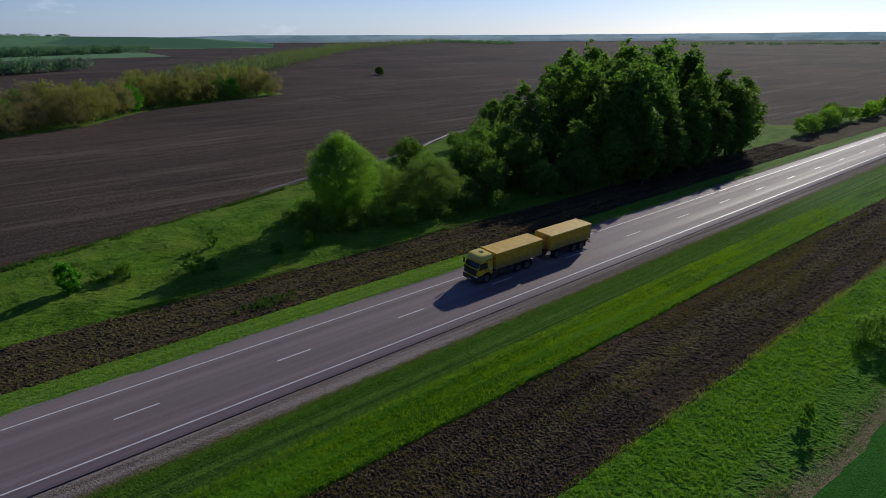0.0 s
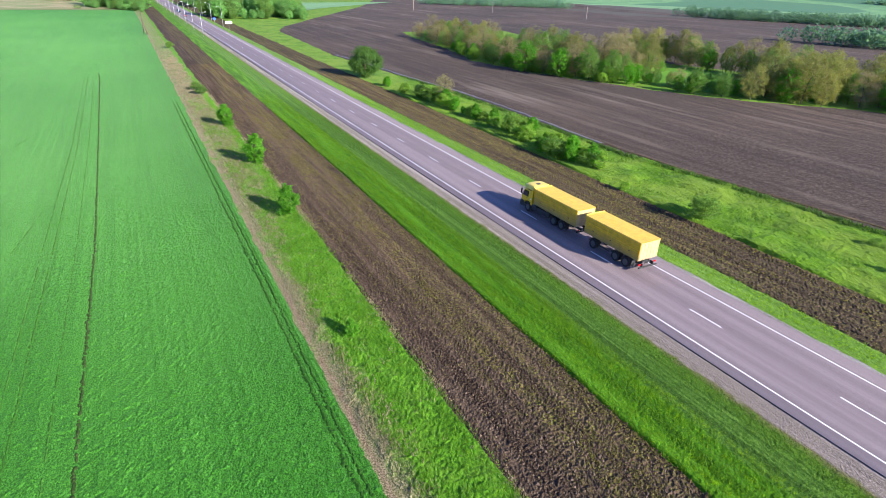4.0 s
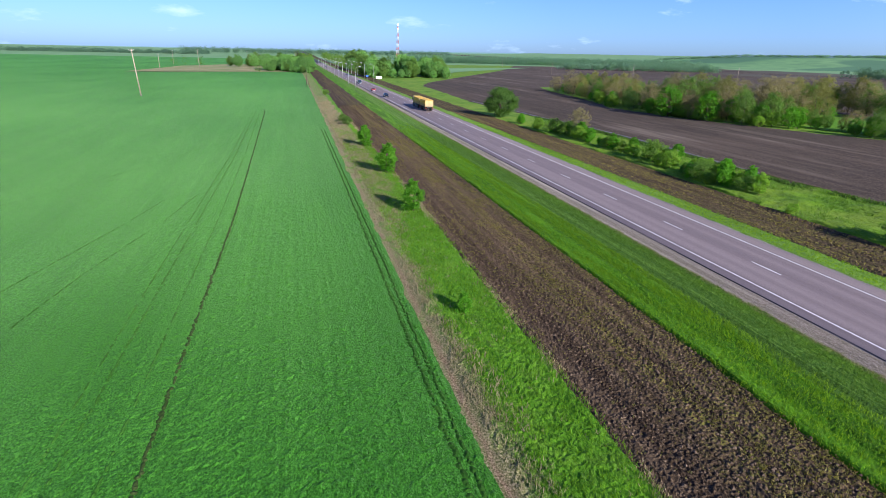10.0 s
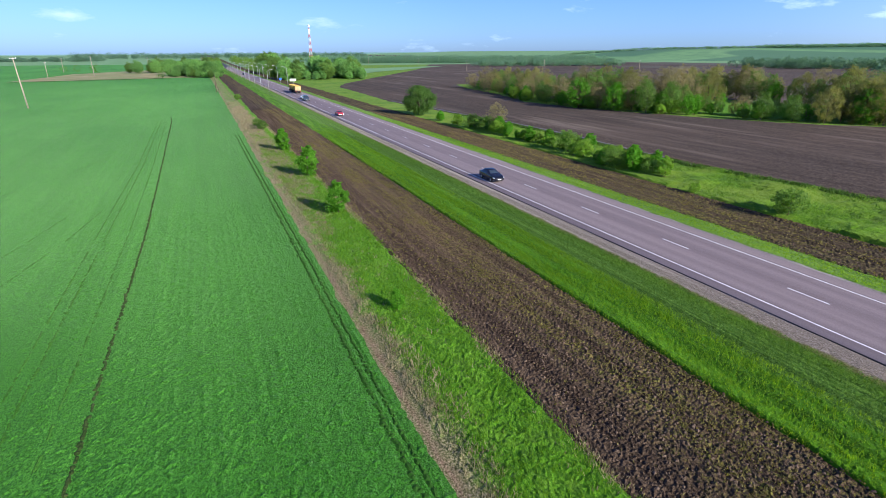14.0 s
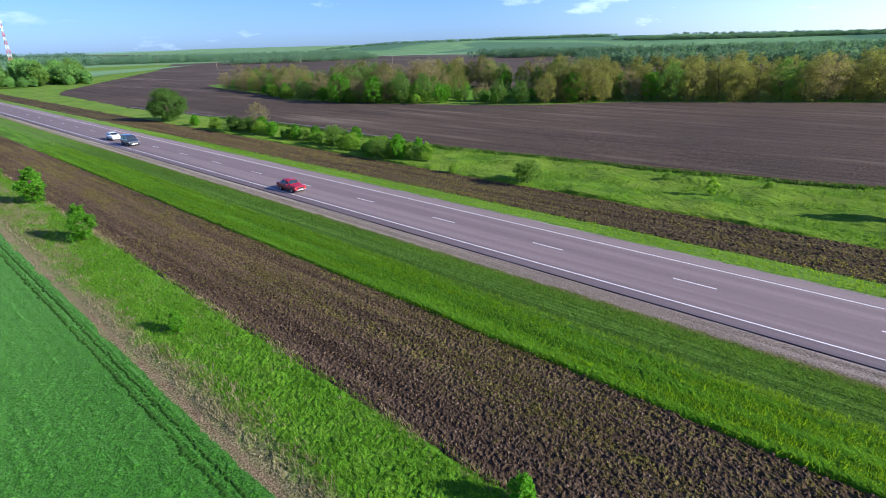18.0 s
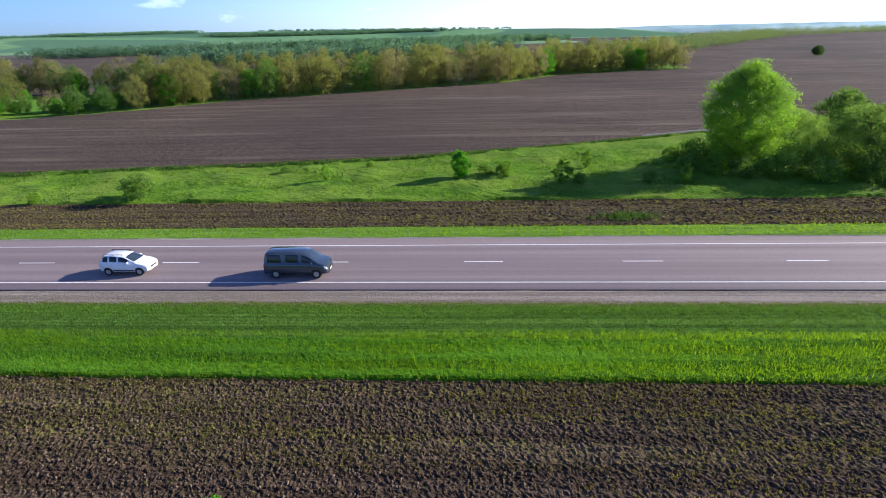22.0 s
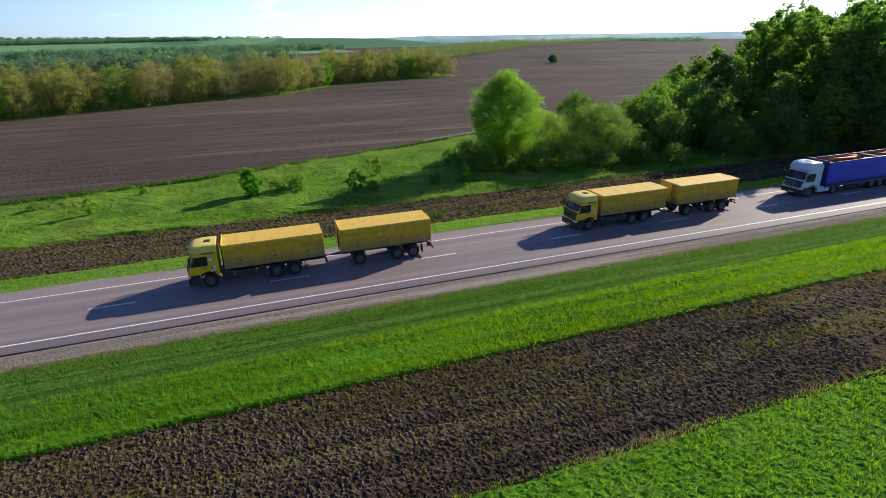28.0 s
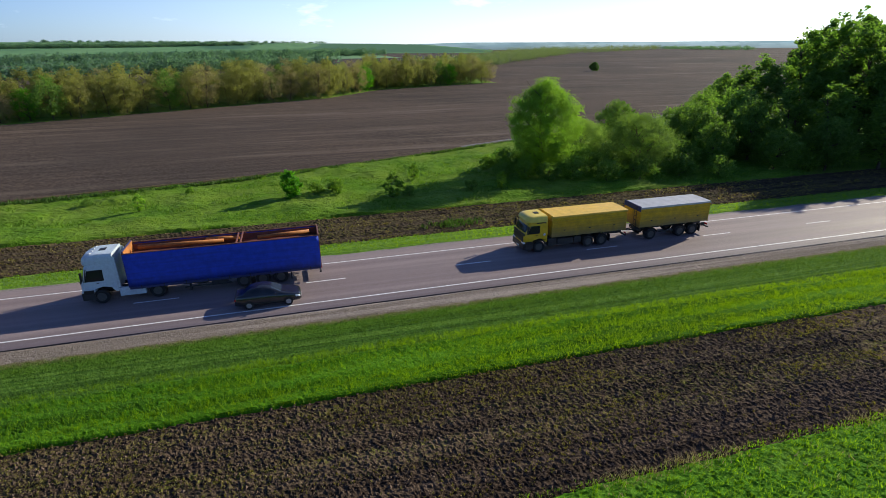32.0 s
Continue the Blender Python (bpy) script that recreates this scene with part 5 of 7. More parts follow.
def clods(name, label, count, area, size, seed, up):
    """Loose lumps of soil lying on a ploughed strip."""
    r = np.random.default_rng(seed)
    x0, x1, y0, y1 = area
    x, y = r.uniform(x0, x1, count), r.uniform(y0, y1, count)
    s = size * r.uniform(0.4, 1.0, count) ** 2 + 0.03
    unit = np.array([(1, 0, 0), (0, 1, 0), (-1, 0, 0), (0, -1, 0), (0, 0, 1), (0, 0, -1)], float)
    tri = np.array([(0, 1, 4), (1, 2, 4), (2, 3, 4), (3, 0, 4), (1, 0, 5), (2, 1, 5), (3, 2, 5), (0, 3, 5)])
    turn = r.uniform(0, 6.3, count)
    c, sn = np.cos(turn), np.sin(turn)
    v = unit[None] * (s[:, None, None] * r.uniform(0.6, 1.4, (count, 6, 1))) * (1, 1, 0.7)
    v = np.stack([v[..., 0] * c[:, None] - v[..., 1] * sn[:, None], v[..., 0] * sn[:, None] + v[..., 1] * c[:, None], v[..., 2]], -1)
    v += np.stack([x, y, height(x, y) + up + s * 0.2], 1)[:, None]
    f = (tri[None] + np.arange(count)[:, None, None] * 6).reshape(-1, 3)
    tagged(new(name, raw_mesh(name, v.reshape(-1, 3), f, M["clod"])), label, "soil clods", kind="stuff")


clods("soil_clods", "loose dark clods on the ploughed strip", 16000, (ROUGH_X, SOIL_X, -110, 120), 0.085, 21, 0.06)
clods("soil_clods", "loose dark clods on the far ploughed strip", 6000, (SOIL_E, MEADOW_E, -120, 130), 0.1, 22, 0.06)


def far_sheet(name, label, corners, n, up, material):
    """A distant field that lies on the land."""
    a, b, c, d = (np.array(p, float) for p in corners)
    s, t = np.meshgrid(np.linspace(0, 1, n), np.linspace(0, 1, n))
    p = (a * (1 - s[..., None]) + b * s[..., None]) * (1 - t[..., None]) + (d * (1 - s[..., None]) + c * s[..., None]) * t[..., None]
    v, f = sheet(p[..., 0], p[..., 1], height(p[..., 0], p[..., 1]) + up)
    return tagged(new(name, raw_mesh(name, v, f, M[material], smooth_faces=True)), label, "field", kind="structure")


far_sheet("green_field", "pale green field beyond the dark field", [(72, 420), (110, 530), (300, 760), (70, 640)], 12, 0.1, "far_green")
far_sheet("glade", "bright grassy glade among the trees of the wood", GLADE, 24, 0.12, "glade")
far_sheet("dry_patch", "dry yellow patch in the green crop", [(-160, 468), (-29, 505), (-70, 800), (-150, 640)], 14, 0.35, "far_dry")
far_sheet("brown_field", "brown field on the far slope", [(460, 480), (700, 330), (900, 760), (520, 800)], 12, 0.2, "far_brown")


def tyre_track(label, points, width, material, seed):
    """Crushed and torn patches in a broken line, each a low uneven scab."""
    r = np.random.default_rng(seed)
    bend = curve([(y, x) for x, y in points])
    y, spots = points[0][1], []
    gap = 0.05 if width > 0.12 else 0.35
    while y < points[-1][1]:
        step = r.uniform(0.16, 0.42)
        if r.uniform() > gap:
            spots.append((float(bend(y)) + r.normal() * width * 0.22, y, max(width, 0.10) * r.uniform(0.5, 1.0), step * r.uniform(0.55, 1.0)))
        y += step
    x, y, a, b = (np.array(c)[:, None] for c in zip(*spots))
    t = np.linspace(0, 2 * np.pi, 8)[None, :-1]
    wob = r.uniform(0.65, 1.25, (len(x), 7))
    px, py = x + a * wob * np.cos(t), y + b * wob * np.sin(t)
    rim = np.stack([px, py, height(px, py) + 0.03], -1)
    hub = np.stack([x, y, height(x, y) + 0.10], -1)
    verts = np.concatenate([rim, hub], 1).reshape(-1, 3)
    k = np.arange(7)
    fan = np.stack([k, (k + 1) % 7, np.full(7, 7)], 1)
    faces = (fan[None] + np.arange(len(x))[:, None, None] * 8).reshape(-1, 3)
    return tagged(new("tyre_track", raw_mesh("tyre_track", verts, faces, M[material])), label, "track", kind="structure")


for i, (words, points, w) in enumerate(TRACKS):
    tyre_track(words, points, w, "rut" if "trodden" in words else "edge_rut" if w > 0.12 else "faint_rut", 3 + i)

# ---- vehicles: +y is ahead, the origin lies on the ground ----
M.update({
    "yellow": plain("yellow_truck_paint", (0.72, 0.45, 0.010), 0.38, wear=0.10, scale=1.6),
    "tarp": plain("yellow_tarpaulin", (0.72, 0.45, 0.060), 0.6, wear=0.10, scale=1.6),
    "tarp_grey": plain("pale_grey_tarpaulin", (0.42, 0.42, 0.43), 0.5, wear=0.1, scale=1.2),
    "tarp_blue": plain("blue_tarpaulin_edge", (0.02, 0.03, 0.12), 0.5),
    # cab roof cap: its sunlit paleness is put into the yellow
    "cream": plain("sunlit_yellow_roof_paint", (0.76, 0.58, 0.10), 0.4, wear=0.08, scale=2.0),
    "orange": plain("orange_truck_paint", (0.72, 0.165, 0.012), 0.4, wear=0.10, scale=2.0),
    "worn_rail": plain("worn_pinkish_rail", (0.27, 0.155, 0.11), 0.6, wear=0.2, scale=3.0),
    "peach": plain("faded_orange_tailgate", (0.46, 0.25, 0.15), 0.6, wear=0.2, scale=3.0),
    "inside": plain("worn_tipper_floor", (0.150, 0.092, 0.072), 0.8, wear=0.3, scale=2.0),
    "white_cab": plain("pale_grey_cab_paint", (0.50, 0.58, 0.64), 0.4, wear=0.08),
    "brick_red": plain("red_brown_steel", (0.20, 0.065, 0.04), 0.6, wear=0.2, scale=2.0),
    "ochre": plain("orange_canvas_roll", (0.45, 0.16, 0.03), 0.7, wear=0.2, scale=2.0),
    "chassis": plain("dark_chassis_steel", (0.028, 0.027, 0.027), 0.65),
    "rubber": plain("tyre_rubber", (0.016, 0.016, 0.017), 0.85),
    "rim": plain("dusty_steel_rim", (0.085, 0.08, 0.075), 0.6, 0.1),
    "pale_rim": plain("pale_steel_rim", (0.20, 0.21, 0.22), 0.5, 0.2),
    "alloy": plain("silver_alloy_rim", (0.38, 0.38, 0.39), 0.35, 0.3),
    "grille": plain("black_plastic_grille", (0.012, 0.012, 0.013), 0.45),
    "lamp": plain("clear_headlamp", (0.75, 0.76, 0.78), 0.12, wear=0.03),
    "red_lamp": plain("red_tail_lamp", (0.45, 0.01, 0.012), 0.2, wear=0.03),
    "plate": plain("pale_plate", (0.62, 0.62, 0.60), 0.5, wear=0.06),
    "decal": plain("white_decal", (0.68, 0.68, 0.68), 0.5, wear=0.04),
    "black_car": plain("black_car_paint", (0.007, 0.009, 0.018), 0.2, wear=0.1, Coat_Weight=0.3),
    "red_car": plain("dark_red_car_paint", (0.36, 0.010, 0.022), 0.3, wear=0.1, Coat_Weight=0.3),
    "white_car": plain("white_car_paint", (0.74, 0.76, 0.80), 0.25, wear=0.05, Coat_Weight=0.4),
    "grey_van": plain("dark_blue_grey_van_paint", (0.034, 0.048, 0.068), 0.18, wear=0.1, Coat_Weight=0.8),
    "dark_car": plain("dark_grey_car_paint", (0.016, 0.017, 0.022), 0.2, wear=0.1, Coat_Weight=0.5),
})


def grimy_mat(name, paint, dirt, z0, z1, runs=(1.0, 0.12, 4.5), much=0.4):
    """Paint with road grime splashed up from below in an uneven line."""
    k = Nodes(name)
    col = k.ramp(k.noise(2.2, 5, 0.65), (0.32, tuple(c * 0.72 for c in paint)), (0.62, paint))
    sep = k.t.nodes.new("ShaderNodeSeparateXYZ")
    k.link(k.place(), sep.inputs[0])
    rise = k.times(sep.outputs[2], k.times(k.noise(1.1, 5, 0.65, (1, 1, 0.3)), 1.3), "ADD")
    mr = k.t.nodes.new("ShaderNodeMapRange")
    mr.inputs[1].default_value, mr.inputs[2].default_value = z1 + 0.65, z0 + 0.65
    k.link(rise, mr.inputs[0])
    streak = k.ramp(k.noise(1.6, 4, 0.6, runs), (0.42, (0.0, 0.0, 0.0)), (0.68, (0.8, 0.8, 0.8)))
    col = k.mix(k.times(streak, much), col, tuple(c * 0.8 for c in dirt))
    col = k.mix(k.times(mr.outputs[0], 0.88), col, dirt)
    return k.done(col, 0.6, spec=0.35)


M["box_yellow"] = grimy_mat("dusty_yellow_box_paint", (0.72, 0.42, 0.014), (0.190, 0.145, 0.066), 1.25, 2.4)
M["dusty_rear"] = grimy_mat("dust_bleached_yellow_paint", (0.56, 0.41, 0.17), (0.30, 0.23, 0.15), 1.2, 2.6)
M["blue_curtain"] = grimy_mat("road_stained_blue_tarpaulin", (0.010, 0.055, 0.52), (0.022, 0.030, 0.085), 0.75, 1.75)
M["rust_box"] = grimy_mat("rusty_orange_tipper_paint", (0.44, 0.115, 0.035), (0.150, 0.068, 0.048), 0.9, 2.4, (2.4, 2.4, 0.4), 0.95)


def glass_mat():
    k = Nodes("tinted_glass")
    return k.done((0.010, 0.013, 0.018), 0.06, spec=0.5)


M["glass"] = glass_mat()
M["cab_glass"] = Nodes("dark_cab_windscreen").done((0.012, 0.015, 0.019), 0.12, spec=0.35)
# windscreen base lifted to bluish, standing in for the sky's reflection
M["screen_glass"] = Nodes("sky_paled_windscreen").done((0.030, 0.042, 0.055), 0.05, spec=0.9)
M["chrome"] = plain("chrome", (0.6, 0.6, 0.62), 0.2, 1.0, 0.05)


def wheel_meshes(key, r, w, rim_mat):
    bm = bmesh.new()
    lathe(bm, [(-w * 0.15, r * 0.57), (-w / 2, r * 0.62), (-w / 2, r * 0.93), (-w * 0.38, r), (w * 0.38, r), (w / 2, r * 0.93), (w / 2, r * 0.62), (w * 0.15, r * 0.57)], "x", 22)
    tyre = bpy.data.meshes.new("tyre_" + key)
    bm.to_mesh(tyre)
    bm.free()
    tyre.materials.append(M["rubber"])
    bm = bmesh.new()
    lathe(bm, [(-w * 0.46, r * 0.60), (-w * 0.50, r * 0.56), (-w * 0.30, r * 0.46), (-w * 0.24, r * 0.26), (-w * 0.44, r * 0.22), (-w * 0.46, r * 0.1), (w * 0.46, r * 0.1), (w * 0.44, r * 0.22), (w * 0.24, r * 0.26), (w * 0.3, r * 0.46), (w * 0.50, r * 0.56), (w * 0.46, r * 0.60)], "x", 18)
    for i in range(8):
        t = 2 * math.pi * i / 8
        for s in (-1, 1):
            tube(bm, (s * w * 0.2, r * 0.34 * math.cos(t), r * 0.34 * math.sin(t)), (s * w * 0.33, r * 0.34 * math.cos(t), r * 0.34 * math.sin(t)), r * 0.035, sides=6)
    rim = bpy.data.meshes.new("rim_" + key)
    bm.to_mesh(rim)
    bm.free()
    rim.materials.append(rim_mat)
    return tyre, rim


TRUCK_WHEEL = wheel_meshes("truck", 0.52, 0.32, M["rim"])
TWIN_WHEEL = wheel_meshes("truck_twin", 0.52, 0.58, M["rim"])
PALE_WHEEL = wheel_meshes("truck_pale", 0.52, 0.58, M["pale_rim"])
CAR_WHEEL = wheel_meshes("car", 0.30, 0.20, M["alloy"])
VAN_WHEEL = wheel_meshes("van", 0.34, 0.22, M["alloy"])


def wheel(parent, meshes, x, y, r):
    ob = part("wheel", meshes[0], None, parent)
    ob.location = (x, y, r)
    part("rim", meshes[1], None, ob)
    return ob


def axle(parent, y, twin=False, track=1.03, light=False):
    for s in (-1, 1):
        wheel(parent, (PALE_WHEEL if light else TWIN_WHEEL) if twin else TRUCK_WHEEL, s * (track - (0.12 if twin else 0)), y, 0.52)


def mudguard(parent, y, x, r=0.62, w=0.5):
    """A bent guard over a wheel."""
    bm = bmesh.new()
    pts = [(r * math.cos(t), 0.52 + r * math.sin(t)) for t in (math.pi * (0.08 + 0.84 * i / 8) for i in range(9))]
    out = [(y + a, b) for a, b in pts] + [(y + a * 0.95, 0.52 + (b - 0.52) * 0.95) for a, b in reversed(pts)]
    prism(bm, out, x - w / 2, x + w / 2)
    part("mudguard", bm, M["chassis"], parent)


def loft(parent, name, rings, paint):
    """A closed skin through rings of points, as one mesh; gives the skin as a function of ring and place on the ring."""
    grid = np.array(rings)
    n = grid.shape[1]
    bm = bmesh.new()
    vs = [[bm.verts.new(p) for p in ring] for ring in rings]
    for a, b in zip(vs, vs[1:]):
        for k in range(n):
            bm.faces.new((a[k], a[(k + 1) % n], b[(k + 1) % n], b[k])).smooth = True
    bm.faces.new(vs[0][::-1])
    bm.faces.new(vs[-1])
    bmesh.ops.recalc_face_normals(bm, faces=bm.faces[:])
    for e in bm.edges:
        e.smooth = len(e.link_faces) < 2 or e.calc_face_angle() < 0.55
    part(name, bm, paint, parent)

    def skin(u, v):
        i, k = min(int(u), len(grid) - 2), int(v)
        fu, fv = u - i, v - k
        p = (grid[i, k % n] * (1 - fv) + grid[i, (k + 1) % n] * fv) * (1 - fu) + (grid[i + 1, k % n] * (1 - fv) + grid[i + 1, (k + 1) % n] * fv) * fu
        return Vector(p)

    return skin


def patch(parent, name, skin, u0, u1, v0, v1, material, proud=0.010, label="", heart=None):
    """A plate that lies on the skin between two stations and two heights."""
    nu, nv = 7, 7
    bm = bmesh.new()
    rows = []
    for i in range(nu):
        row = []
        for k in range(nv):
            u, v = u0 + (u1 - u0) * i / (nu - 1), v0 + (v1 - v0) * k / (nv - 1)
            e = 0.02
            n = (skin(u + e, v) - skin(u - e, v)).cross(skin(u, v + e) - skin(u, v - e))
            p = skin(u, v)
            n = n.normalized() if n.length > 1e-9 else Vector((0, 0, 1))
            if n.dot(p - (heart or Vector((0, p.y, 0.75)))) < 0:
                n = -n
            rim = i in (0, nu - 1) or k in (0, nv - 1)
            row.append(bm.verts.new(p + n * (proud * (-0.6 if rim else 1.0))))
        rows.append(row)
    for a, b in zip(rows, rows[1:]):
        for k in range(nv - 1):
            bm.faces.new((a[k], a[k + 1], b[k + 1], b[k])).smooth = True
    bmesh.ops.recalc_face_normals(bm, faces=bm.faces[:])
    return part(name, bm, material, parent, label)


def rounded(parent, name, levels, long, paint):
    """A cab-like shell through levels (z, front, half width, radius of the front corners)."""
    rings = []
    for z, yf, hw, r in levels:
        half = [(hw, -long), (hw, -long * 0.62), (hw, yf - r)] + [(hw - r + r * math.cos(a), yf - r + r * math.sin(a)) for a in (radians(22), radians(45), radians(68))] + [(hw - r, yf)]
        rings.append([(x, y, z) for x, y in half] + [(0.0, yf + 0.03, z)] + [(-x, y, z) for x, y in reversed(half)])
    return loft(parent, name, rings, paint)


def cab(parent, paint, top=3.15, roof=0.5, long=2.15, bluff=0.12, wide=2.46, low=0.62, cap=None):
    """A forward-control cab with wind deflector, glass, grille, lamps and mirrors; its front lies at y = 0."""
    h = wide / 2
    base = low
    lower = [(-0.06, base), (0.0, base + 0.25), (-0.02, 1.56), (-0.06, 1.69), (-long, 1.69), (-long, base + 0.3), (-long + 0.2, base + 0.3),
             (-long + 0.35, base + 0.5), (-1.95, 1.18), (-1.4, 1.30), (-0.86, 1.16), (-0.72, base)]
    bm = bmesh.new()
    prism(bm, lower, -h, h, 0.05, lambda y, z: 0.10 if y > -0.1 else 0)
    part("cab_shell", bm, paint, parent)
    levels = [(1.65, -0.03, 1.0, 0.30), (1.79, -bluff + 0.04, 0.995, 0.32), (top - 0.32, -bluff - 0.22, 0.965, 0.36), (top - 0.12, -bluff - 0.36, 0.945, 0.40), (top - 0.02, -bluff - 0.52, 0.90, 0.42), (top + 0.02, -bluff - 0.75, 0.80, 0.42)]
    skin = rounded(parent, "cab_top", [(z, y, h * w, r) for z, y, w, r in levels], long, paint)
    heart = Vector((0, -1.2, 2.3))
    if roof:
        rise = [(-0.22, -0.18, 0.955, 0.40), (0.10, -0.14, 0.95, 0.42), (0.50, -0.20, 0.93, 0.46), (0.80, -0.34, 0.89, 0.50), (0.95, -0.60, 0.83, 0.50), (1.0, -1.05, 0.74, 0.45)]
        rounded(parent, "roof_deflector", [(top + roof * f, -bluff + y, h * w, r) for f, y, w, r in rise], long - 0.02, cap or paint)
        bm = bmesh.new()
        box(bm, -0.26, 0.26, -bluff - 1.62, -bluff - 1.2, top + roof * 0.93, top + roof + 0.035, 0.02)
        part("roof_hatch", bm, M["grille"], parent)
    z1, y1 = top - 0.36, -bluff - 0.285
    patch(parent, "windscreen", skin, 1.06, 2.10, 3.4, 10.6, M["cab_glass"], 0.014, "", heart)
    for v in ((0.75, 2.75), (14 - 2.75, 14 - 0.75)):
        patch(parent, "side_window", skin, 0.62, 1.0 + min(1.02, (2.66 - 1.79) / (top - 0.32 - 1.79)), *v, M["cab_glass"], 0.014, "", heart)
    for v in ((2.70, 3.45), (14 - 3.45, 14 - 2.70)):
        patch(parent, "pillar_trim", skin, 0.62, 2.0, *v, M["grille"], 0.012, "black windscreen pillar", heart)
    for s in (-1, 1):
        bm = bmesh.new()
        box(bm, s * (h + 0.14) - 0.09, s * (h + 0.14) + 0.09, -0.30, -0.18, 1.92, 2.55, 0.03)
        tube(bm, (s * (h - 0.02), -0.28, 2.5), (s * (h + 0.14), -0.24, 2.45), 0.025, sides=6)
        part("mirror", bm, M["grille"], parent)
        bm = bmesh.new()
        box(bm, s * 0.92 - 0.24, s * 0.92 + 0.24, -0.12, 0.035, 0.86, 1.06, 0.03)
        part("headlight", bm, M["lamp"], parent)
        bm = bmesh.new()
        box(bm, s * (h + 0.005) - 0.02, s * (h + 0.005) + 0.02, -1.22, -1.06, 1.58, 1.64, 0.008)
        part("door_handle", bm, M["grille"], parent)
        bm = bmesh.new()
        box(bm, s * (h - 0.02) - 0.06, s * (h - 0.02) + 0.06, -0.80, -0.12, 0.38, 0.82, 0.03)
        part("step", bm, M["chassis"], parent)
        bm = bmesh.new()
        box(bm, s * (h - 0.005) - 0.03, s * (h - 0.005) + 0.03, -0.78, -0.14, 0.80, 1.10, 0.015)
        part("lower_panel", bm, M["grille"], parent)
    bm = bmesh.new()
    box(bm, -h + 0.01, h - 0.01, -0.22, 0.05, 0.36, 0.92, 0.06)
    part("bumper", bm, M["grille"], parent)
    bm = bmesh.new()
    for i in range(5):
        box(bm, -1.0, 1.0, -0.03, 0.035 + 0.008 * (i % 2), 1.06 + i * 0.115, 1.145 + i * 0.115, 0.012)
    part("grille", bm, M["grille"], parent)
    bm = bmesh.new()
    prism(bm, [(y1 + 0.02, z1 - 0.02), (y1 + 0.05, z1 - 0.03), (y1 - 0.02, z1 + 0.16), (y1 - 0.06, z1 + 0.16)], -h + 0.26, h - 0.26, 0.006)
    part("sun_visor", bm, M["grille"], parent)
    bm = bmesh.new()
    box(bm, -h + 0.10, h - 0.10, -0.10, 0.015, 1.63, 1.80, 0.02)
    part("wiper_panel", bm, M["grille"], parent)
    bm = bmesh.new()
    box(bm, -0.27, 0.27, 0.045, 0.06, 0.46, 0.57, 0.004)
    part("number_plate", bm, M["plate"], parent, "pale number plate with no legible characters")


def frame_rails(parent, y0, y1, z=0.86):
    bm = bmesh.new()
    for s in (-1, 1):
        box(bm, s * 0.42 - 0.05, s * 0.42 + 0.05, y1, y0, z - 0.13, z + 0.13, 0.01)
    n = int((y0 - y1) / 1.4)
    for i in range(n + 1):
        y = y1 + 0.1 + (y0 - y1 - 0.2) * i / max(n, 1)
        box(bm, -0.40, 0.40, y - 0.05, y + 0.05, z - 0.08, z + 0.08)
    part("chassis", bm, M["chassis"], parent)


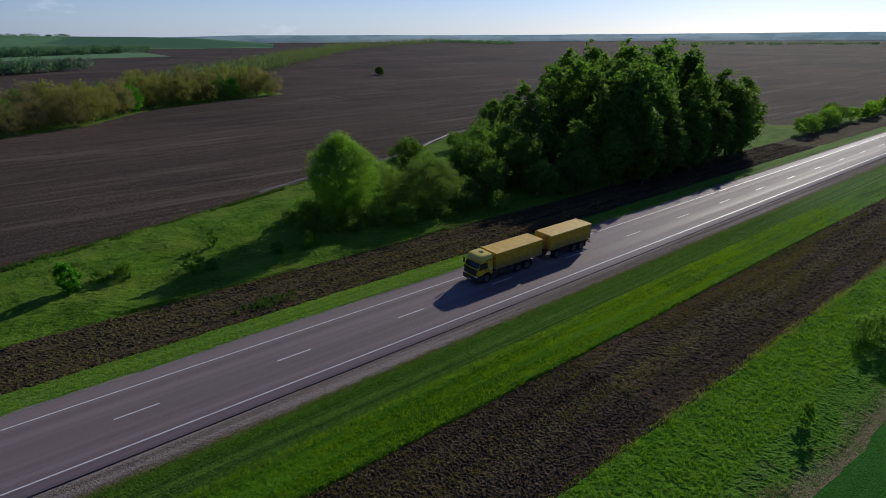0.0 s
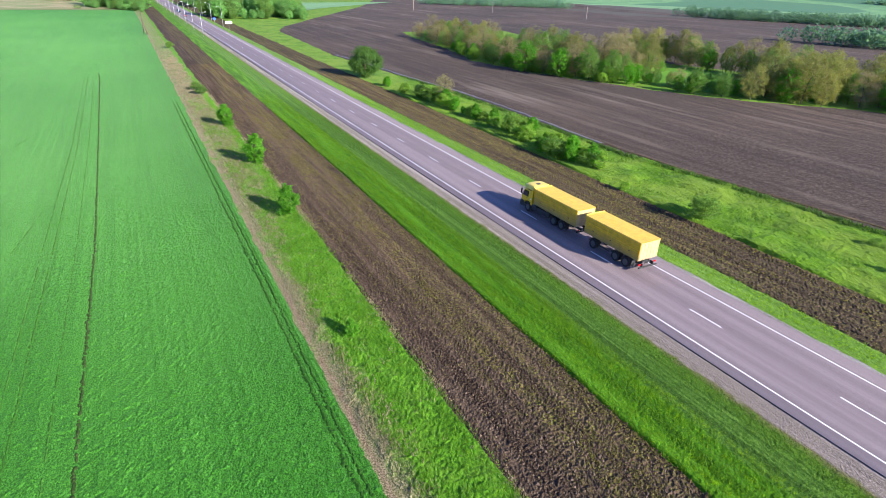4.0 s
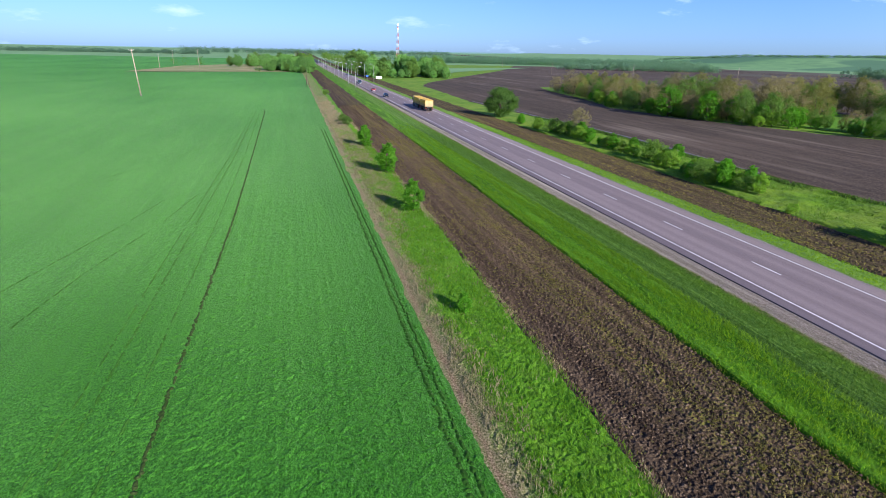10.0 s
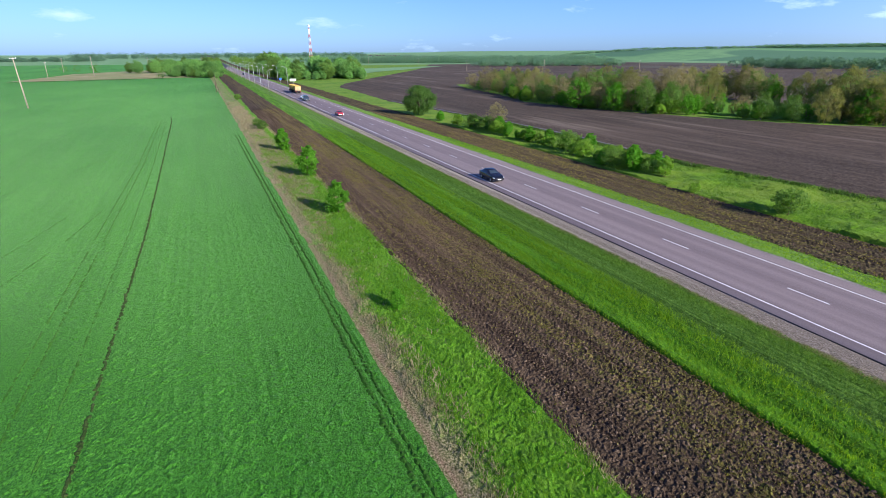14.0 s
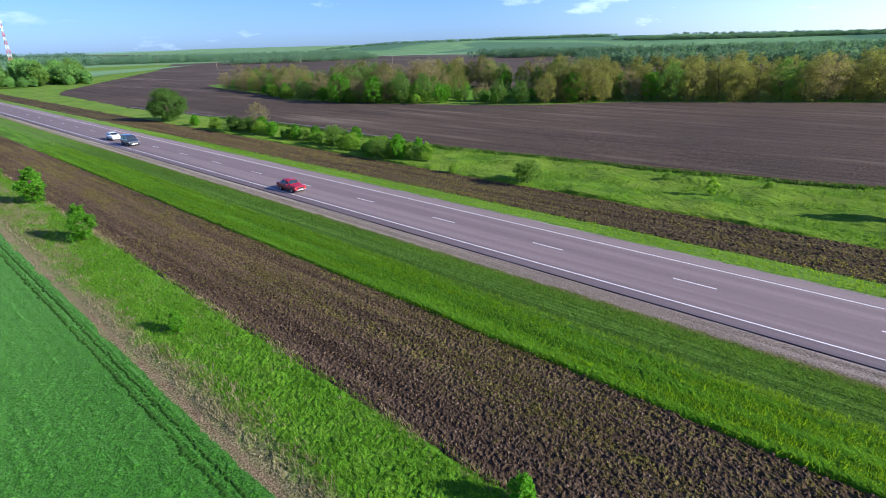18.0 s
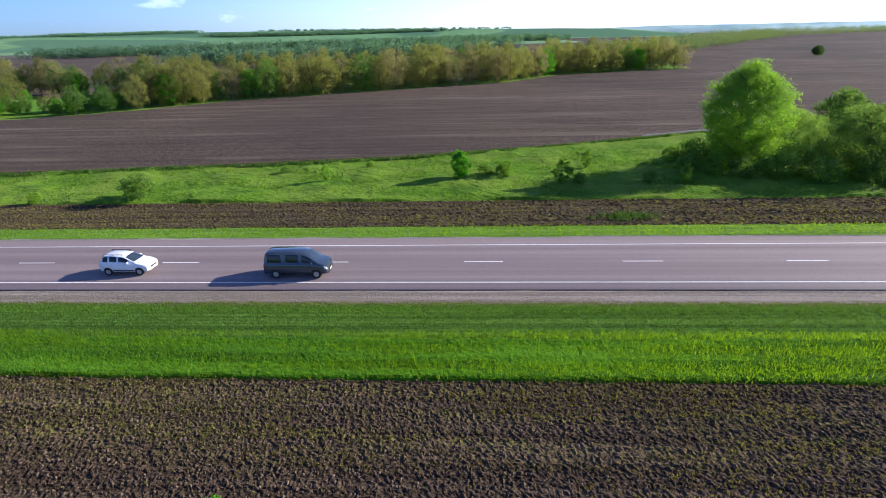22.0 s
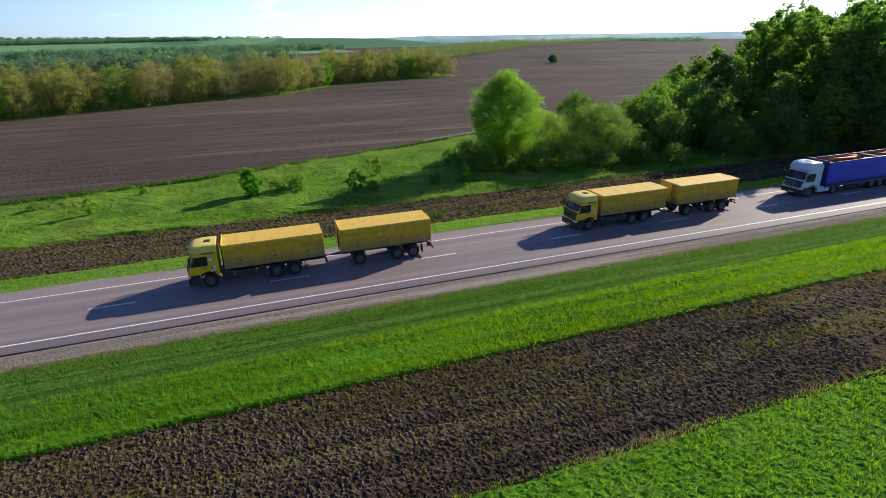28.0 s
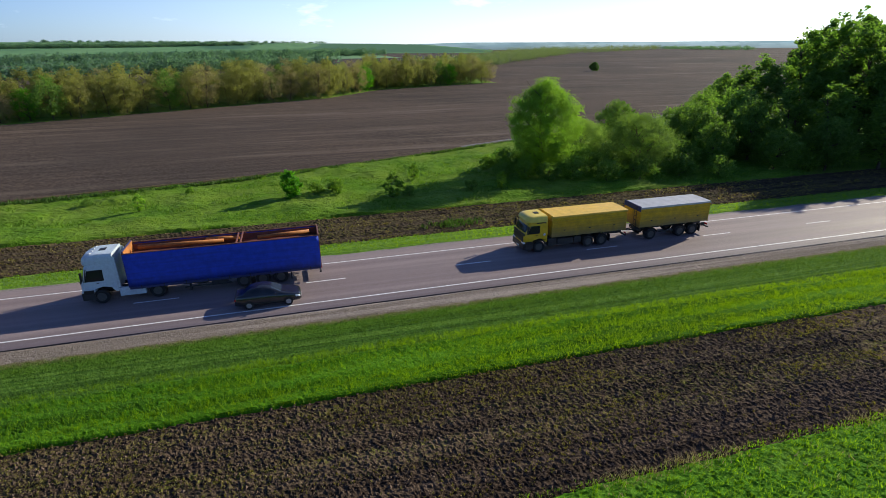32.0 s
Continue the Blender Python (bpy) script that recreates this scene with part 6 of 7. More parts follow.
def grain_box(parent, y0, y1, z0=1.26, z1=3.10, paint=None, cover=None, cover_edge=None):
    """A high-sided grain body with folded ribs, posts, rear doors and a sagging cover over bows."""
    paint, cover = paint or M["box_yellow"], cover or M["tarp"]
    h = 1.25
    bm = bmesh.new()
    box(bm, -h, h, y1, y0, z0, z1, 0.03)
    part("cargo_box", bm, paint, parent)
    length = y0 - y1
    for s in (-1, 1):
        for z, out in ((z0 + 0.02, 0.05), (z0 + 0.27, 0.022), (z0 + 0.47, 0.022), (z0 + 0.70, 0.034), (z0 + 0.92, 0.022), (z0 + 1.12, 0.022), (z0 + 1.36, 0.034)):
            bm = bmesh.new()
            box(bm, s * h - out, s * h + out, y1 + 0.03, y0 - 0.03, z, z + 0.08, 0.015)
            part("side_rail", bm, paint, parent)
        for i in range(4):
            y = y1 + 0.06 + (length - 0.12) * i / 3
            bm = bmesh.new()
            box(bm, s * h - 0.03, s * h + 0.03, y - 0.035, y + 0.035, z0 - 0.06, z1 - 0.02, 0.012)
            part("post", bm, paint, parent)
        for i in range(3):
            y = y1 + length * (i + 0.5) / 3
            bm = bmesh.new()
            box(bm, s * h - 0.02, s * h + 0.055, y - 0.09, y + 0.09, z0 + 0.52, z0 + 0.62, 0.015)
            part("latch", bm, M["chassis"], parent)
    for i in range(6):
        x = -h + 0.12 + (2 * h - 0.24) * i / 5
        bm = bmesh.new()
        box(bm, x - 0.04, x + 0.04, y1 - 0.045, y1 + 0.02, z0 + 0.03, z1 - 0.05, 0.012)
        part("rear_rib", bm, M["dusty_rear"], parent)
    bm = bmesh.new()
    box(bm, -h + 0.03, h - 0.03, y1 - 0.022, y1 + 0.02, z0 + 0.02, z1 - 0.03, 0.01)
    part("rear_door", bm, M["dusty_rear"], parent, "dust-bleached rear door")
    nx, ny = 9, 33
    xs, ys = np.meshgrid(np.linspace(-h - 0.03, h + 0.03, nx), np.linspace(y1 - 0.02, y0 + 0.02, ny))
    arch = 0.03 * (1 - np.clip(np.abs(xs / h), 0, 1))
    bows = 0.018 * np.abs(np.sin((ys - y1) / length * math.pi * 6)) + 0.02 * (fbm(xs * 2 + y0, ys * 1.5, 5, 3) - 0.5)
    zs = z1 + 0.05 + arch - bows * (1 - (xs / h) ** 4)
    xs[:, 1], xs[:, -2] = -h - 0.04, h + 0.04
    zs[:, 1] = zs[:, -2] = z1 + 0.04
    zs[:, 0] = zs[:, -1] = z1 - 0.11 + 0.008 * np.sin((ys[:, 0] - y1) / length * math.pi * 6)
    xs[:, 0], xs[:, -1] = -h - 0.055, h + 0.055
    v, f = sheet(xs, ys, zs)
    me = raw_mesh("cover", v, f, cover)
    part("tarpaulin", me, None, parent, "taut tarpaulin over the load")
    bm = bmesh.new()
    box(bm, -h - 0.02, h + 0.02, y0 - 0.02, y0 + 0.05, z1 - 0.35, z1 + 0.14, 0.02)
    part("cover_flap", bm, cover_edge or cover, parent)


def grain_truck(label):
    t = thing("grain_truck", label, "truck", None, "grain truck convoy")
    cab(t, M["yellow"], 2.84, 0.40, cap=M["cream"])
    frame_rails(t, -0.6, -9.9)
    axle(t, -1.42)
    axle(t, -6.15, True)
    axle(t, -7.5, True)
    for s in (-1, 1):
        mudguard(t, -1.42, s * 1.06, 0.68, 0.40)
        bm = bmesh.new()
        lathe(bm, [(-0.006, 0.001), (-0.006, 0.12), (0.006, 0.12), (0.006, 0.001)], "x", 16, (s * 1.237, -1.86, 1.62))
        part("round_decal", bm, M["decal"], t, "round white decal")
        bm = bmesh.new()
        box(bm, s * 1.205 - 0.012, s * 1.205 + 0.012, -1.95, -1.1, 2.64, 2.72, 0.004)
        part("lettering_bar", bm, M["grille"], t, "dark bar of small unreadable lettering")
    for y in (-6.15, -7.5):
        for s in (-1, 1):
            mudguard(t, y, s * 0.93, 0.64, 0.6)
    grain_box(t, -2.52, -9.8)
    for s, y in ((-1, -3.9), (1, -3.9)):
        bm = bmesh.new()
        box(bm, s * 0.95 - 0.26, s * 0.95 + 0.26, y - 0.75, y + 0.75, 0.52, 1.08, 0.09)
        part("fuel_tank", bm, M["chassis"], t)
        bm = bmesh.new()
        box(bm, s * 0.98 - 0.22, s * 0.98 + 0.22, -3.05, -2.25, 0.50, 1.16, 0.05)
        part("battery_box", bm, M["chassis"], t)
        bm = bmesh.new()
        box(bm, s * 1.0 - 0.2, s * 1.0 + 0.2, -5.42, -4.75, 0.58, 1.12, 0.05)
        part("tool_box", bm, M["chassis"], t)
        for z in (0.55, 0.85):
            bm = bmesh.new()
            box(bm, s * 1.21 - 0.02, s * 1.21 + 0.02, -5.45, -2.3, z, z + 0.08, 0.01)
            part("side_guard", bm, M["chassis"], t)
    bm = bmesh.new()
    box(bm, -1.1, 1.1, -10.0, -9.86, 0.62, 0.76, 0.02)
    tube(bm, (0, -9.9, 0.8), (0, -10.25, 0.78), 0.05, sides=8)
    part("tow_bar", bm, M["chassis"], t)
    for s in (-1, 1):
        bm = bmesh.new()
        box(bm, s * 0.95 - 0.17, s * 0.95 + 0.17, -9.99, -9.94, 0.80, 0.92, 0.01)
        part("tail_light", bm, M["red_lamp"], t)
        bm = bmesh.new()
        box(bm, s * 0.95 - 0.25, s * 0.95 + 0.25, -8.3, -8.26, 0.3, 0.95, 0.005)
        part("mud_flap", bm, M["rubber"], t)
    bm = bmesh.new()
    tube(bm, (0.95, -2.34, 0.9), (0.95, -2.34, 2.9), 0.08, sides=10)
    part("air_intake", bm, M["chassis"], t)
    return t


def grain_trailer(label, cover=None, edge=None):
    """A three-axle drawbar trailer; its origin is the truck's front, so that both share one place."""
    t = thing("grain_trailer", label, "trailer", None, "grain truck convoy")
    grain_box(t, -11.15, -18.5, 1.28, 3.12, None, cover, edge)
    frame_rails(t, -11.3, -18.4, 0.98)
    bm = bmesh.new()
    tube(bm, (0, -10.3, 0.76), (-0.4, -12.2, 0.85), 0.06, sides=8)
    tube(bm, (0, -10.3, 0.76), (0.4, -12.2, 0.85), 0.06, sides=8)
    lathe(bm, [(0.86, 0.5), (0.92, 0.55), (0.98, 0.5)], "z", 20, (0, -12.55, 0))
    part("drawbar", bm, M["chassis"], t)
    for y in (-12.55, -15.65, -17.0):
        axle(t, y, True)
        for s in (-1, 1):
            mudguard(t, y, s * 0.93, 0.62, 0.6)
    for s in (-1, 1):
        bm = bmesh.new()
        box(bm, s * 1.18 - 0.02, s * 1.18 + 0.02, -14.9, -13.3, 0.62, 0.74, 0.01)
        part("side_guard", bm, M["chassis"], t)
        bm = bmesh.new()
        box(bm, s * 0.7 - 0.04, s * 0.7 + 0.04, -18.7, -18.3, 0.6, 0.95, 0.01)
        part("bar_bracket", bm, M["chassis"], t)
    bm = bmesh.new()
    box(bm, -1.2, 1.2, -18.75, -18.63, 0.55, 0.68, 0.02)
    part("rear_bar", bm, M["chassis"], t)
    for s in (-1, 1):
        bm = bmesh.new()
        box(bm, s * 0.98 - 0.18, s * 0.98 + 0.18, -18.6, -18.54, 0.82, 0.96, 0.01)
        part("tail_light", bm, M["red_lamp"], t)
        bm = bmesh.new()
        box(bm, s * 0.95 - 0.26, s * 0.95 + 0.26, -17.8, -17.76, 0.28, 0.95, 0.005)
        part("mud_flap", bm, M["rubber"], t)
    bm = bmesh.new()
    for z in (1.5, 1.9, 2.3, 2.7, 3.02):
        tube(bm, (-0.85, -11.0, z), (-0.5, -11.0, z), 0.02, sides=6)
    for x in (-0.85, -0.5):
        tube(bm, (x, -11.02, 1.3), (x, -11.02, 3.12), 0.022, sides=6)
    part("ladder", bm, M["chassis"], t)
    return t


def dump_truck():
    t = thing("dump_truck", "orange tipper truck with an empty rust-brown body", "truck")
    cab(t, M["orange"], 2.95, 0.0, 2.2, 0.06)
    for piece in t.children:  # the cab sits back on its frame
        piece.location.y = -0.62
    frame_rails(t, -1.1, -10.4, 0.92)
    for y in (-1.95, -3.8):
        axle(t, y)
    for y in (-7.4, -8.8):
        axle(t, y, True, light=True)
    h, z0, z1, y0, y1 = 1.25, 1.27, 3.07, -3.25, -10.7
    bm = bmesh.new()
    box(bm, -h, h, y1, y0, z0, z0 + 0.12, 0.02)
    part("body_floor", bm, M["inside"], t)
    for s in (-1, 1):
        bm = bmesh.new()
        box(bm, s * h - 0.05, s * h + 0.05, y1, y0, z0, z1, 0.02)
        part("body_side", bm, M["rust_box"], t)
        bm = bmesh.new()
        box(bm, s * (h - 0.065) - 0.01, s * (h - 0.065) + 0.01, y1 + 0.06, y0 - 0.06, z0 + 0.12, z1 - 0.03, 0.003)
        part("side_lining", bm, M["inside"], t)
        bm = bmesh.new()
        box(bm, s * h - 0.075, s * h + 0.075, y1, y0, z1 - 0.01, z1 + 0.06, 0.02)
        part("top_rail", bm, M["worn_rail"], t)
        bm = bmesh.new()
        box(bm, s * h - 0.065, s * h + 0.065, y1, y0, z0 - 0.02, z0 + 0.06, 0.02)
        part("bottom_rail", bm, M["worn_rail"], t)
        for i in range(2):
            bm = bmesh.new()
            y = y0 - 0.08 if i == 0 else y1 + 0.08
            box(bm, s * h - 0.09, s * h + 0.09, y - 0.07, y + 0.07, z0, z1 + 0.02, 0.02)
            part("corner_post", bm, M["rust_box"], t)
        bm = bmesh.new()
        box(bm, s * 0.95 - 0.28, s * 0.95 + 0.28, -6.3, -4.9, 0.55, 1.1, 0.06)
        part("fuel_tank", bm, M["rim"], t)
        mudguard(t, -1.95, s * 1.02, 0.66, 0.42)
        for y in (-7.4, -8.8):
            mudguard(t, y, s * 0.93, 0.63, 0.6)
        bm = bmesh.new()
        box(bm, s * 1.0 - 0.2, s * 1.0 + 0.2, -9.75, -9.7, 0.3, 1.0, 0.005)
        part("mud_flap", bm, M["rubber"], t)
    bm = bmesh.new()
    prism(bm, [(y0 + 0.06, z0), (y0 + 0.10, z1 + 0.20), (y0 + 0.05, z1 + 0.42), (y0 - 0.02, z1 + 0.42), (y0 - 0.02, z1 + 0.2), (y0 - 0.04, z0)], -h, h, 0.015)
    part("headboard", bm, M["orange"], t)
    for s in (-1, 1):
        bm = bmesh.new()
        prism(bm, [(y0 + 0.05, z1 + 0.02), (y0 + 0.06, z1 + 0.40), (y0 - 0.2, z1 + 0.36), (y0 - 0.95, z1 + 0.04)], s * (h + 0.055) - 0.02, s * (h + 0.055) + 0.02, 0.006)
        part("headboard_wing", bm, M["orange"], t)
        bm = bmesh.new()
        prism(bm, [(y0 - 0.05, z0 + 0.2), (y0 - 0.05, z1 + 0.3), (y0 - 0.3, z1 + 0.2), (y0 - 2.4, z1 - 0.05), (y0 - 1.3, z0 + 0.2)], s * (h - 0.09) - 0.008, s * (h - 0.09) + 0.008, 0.003)
        part("inner_wing", bm, M["orange"], t)
    bm = bmesh.new()
    prism(bm, [(y0 + 0.02, z1 + 0.3), (y0 + 0.55, z1 + 0.38), (y0 + 0.55, z1 + 0.44), (y0 + 0.0, z1 + 0.42)], -1.0, 1.0, 0.01)
    part("cab_guard", bm, M["orange"], t)
    bm = bmesh.new()
    box(bm, -h, h, y1 - 0.03, y1 + 0.05, z0, z1, 0.02)
    part("tailgate", bm, M["rust_box"], t)
    for i in range(6):
        x = -h + 0.06 + (2 * h - 0.12) * i / 5
        bm = bmesh.new()
        box(bm, x - 0.05, x + 0.05, y1 - 0.10, y1 - 0.025, z0 + 0.05, z1 + 0.04, 0.012)
        part("tailgate_rib", bm, M["peach"], t)
    for z in (z0 - 0.02, z1 + 0.03):
        bm = bmesh.new()
        box(bm, -h - 0.03, h + 0.03, y1 - 0.11, y1 + 0.04, z, z + 0.09, 0.02)
        part("tailgate_rail", bm, M["peach"], t)
    for s in (-1, 1):
        bm = bmesh.new()
        prism(bm, [(y1 + 0.35, z0 - 0.02), (y1 + 0.2, z0 - 0.02), (y1 + 0.1, 0.62), (y1 + 0.22, 0.62)], s * 0.85 - 0.06, s * 0.85 + 0.06, 0.01)
        part("bar_bracket", bm, M["worn_rail"], t)
    bm = bmesh.new()
    box(bm, -1.1, 1.1, -10.5, -10.36, 0.6, 0.75, 0.02)
    part("rear_bar", bm, M["chassis"], t)
    bm = bmesh.new()
    box(bm, -0.35, 0.35, -2.2, -1.6, 2.94, 3.0, 0.02)
    part("roof_hatch", bm, M["orange"], t)
    return t


def semi_truck():
    t = thing("tractor_truck", "pale grey tractor truck with a high roof", "truck")
    cab(t, M["white_cab"], 3.1, 0.58, 2.35, 0.14, 2.48, 0.55)
    frame_rails(t, -0.6, -6.2)
    axle(t, -1.15)
    axle(t, -4.8, True)
    for s in (-1, 1):
        mudguard(t, -4.8, s * 0.93, 0.63, 0.6)
        bm = bmesh.new()
        box(bm, s * 1.06 - 0.17, s * 1.06 + 0.17, -4.05, -2.35, 0.42, 1.05, 0.06)
        part("side_skirt", bm, M["white_cab"], t)
        bm = bmesh.new()
        prism(bm, [(-2.3, 1.1), (-2.3, 3.45), (-2.5, 3.4), (-2.5, 1.1)], s * 1.16 - 0.03, s * 1.16 + 0.03, 0.01)
        part("side_fairing", bm, M["white_cab"], t)
    for x in (-0.75, -0.25, 0.25, 0.75):
        bm = bmesh.new()
        tube(bm, (x, -0.95, 3.62), (x, -0.87, 3.66), 0.09, sides=12)
        tube(bm, (x, -0.98, 3.50), (x, -0.95, 3.62), 0.025, sides=6)
        part("roof_lamp", bm, M["lamp"], t)
    s_ = thing("curtain_trailer", "long blue-sided open-topped trailer with orange canvas rolled inside", "trailer")
    h, z0, z1, y0, y1 = 1.26, 1.02, 3.55, -3.05, -16.5
    bm = bmesh.new()
    box(bm, -h, h, y1, y0, z0, z0 + 0.18, 0.02)
    part("deck", bm, M["chassis"], s_)
    for s in (-1, 1):
        n = 40
        ys = np.linspace(y1, y0, n)
        zs = np.linspace(z0 - 0.02, z1, 7)
        yy, zz = np.meshgrid(ys, zs, indexing="ij")
        xx = s * (h + 0.03 + 0.025 * (fbm(yy * 1.2, zz * 0.8 + s, 3, 3) - 0.5) * 2)
        v, f = sheet(xx, yy, zz)
        me = raw_mesh("curtain", v, f, M["blue_curtain"], smooth_faces=True)
        ob = part("curtain", me, None, s_, "deep blue tarpaulin side curtain")
        solid = ob.modifiers.new("thickness", "SOLIDIFY")
        solid.thickness = 0.05
        solid.offset = 0
        bm = bmesh.new()
        box(bm, s * (h + 0.05) - 0.03, s * (h + 0.05) + 0.03, y1 + 0.04, y0 - 0.04, z0 - 0.14, z0 + 0.02, 0.012)
        part("hem", bm, M["tarp_blue"], s_)
        for i in range(9):
            y = y1 + 0.8 + (y0 - y1 - 1.6) * i / 8
            bm = bmesh.new()
            box(bm, s * (h + 0.07) - 0.012, s * (h + 0.07) + 0.012, y - 0.03, y + 0.03, z0 - 0.18, z0 + 0.10, 0.004)
            part("buckle", bm, M["chassis"], s_)
        bm = bmesh.new()
        box(bm, s * (h - 0.13) - 0.012, s * (h - 0.13) + 0.012, y1 + 0.06, y0 - 0.06, z0 + 0.18, z1 - 0.06, 0.004)
        part("inner_panel", bm, M["brick_red"], s_)
        bm = bmesh.new()
        box(bm, s * h - 0.04, s * h + 0.04, y1, y0, z1 - 0.02, z1 + 0.06, 0.015)
        part("roof_rail", bm, M["brick_red"], s_)
        for i in range(6):
            y = y1 + 0.1 + (y0 - y1 - 0.2) * i / 5
            bm = bmesh.new()
            box(bm, s * (h - 0.06) - 0.04, s * (h - 0.06) + 0.04, y - 0.05, y + 0.05, z0 + 0.1, z1, 0.01)
            part("side_post", bm, M["brick_red"], s_)
    for y, nm in ((y0, "front_wall"), (y1, "rear_door")):
        bm = bmesh.new()
        box(bm, -h, h, y - 0.05, y + 0.05, z0, z1 + (0.22 if nm == "front_wall" else 0.1), 0.02)
        part(nm, bm, M["tarp_blue"] if nm == "front_wall" else M["brick_red"], s_)
    bm = bmesh.new()
    box(bm, -h + 0.05, h - 0.05, y0 - 0.09, y0 - 0.055, z0 + 0.2, z1 + 0.18, 0.01)
    part("front_lining", bm, M["ochre"], s_, "orange lining of the front wall")
    bm = bmesh.new()
    nx, ny = 12, 60
    xs, ys = np.meshgrid(np.linspace(-h + 0.08, h - 0.08, nx), np.linspace(y1 + 0.1, y0 - 0.1, ny))
    zs = z1 - 0.75 + 0.35 * fbm(xs * 0.9, ys * 0.6, 12, 4)
    v, f = sheet(xs, ys, zs)
    part("load", raw_mesh("load", v, f, M["brick_red"], smooth_faces=True), None, s_, "red-brown load seen through the open top")
    bm.free()
    for ya, yb, x in ((y0 - 0.6, y0 - 6.5, 0.55), (y1 + 0.6, y1 + 4.5, 0.5), (y0 - 5.2, y0 - 7.6, 0.9)):
        bm = bmesh.new()
        tube(bm, (x, ya, z1 - 0.18), (x - 0.1, yb, z1 - 0.22), 0.17, 0.13, 10)
        part("canvas_roll", bm, M["ochre"], s_)
    for y in (y1 + 5.6, y1 + 5.9):
        bm = bmesh.new()
        box(bm, -h, h, y - 0.05, y + 0.05, z1 - 0.06, z1 + 0.06, 0.01)
        part("roof_bow", bm, M["brick_red"], s_)
    frame_rails(s_, -6.0, -16.4, 0.92)
    for y in (-10.75, -12.1, -13.45):
        axle(s_, y, True)
    for s in (-1, 1):
        for z in (0.5, 0.78):
            bm = bmesh.new()
            box(bm, s * 1.2 - 0.02, s * 1.2 + 0.02, -9.9, -6.6, z, z + 0.09, 0.01)
            part("side_guard", bm, M["chassis"], s_)
        bm = bmesh.new()
        box(bm, s * 0.9 - 0.09, s * 0.9 + 0.09, -7.05, -6.9, 0.15, 0.95, 0.01)
        part("landing_leg", bm, M["chassis"], s_)
        bm = bmesh.new()
        box(bm, s * 0.95 - 0.27, s * 0.95 + 0.27, -14.25, -14.2, 0.25, 0.95, 0.005)
        part("mud_flap", bm, M["rubber"], s_)
        bm = bmesh.new()
        box(bm, s * 1.0 - 0.15, s * 1.0 + 0.15, -16.58, -16.5, 0.85, 0.98, 0.01)
        part("tail_light", bm, M["red_lamp"], s_)
    bm = bmesh.new()
    box(bm, -1.18, -0.6, -9.6, -8.5, 0.45, 0.98, 0.03)
    part("tool_box", bm, M["chassis"], s_)
    bm = bmesh.new()
    lathe(bm, [(0.55, 0.25), (0.56, 0.48), (0.62, 0.52), (0.80, 0.52), (0.86, 0.48), (0.87, 0.25)], "z", 18, (-0.45, -7.75, 0))
    part("spare_wheel", bm, M["rubber"], s_)
    bm = bmesh.new()
    box(bm, -1.2, 1.2, -16.5, -16.36, 0.5, 0.64, 0.02)
    part("rear_bar", bm, M["chassis"], s_)
    return t, s_


def shell(parent, stations, paint):
    """A car's skin lofted through stations (y, sill, shoulder, half width, top, half top width); gives the skin as a function."""
    rings = []
    for y, zl, zs, hw, zt, ht in stations:
        d, c = zs - zl, zt - zs
        half = [(0.0, zl), (hw * 0.80, zl), (hw * 0.95, zl + 0.10 * d), (hw, zl + 0.42 * d), (hw * 0.995, zl + 0.72 * d), (hw * 0.965, zs - 0.03), (hw * 0.93, zs + min(0.02, c * 0.3)),
                (hw * 0.93 + (ht - hw * 0.93) * 0.55, zs + c * 0.52), (ht, zt - min(0.07, c * 0.3)), (ht * 0.86, zt - min(0.015, c * 0.1)), (0.0, zt)]
        rings.append([(x, y, z) for x, z in half] + [(-x, y, z) for x, z in half[-2:0:-1]])
    return loft(parent, "body", rings, paint)


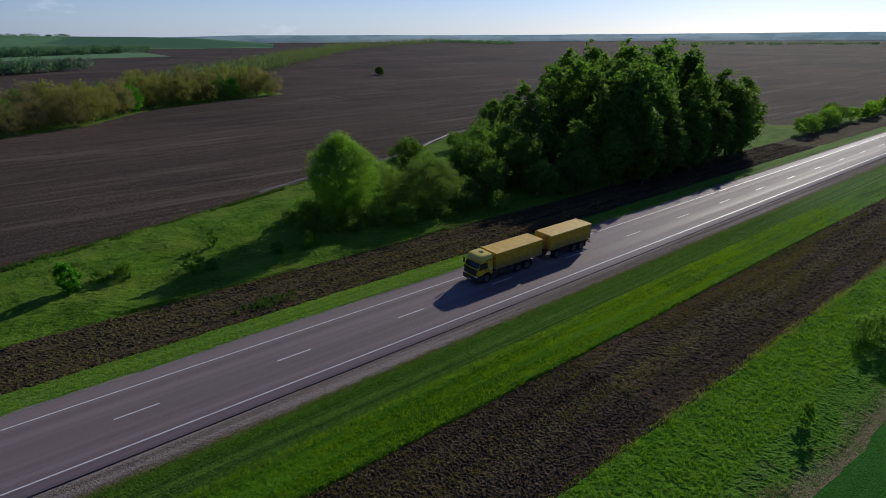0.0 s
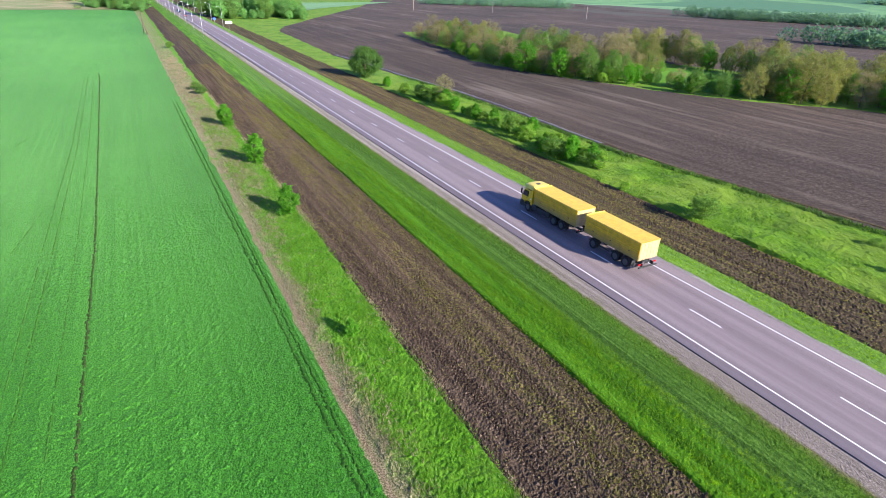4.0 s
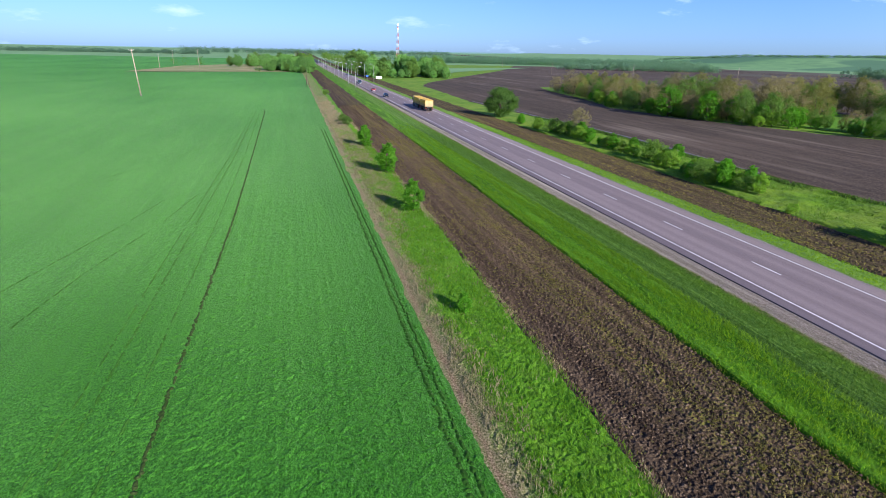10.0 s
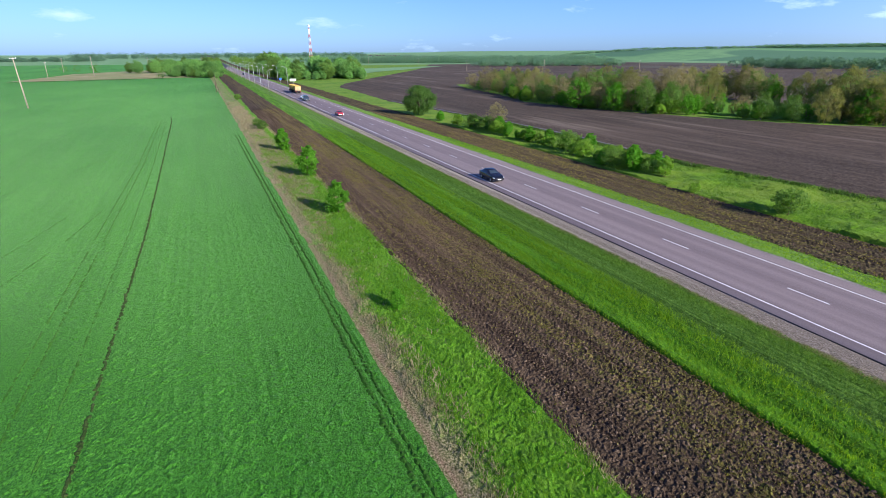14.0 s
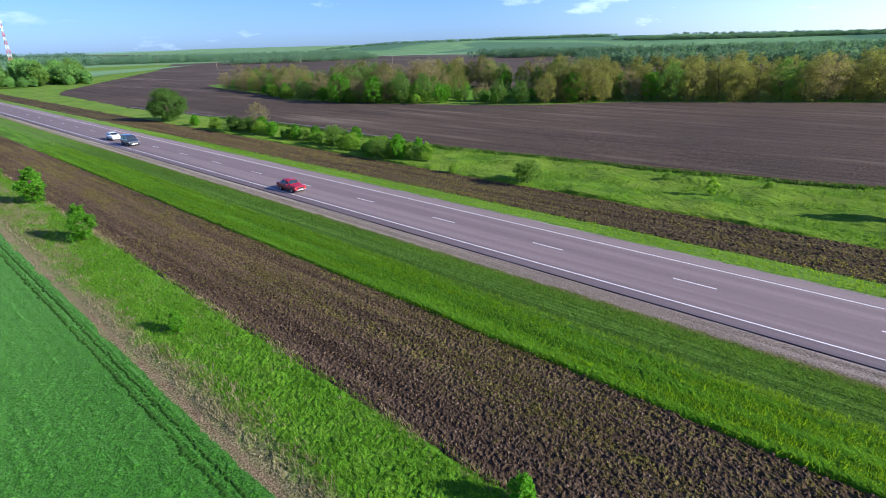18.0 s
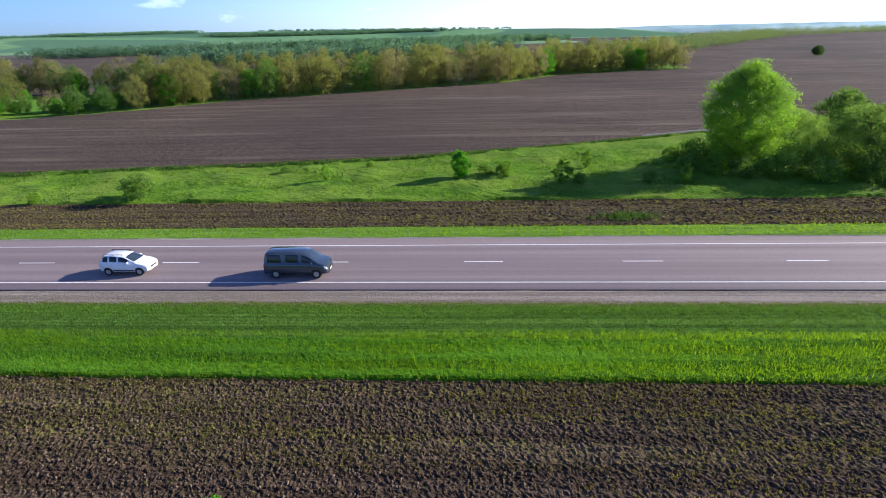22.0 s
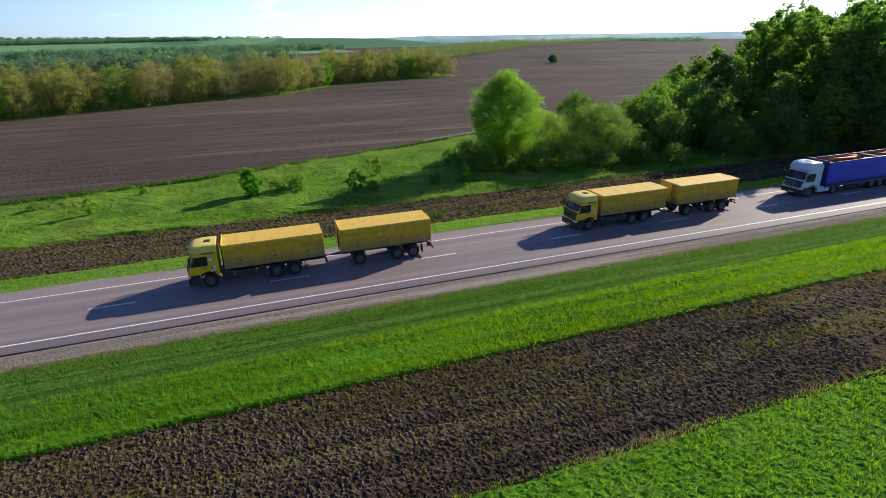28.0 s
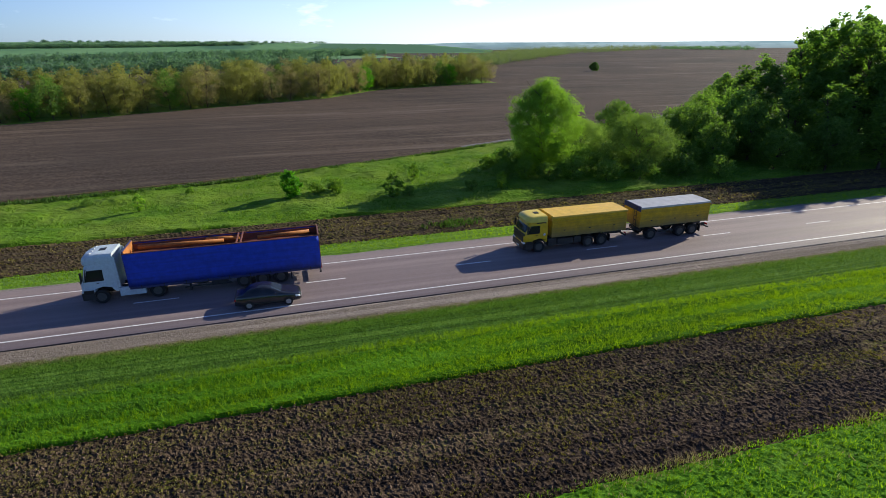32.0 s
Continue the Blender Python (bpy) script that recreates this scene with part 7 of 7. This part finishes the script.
def car(name, label, paint, stations, windows, screen, back, wheels, meshes=None, r=0.30, rack=False, trim=None, lights=(0.35, 1.7)):
    """A car: lofted skin, glass and lamps laid on it, wheels, mirrors, plates and fittings. windows, screen, back: spans of stations."""
    t = thing(name, label, "van" if name == "van" else "car")
    skin = shell(t, stations, paint)
    last = len(stations) - 1
    h = max(st[3] for st in stations)
    ymax, ymin = stations[0][0], stations[-1][0]
    top = max(st[4] for st in stations)
    for w in windows:
        patch(t, "side_window", skin, *w, 6.10, 7.96, M["glass"])
        patch(t, "side_window", skin, *w, 20 - 7.96, 20 - 6.10, M["glass"])
    patch(t, "windscreen", skin, *screen, 8.25, 11.75, M["screen_glass"])
    patch(t, "rear_window", skin, *back, 8.35, 11.65, M["glass"])
    for y in wheels:
        for s in (-1, 1):
            wheel(t, meshes or CAR_WHEEL, s * (h - 0.085), y, r)
            bm = bmesh.new()
            pts = [((r + 0.06) * math.cos(a), r + (r + 0.06) * math.sin(a)) for a in (math.pi * (0.04 + 0.92 * i / 10) for i in range(11))]
            prism(bm, [(y + a, b) for a, b in pts] + [(y + a * 0.84, r + (b - r) * 0.84) for a, b in reversed(pts)], s * (h - 0.045) - 0.05, s * (h - 0.045) + 0.05)
            part("wheel_arch", bm, M["grille"], t)
    for s in (1, -1):
        v = (3.7, 5.3) if s > 0 else (20 - 5.3, 20 - 3.7)
        patch(t, "headlight", skin, *lights, *v, M["lamp"], 0.014)
        patch(t, "tail_light", skin, last - 1.9, last - 0.5, *v, M["red_lamp"], 0.014)
        base = skin(screen[0] + 0.55, 6.0)
        bm = bmesh.new()
        box(bm, s * (base.x + 0.10) - 0.09, s * (base.x + 0.10) + 0.09, base.y - 0.05, base.y + 0.06, base.z - 0.02, base.z + 0.13, 0.035)
        part("wing_mirror", bm, paint, t)
        for u0, u1 in windows[:2]:
            p = skin(u1 - 0.12 * (u1 - u0), 5.0)
            bm = bmesh.new()
            box(bm, s * p.x - 0.018, s * p.x + 0.018, p.y - 0.02, p.y + 0.14, p.z - 0.05, p.z - 0.015, 0.008)
            part("door_handle", bm, paint, t)
        p = skin(last / 2, 2.4)
        bm = bmesh.new()
        box(bm, s * (p.x + 0.005) - 0.025, s * (p.x + 0.005) + 0.025, wheels[1] + r + 0.1, wheels[0] - r - 0.1, p.z - 0.05, p.z + 0.04, 0.015)
        part("sill", bm, M["grille"], t)
        if rack:
            a, b = skin(screen[1] + 0.25, 8.6), skin(back[0] - 0.1, 8.6)
            bm = bmesh.new()
            tube(bm, (s * a.x, a.y, top + 0.05), (s * b.x, b.y, top + 0.05), 0.02, sides=6)
            for f in (0.0, 0.5, 1.0):
                y = a.y + (b.y - a.y) * f
                tube(bm, (s * a.x, y, top - 0.08), (s * a.x, y, top + 0.05), 0.018, sides=6)
            part("roof_rail", bm, M["grille"], t)
    zf = stations[0][1]
    w0, w1 = stations[0][3], stations[-1][3]
    bm = bmesh.new()
    box(bm, -w0 * 0.62, w0 * 0.62, ymax - 0.05, ymax + 0.014, zf + 0.09, stations[0][2] - 0.01, 0.01)
    part("grille", bm, M["grille"], t)
    for y, z, nm in ((ymax + 0.012, zf - 0.03, "front_plate"), (ymin - 0.022, stations[-1][1] + 0.08, "rear_plate")):
        bm = bmesh.new()
        box(bm, -0.26, 0.26, y, y + 0.014, z, z + 0.11, 0.003)
        part(nm, bm, M["plate"], t, "pale number plate with no legible characters")
    for y0_, y1_, w, nm in ((ymax - 0.10, ymax + 0.02, w0, "front_bumper"), (ymin - 0.02, ymin + 0.10, w1, "rear_bumper")):
        bm = bmesh.new()
        box(bm, -w * 0.98, w * 0.98, y0_, y1_, 0.30, 0.42, 0.03)
        part(nm, bm, trim or paint, t)
    return t


def sedan(name, label, paint, boxy=False, trim=None):
    if boxy:
        st = [(2.07, 0.40, 0.70, 0.74, 0.74, 0.66), (2.0, 0.29, 0.77, 0.79, 0.83, 0.70), (0.82, 0.26, 0.85, 0.81, 0.91, 0.71), (0.22, 0.26, 0.88, 0.81, 1.38, 0.60), (-0.3, 0.26, 0.89, 0.81, 1.42, 0.60),
              (-0.86, 0.26, 0.89, 0.81, 1.39, 0.60), (-1.28, 0.26, 0.88, 0.81, 0.94, 0.69), (-2.0, 0.28, 0.86, 0.79, 0.91, 0.70), (-2.07, 0.38, 0.80, 0.74, 0.84, 0.67)]
        return car(name, label, paint, st, [(2.45, 3.95), (4.05, 5.5)], (2.08, 2.93), (5.07, 5.93), (1.24, -1.18), None, 0.29, False, trim, (0.1, 0.95))
    st = [(2.22, 0.38, 0.57, 0.60, 0.60, 0.50), (2.12, 0.25, 0.68, 0.76, 0.72, 0.64), (1.7, 0.23, 0.80, 0.85, 0.87, 0.72), (1.02, 0.23, 0.90, 0.87, 0.97, 0.71), (0.25, 0.23, 0.95, 0.87, 1.37, 0.60), (-0.2, 0.23, 0.96, 0.87, 1.46, 0.59),
          (-0.75, 0.23, 0.97, 0.87, 1.45, 0.58), (-1.15, 0.23, 0.97, 0.87, 1.36, 0.58), (-1.65, 0.24, 0.97, 0.86, 1.05, 0.65), (-2.08, 0.27, 0.94, 0.80, 1.0, 0.64), (-2.2, 0.36, 0.80, 0.72, 0.84, 0.60), (-2.22, 0.42, 0.65, 0.62, 0.67, 0.50)]
    return car(name, label, paint, st, [(3.5, 5.0), (5.1, 6.95)], (3.06, 4.1), (7.05, 7.93), (1.36, -1.28), None, 0.31, False, trim)


def wagon(label):
    st = [(1.88, 0.40, 0.61, 0.60, 0.64, 0.54), (1.80, 0.28, 0.72, 0.75, 0.77, 0.66), (1.45, 0.24, 0.84, 0.83, 0.90, 0.71), (0.98, 0.24, 0.93, 0.84, 1.00, 0.71), (0.10, 0.24, 0.97, 0.84, 1.46, 0.61), (-0.45, 0.24, 0.98, 0.84, 1.53, 0.60),
          (-1.1, 0.24, 0.99, 0.84, 1.53, 0.59), (-1.50, 0.25, 0.99, 0.83, 1.47, 0.57), (-1.80, 0.28, 0.98, 0.79, 1.04, 0.64), (-1.87, 0.36, 0.86, 0.71, 0.90, 0.60), (-1.88, 0.42, 0.70, 0.62, 0.73, 0.54)]
    return car("estate_car", label, M["white_car"], st, [(3.45, 4.8), (4.9, 5.9), (6.0, 7.25)], (3.06, 3.95), (7.06, 7.92), (1.22, -1.20), None, 0.30, True)


def van(label):
    st = [(2.36, 0.44, 0.72, 0.70, 0.76, 0.62), (2.28, 0.30, 0.88, 0.86, 0.94, 0.76), (2.00, 0.28, 1.00, 0.93, 1.07, 0.82), (1.66, 0.28, 1.08, 0.95, 1.17, 0.82), (0.98, 0.28, 1.12, 0.95, 1.70, 0.75), (0.62, 0.28, 1.13, 0.95, 1.86, 0.74),
          (-0.2, 0.28, 1.13, 0.95, 1.91, 0.74), (-1.9, 0.28, 1.13, 0.95, 1.91, 0.73), (-2.2, 0.30, 1.12, 0.93, 1.83, 0.72), (-2.34, 0.34, 1.08, 0.90, 1.15, 0.79), (-2.36, 0.42, 0.92, 0.84, 0.97, 0.72)]
    return car("van", label, M["grey_van"], st, [(3.5, 5.25), (5.35, 6.35), (6.42, 7.6)], (3.06, 4.55), (8.08, 8.85), (1.52, -1.48), VAN_WHEEL, 0.34)


TRUCK = grain_truck("yellow grain truck with a covered high-sided body")
TRAILER = grain_trailer("yellow three-axle grain trailer under a yellow tarpaulin")
trucks = [(TRUCK, TRAILER)]
for _ in range(3):
    trucks.append((copy_thing(TRUCK, Matrix()), copy_thing(TRAILER, Matrix())))
trucks.append((copy_thing(TRUCK, Matrix()), grain_trailer("yellow grain trailer under a pale grey tarpaulin", M["tarp_grey"], M["tarp_blue"])))
TIPPER = dump_truck()
SEMI, CURTAIN = semi_truck()
BLACK = sedan("sedan_car", "glossy black saloon car", M["black_car"])
RED = sedan("sedan_car", "old dark red boxy saloon car", M["red_car"], True, M["chrome"])
WHITE = wagon("white estate car with roof rails")
VAN = van("dark blue-grey passenger van")
DARK = sedan("sedan_car", "dark grey saloon car passing the blue trailer", M["dark_car"])
# a white decal on the door of one truck
for z, y, s in ((2.20, -1.62, 0.13), (1.40, -1.80, 0.10), (1.30, -1.62, 0.06)):
    bm = bmesh.new()
    lathe(bm, [(-1.262, s), (-1.255, s), (-1.25, s * 0.98)], "x", 14, (0, y, z))
    part("door_decal", bm, M["decal"], trucks[2][0], "round white door decal")

# ---- roadside things ----
M["concrete"] = plain("weathered_concrete", (0.42, 0.33, 0.25), 0.85, wear=0.2, scale=3)
M["galvanised"] = plain("galvanised_steel", (0.5, 0.5, 0.5), 0.5, 0.4, 0.1)
M["tower_red"] = plain("red_tower_paint", (0.52, 0.12, 0.10), 0.6)
M["tower_white"] = plain("white_tower_paint", (0.72, 0.72, 0.70), 0.6)


def power_pole(x, y, tall, lean=0.0, arms=1):
    t = thing("power_pole", "tall pale concrete power pole standing in the field", "power pole", pose(*at(x, y, -0.3), 0, lean, 20), "power line")
    bm = bmesh.new()
    tube(bm, (0, 0, 0), (0, 0, tall), 0.24, 0.15, 8)
    part("shaft", bm, M["concrete"], t)
    for k in range(arms):
        bm = bmesh.new()
        z = tall - 0.5 - k * 1.0
        box(bm, -0.9, 0.9, -0.05, 0.05, z - 0.05, z + 0.05, 0.01)
        part("cross_arm", bm, M["galvanised"], t)
        for s in (-0.85, 0.85):
            bm = bmesh.new()
            lathe(bm, [(z, 0.05), (z + 0.1, 0.09), (z + 0.2, 0.05), (z + 0.28, 0.08), (z + 0.34, 0.03)], "z", 8, (s, 0, 0))
            part("insulator", bm, M["decal"], t)
    return t


for x, y, h, l in ((-93.5, 232, 17.2, -2.5), (-152, 551, 13, 0), (-121, 565, 17, -1), (-168, 700, 15, 0), (-95, 800, 15, 0), (225, 540, 11, 0), (269, 800, 11, 0), (299, 505, 11, 1), (237, 960, 11, 0), (345, 414, 11, 0)):
    power_pole(x, y, h, l)
t = thing("wooden_post", "weathered leaning wooden post at the field corner", "post", pose(*at(-30.6, 296, -0.3)))
bm = bmesh.new()
tube(bm, (0, 0, 0), (0.1, 0, 9.5), 0.16, 0.11, 8)
part("shaft", bm, M["bark"], t)
bm = bmesh.new()
tube(bm, (1.4, -0.5, 0), (0.08, 0, 6.8), 0.13, 0.1, 8)
part("brace", bm, M["bark"], t)


def street_lamp(x, y, side=1):
    t = thing("street_lamp", "grey steel street lamp beside the road", "street lamp", pose(x, y, flat_z(y) - 0.3), "street lamps at the village")
    bm = bmesh.new()
    tube(bm, (0, 0, 0), (0, 0, 9.2), 0.11, 0.07, 8)
    part("pole", bm, M["galvanised"], t)
    bm = bmesh.new()
    tube(bm, (0, 0, 9.1), (side * 1.0, 0, 9.9), 0.05, 0.04, 6)
    tube(bm, (side * 1.0, 0, 9.9), (side * 2.0, 0, 10.1), 0.04, 0.035, 6)
    part("arm", bm, M["galvanised"], t)
    bm = bmesh.new()
    box(bm, side * 2.2 - 0.4, side * 2.2 + 0.4, -0.14, 0.14, 10.02, 10.2, 0.04)
    part("lamp_head", bm, M["decal"], t)


for i in range(12):
    street_lamp(-8.0, 272 + i * 36, 1)
for i in range(8):
    street_lamp(9.0, 330 + i * 44, -1)


def road_sign(x, y, face, label, w, h, z):
    t = thing("road_sign", label, "road sign", pose(x, y, float(height(x, y)) - 0.2))
    bm = bmesh.new()
    tube(bm, (0, 0.04, 0), (0, 0.04, z + h), 0.05, sides=8)
    part("post", bm, M["galvanised"], t)
    bm = bmesh.new()
    box(bm, -w / 2, w / 2, -0.02, 0.02, z, z + h, 0.01)
    part("panel", bm, face, t)


road_sign(7.6, 300, M["decal"], "plain white place sign beside the road", 3.2, 1.2, 3.6)
road_sign(6.9, 345, plain("blue_sign", (0.02, 0.10, 0.42), 0.5), "plain blue road sign beside the road", 1.6, 1.2, 2.4)


def lattice_tower(x, y, tall):
    t = thing("lattice_mast", "tall red and white lattice mast beyond the village", "mast", pose(*at(x, y)))
    n = 12
    for k in range(n):
        bm = bmesh.new()
        z0, z1 = tall * k / n, tall * (k + 1) / n
        w0, w1 = 2.2 * (1 - 0.74 * k / n), 2.2 * (1 - 0.74 * (k + 1) / n)
        c = [(-1, -1), (1, -1), (1, 1), (-1, 1)]
        for i in range(4):
            a, b = c[i], c[(i + 1) % 4]
            tube(bm, (a[0] * w0, a[1] * w0, z0), (a[0] * w1, a[1] * w1, z1), 0.16, sides=5)
            tube(bm, (a[0] * w0, a[1] * w0, z0), (b[0] * w1, b[1] * w1, z1), 0.09, sides=4)
            tube(bm, (b[0] * w0, b[1] * w0, z0), (a[0] * w1, a[1] * w1, z1), 0.09, sides=4)
            tube(bm, (a[0] * w1, a[1] * w1, z1), (b[0] * w1, b[1] * w1, z1), 0.09, sides=4)
        part("mast_section", bm, M["tower_white" if k % 2 else "tower_red"], t)
    for z in (0.93, 0.84):
        bm = bmesh.new()
        for i in range(3):
            a = i * 2.1
            box(bm, 1.4 * math.cos(a) - 0.5, 1.4 * math.cos(a) + 0.5, 1.4 * math.sin(a) - 0.3, 1.4 * math.sin(a) + 0.3, tall * z, tall * z + 2.6, 0.1)
        part("antenna", bm, M["tower_white"], t)


lattice_tower(124, 883, 59)
tr_ = ribbon("field_track", 0, 0, -128, -32, 0.05, M["puddle"], 1.5, 0.9, lambda y: field_edge(y) + 1.6 + 0.7 * np.sin(y * 0.11), 0.8, 15)
tagged(tr_, "wet muddy track shining along the field edge", "track", kind="structure")
tr_ = ribbon("field_track", 0, 0, 66, 200, 0.05, M["puddle"], 1.5, 0.9, lambda y: field_edge(y) + 1.4 + 0.6 * np.sin(y * 0.08), 0.8, 16)
tagged(tr_, "wet muddy track shining along the field edge", "track", kind="structure")
tr_ = ribbon("field_track", 0, 0, -32, 66, 0.04, M["soil"], 1.5, 0.6, lambda y: field_edge(y) + 1.5 + 0.4 * np.sin(y * 0.11), 0.8, 17)
tagged(tr_, "dark rutted track along the field edge", "track", kind="structure")


# ---- what moves: (seconds, metres along the road) ----
def drive(ob, x, run, back=False):
    """Keys a vehicle along its lane by its places along the road."""
    ts, ys = zip(*run)
    ts, ys = np.array(ts, float), np.array(ys, float)
    times = [0, 0.1] + [0.5 * i for i in range(1, 64)] + [31.9, 32]
    rows = []
    for t in times:
        if t <= ts[0]:
            y = ys[0] + (t - ts[0]) * (ys[1] - ys[0]) / (ts[1] - ts[0])
        elif t >= ts[-1]:
            y = ys[-1] + (t - ts[-1]) * (ys[-1] - ys[-2]) / (ts[-1] - ts[-2])
        else:
            y = float(np.interp(t, ts, ys))
        z = FALL * max(-500, min(600, y)) + 0.05 - 0.012 * abs(x)
        rows.append((t, pose(x, y, z, math.degrees(math.atan(FALL)) * (-1 if back else 1), 0, 180 if back else 0)))
    walk(ob, rows)


def motions():
    runs = [[(0, -37.7), (1, -17.0), (2, 3.85), (3, 24.8), (4, 45.9), (4.5, 56.4), (7, 111.8), (8, 133.7), (9, 156.2), (10, 177.8), (12, 222.8), (15, 289.0), (15.5, 300)],
            [(23, -42.3), (25.5, 3.8)],
            [(25, -51.4), (28, 2.25), (29, 20.1)],
            [(28, -30.2), (29, -12.8), (30, 4.4), (30.5, 13.0)],
            [(29.5, -65.0), (32, -21.5)]]
    for (truck, trailer), run in zip(trucks, runs):
        drive(truck, 1.85, run)
        drive(trailer, 1.85, run)
    drive(TIPPER, 1.85, [(22.5, -31.6), (25, 13.1)])
    drive(SEMI, 1.85, [(28, -57.9), (32, 12.0)])
    drive(CURTAIN, 1.85, [(28, -57.9), (32, 12.0)])
    drive(BLACK, -2.45, [(8, 291), (10, 214), (12, 138.5), (13, 99.6), (14, 61.3), (15.4, 7.6)], True)
    drive(RED, -2.55, [(7, 328), (10, 249), (12, 199.5), (13, 175.0), (15.5, 114.8), (17.5, 67.0), (19, 28.7), (20, 4.8), (20.8, -15.4)], True)
    drive(WHITE, -1.55, [(8, 366), (12, 263), (17.5, 133.0), (18.5, 107.8), (19, 95.6), (20, 71.6), (21, 47.3), (22, 22.4), (23, -1.8), (24, -27.4), (24.5, -40.2), (25.2, -58.0)], True)
    drive(VAN, -1.98, [(8, 359), (12, 256), (17.5, 122.5), (18.5, 97.5), (19, 84.3), (20, 60.3), (21, 34.6), (22, 9.0), (23, -16.7), (24, -43.4), (24.5, -57.2)], True)
    drive(DARK, -2.55, [(31.5, 13.6), (32, -0.6)], True)


motions()
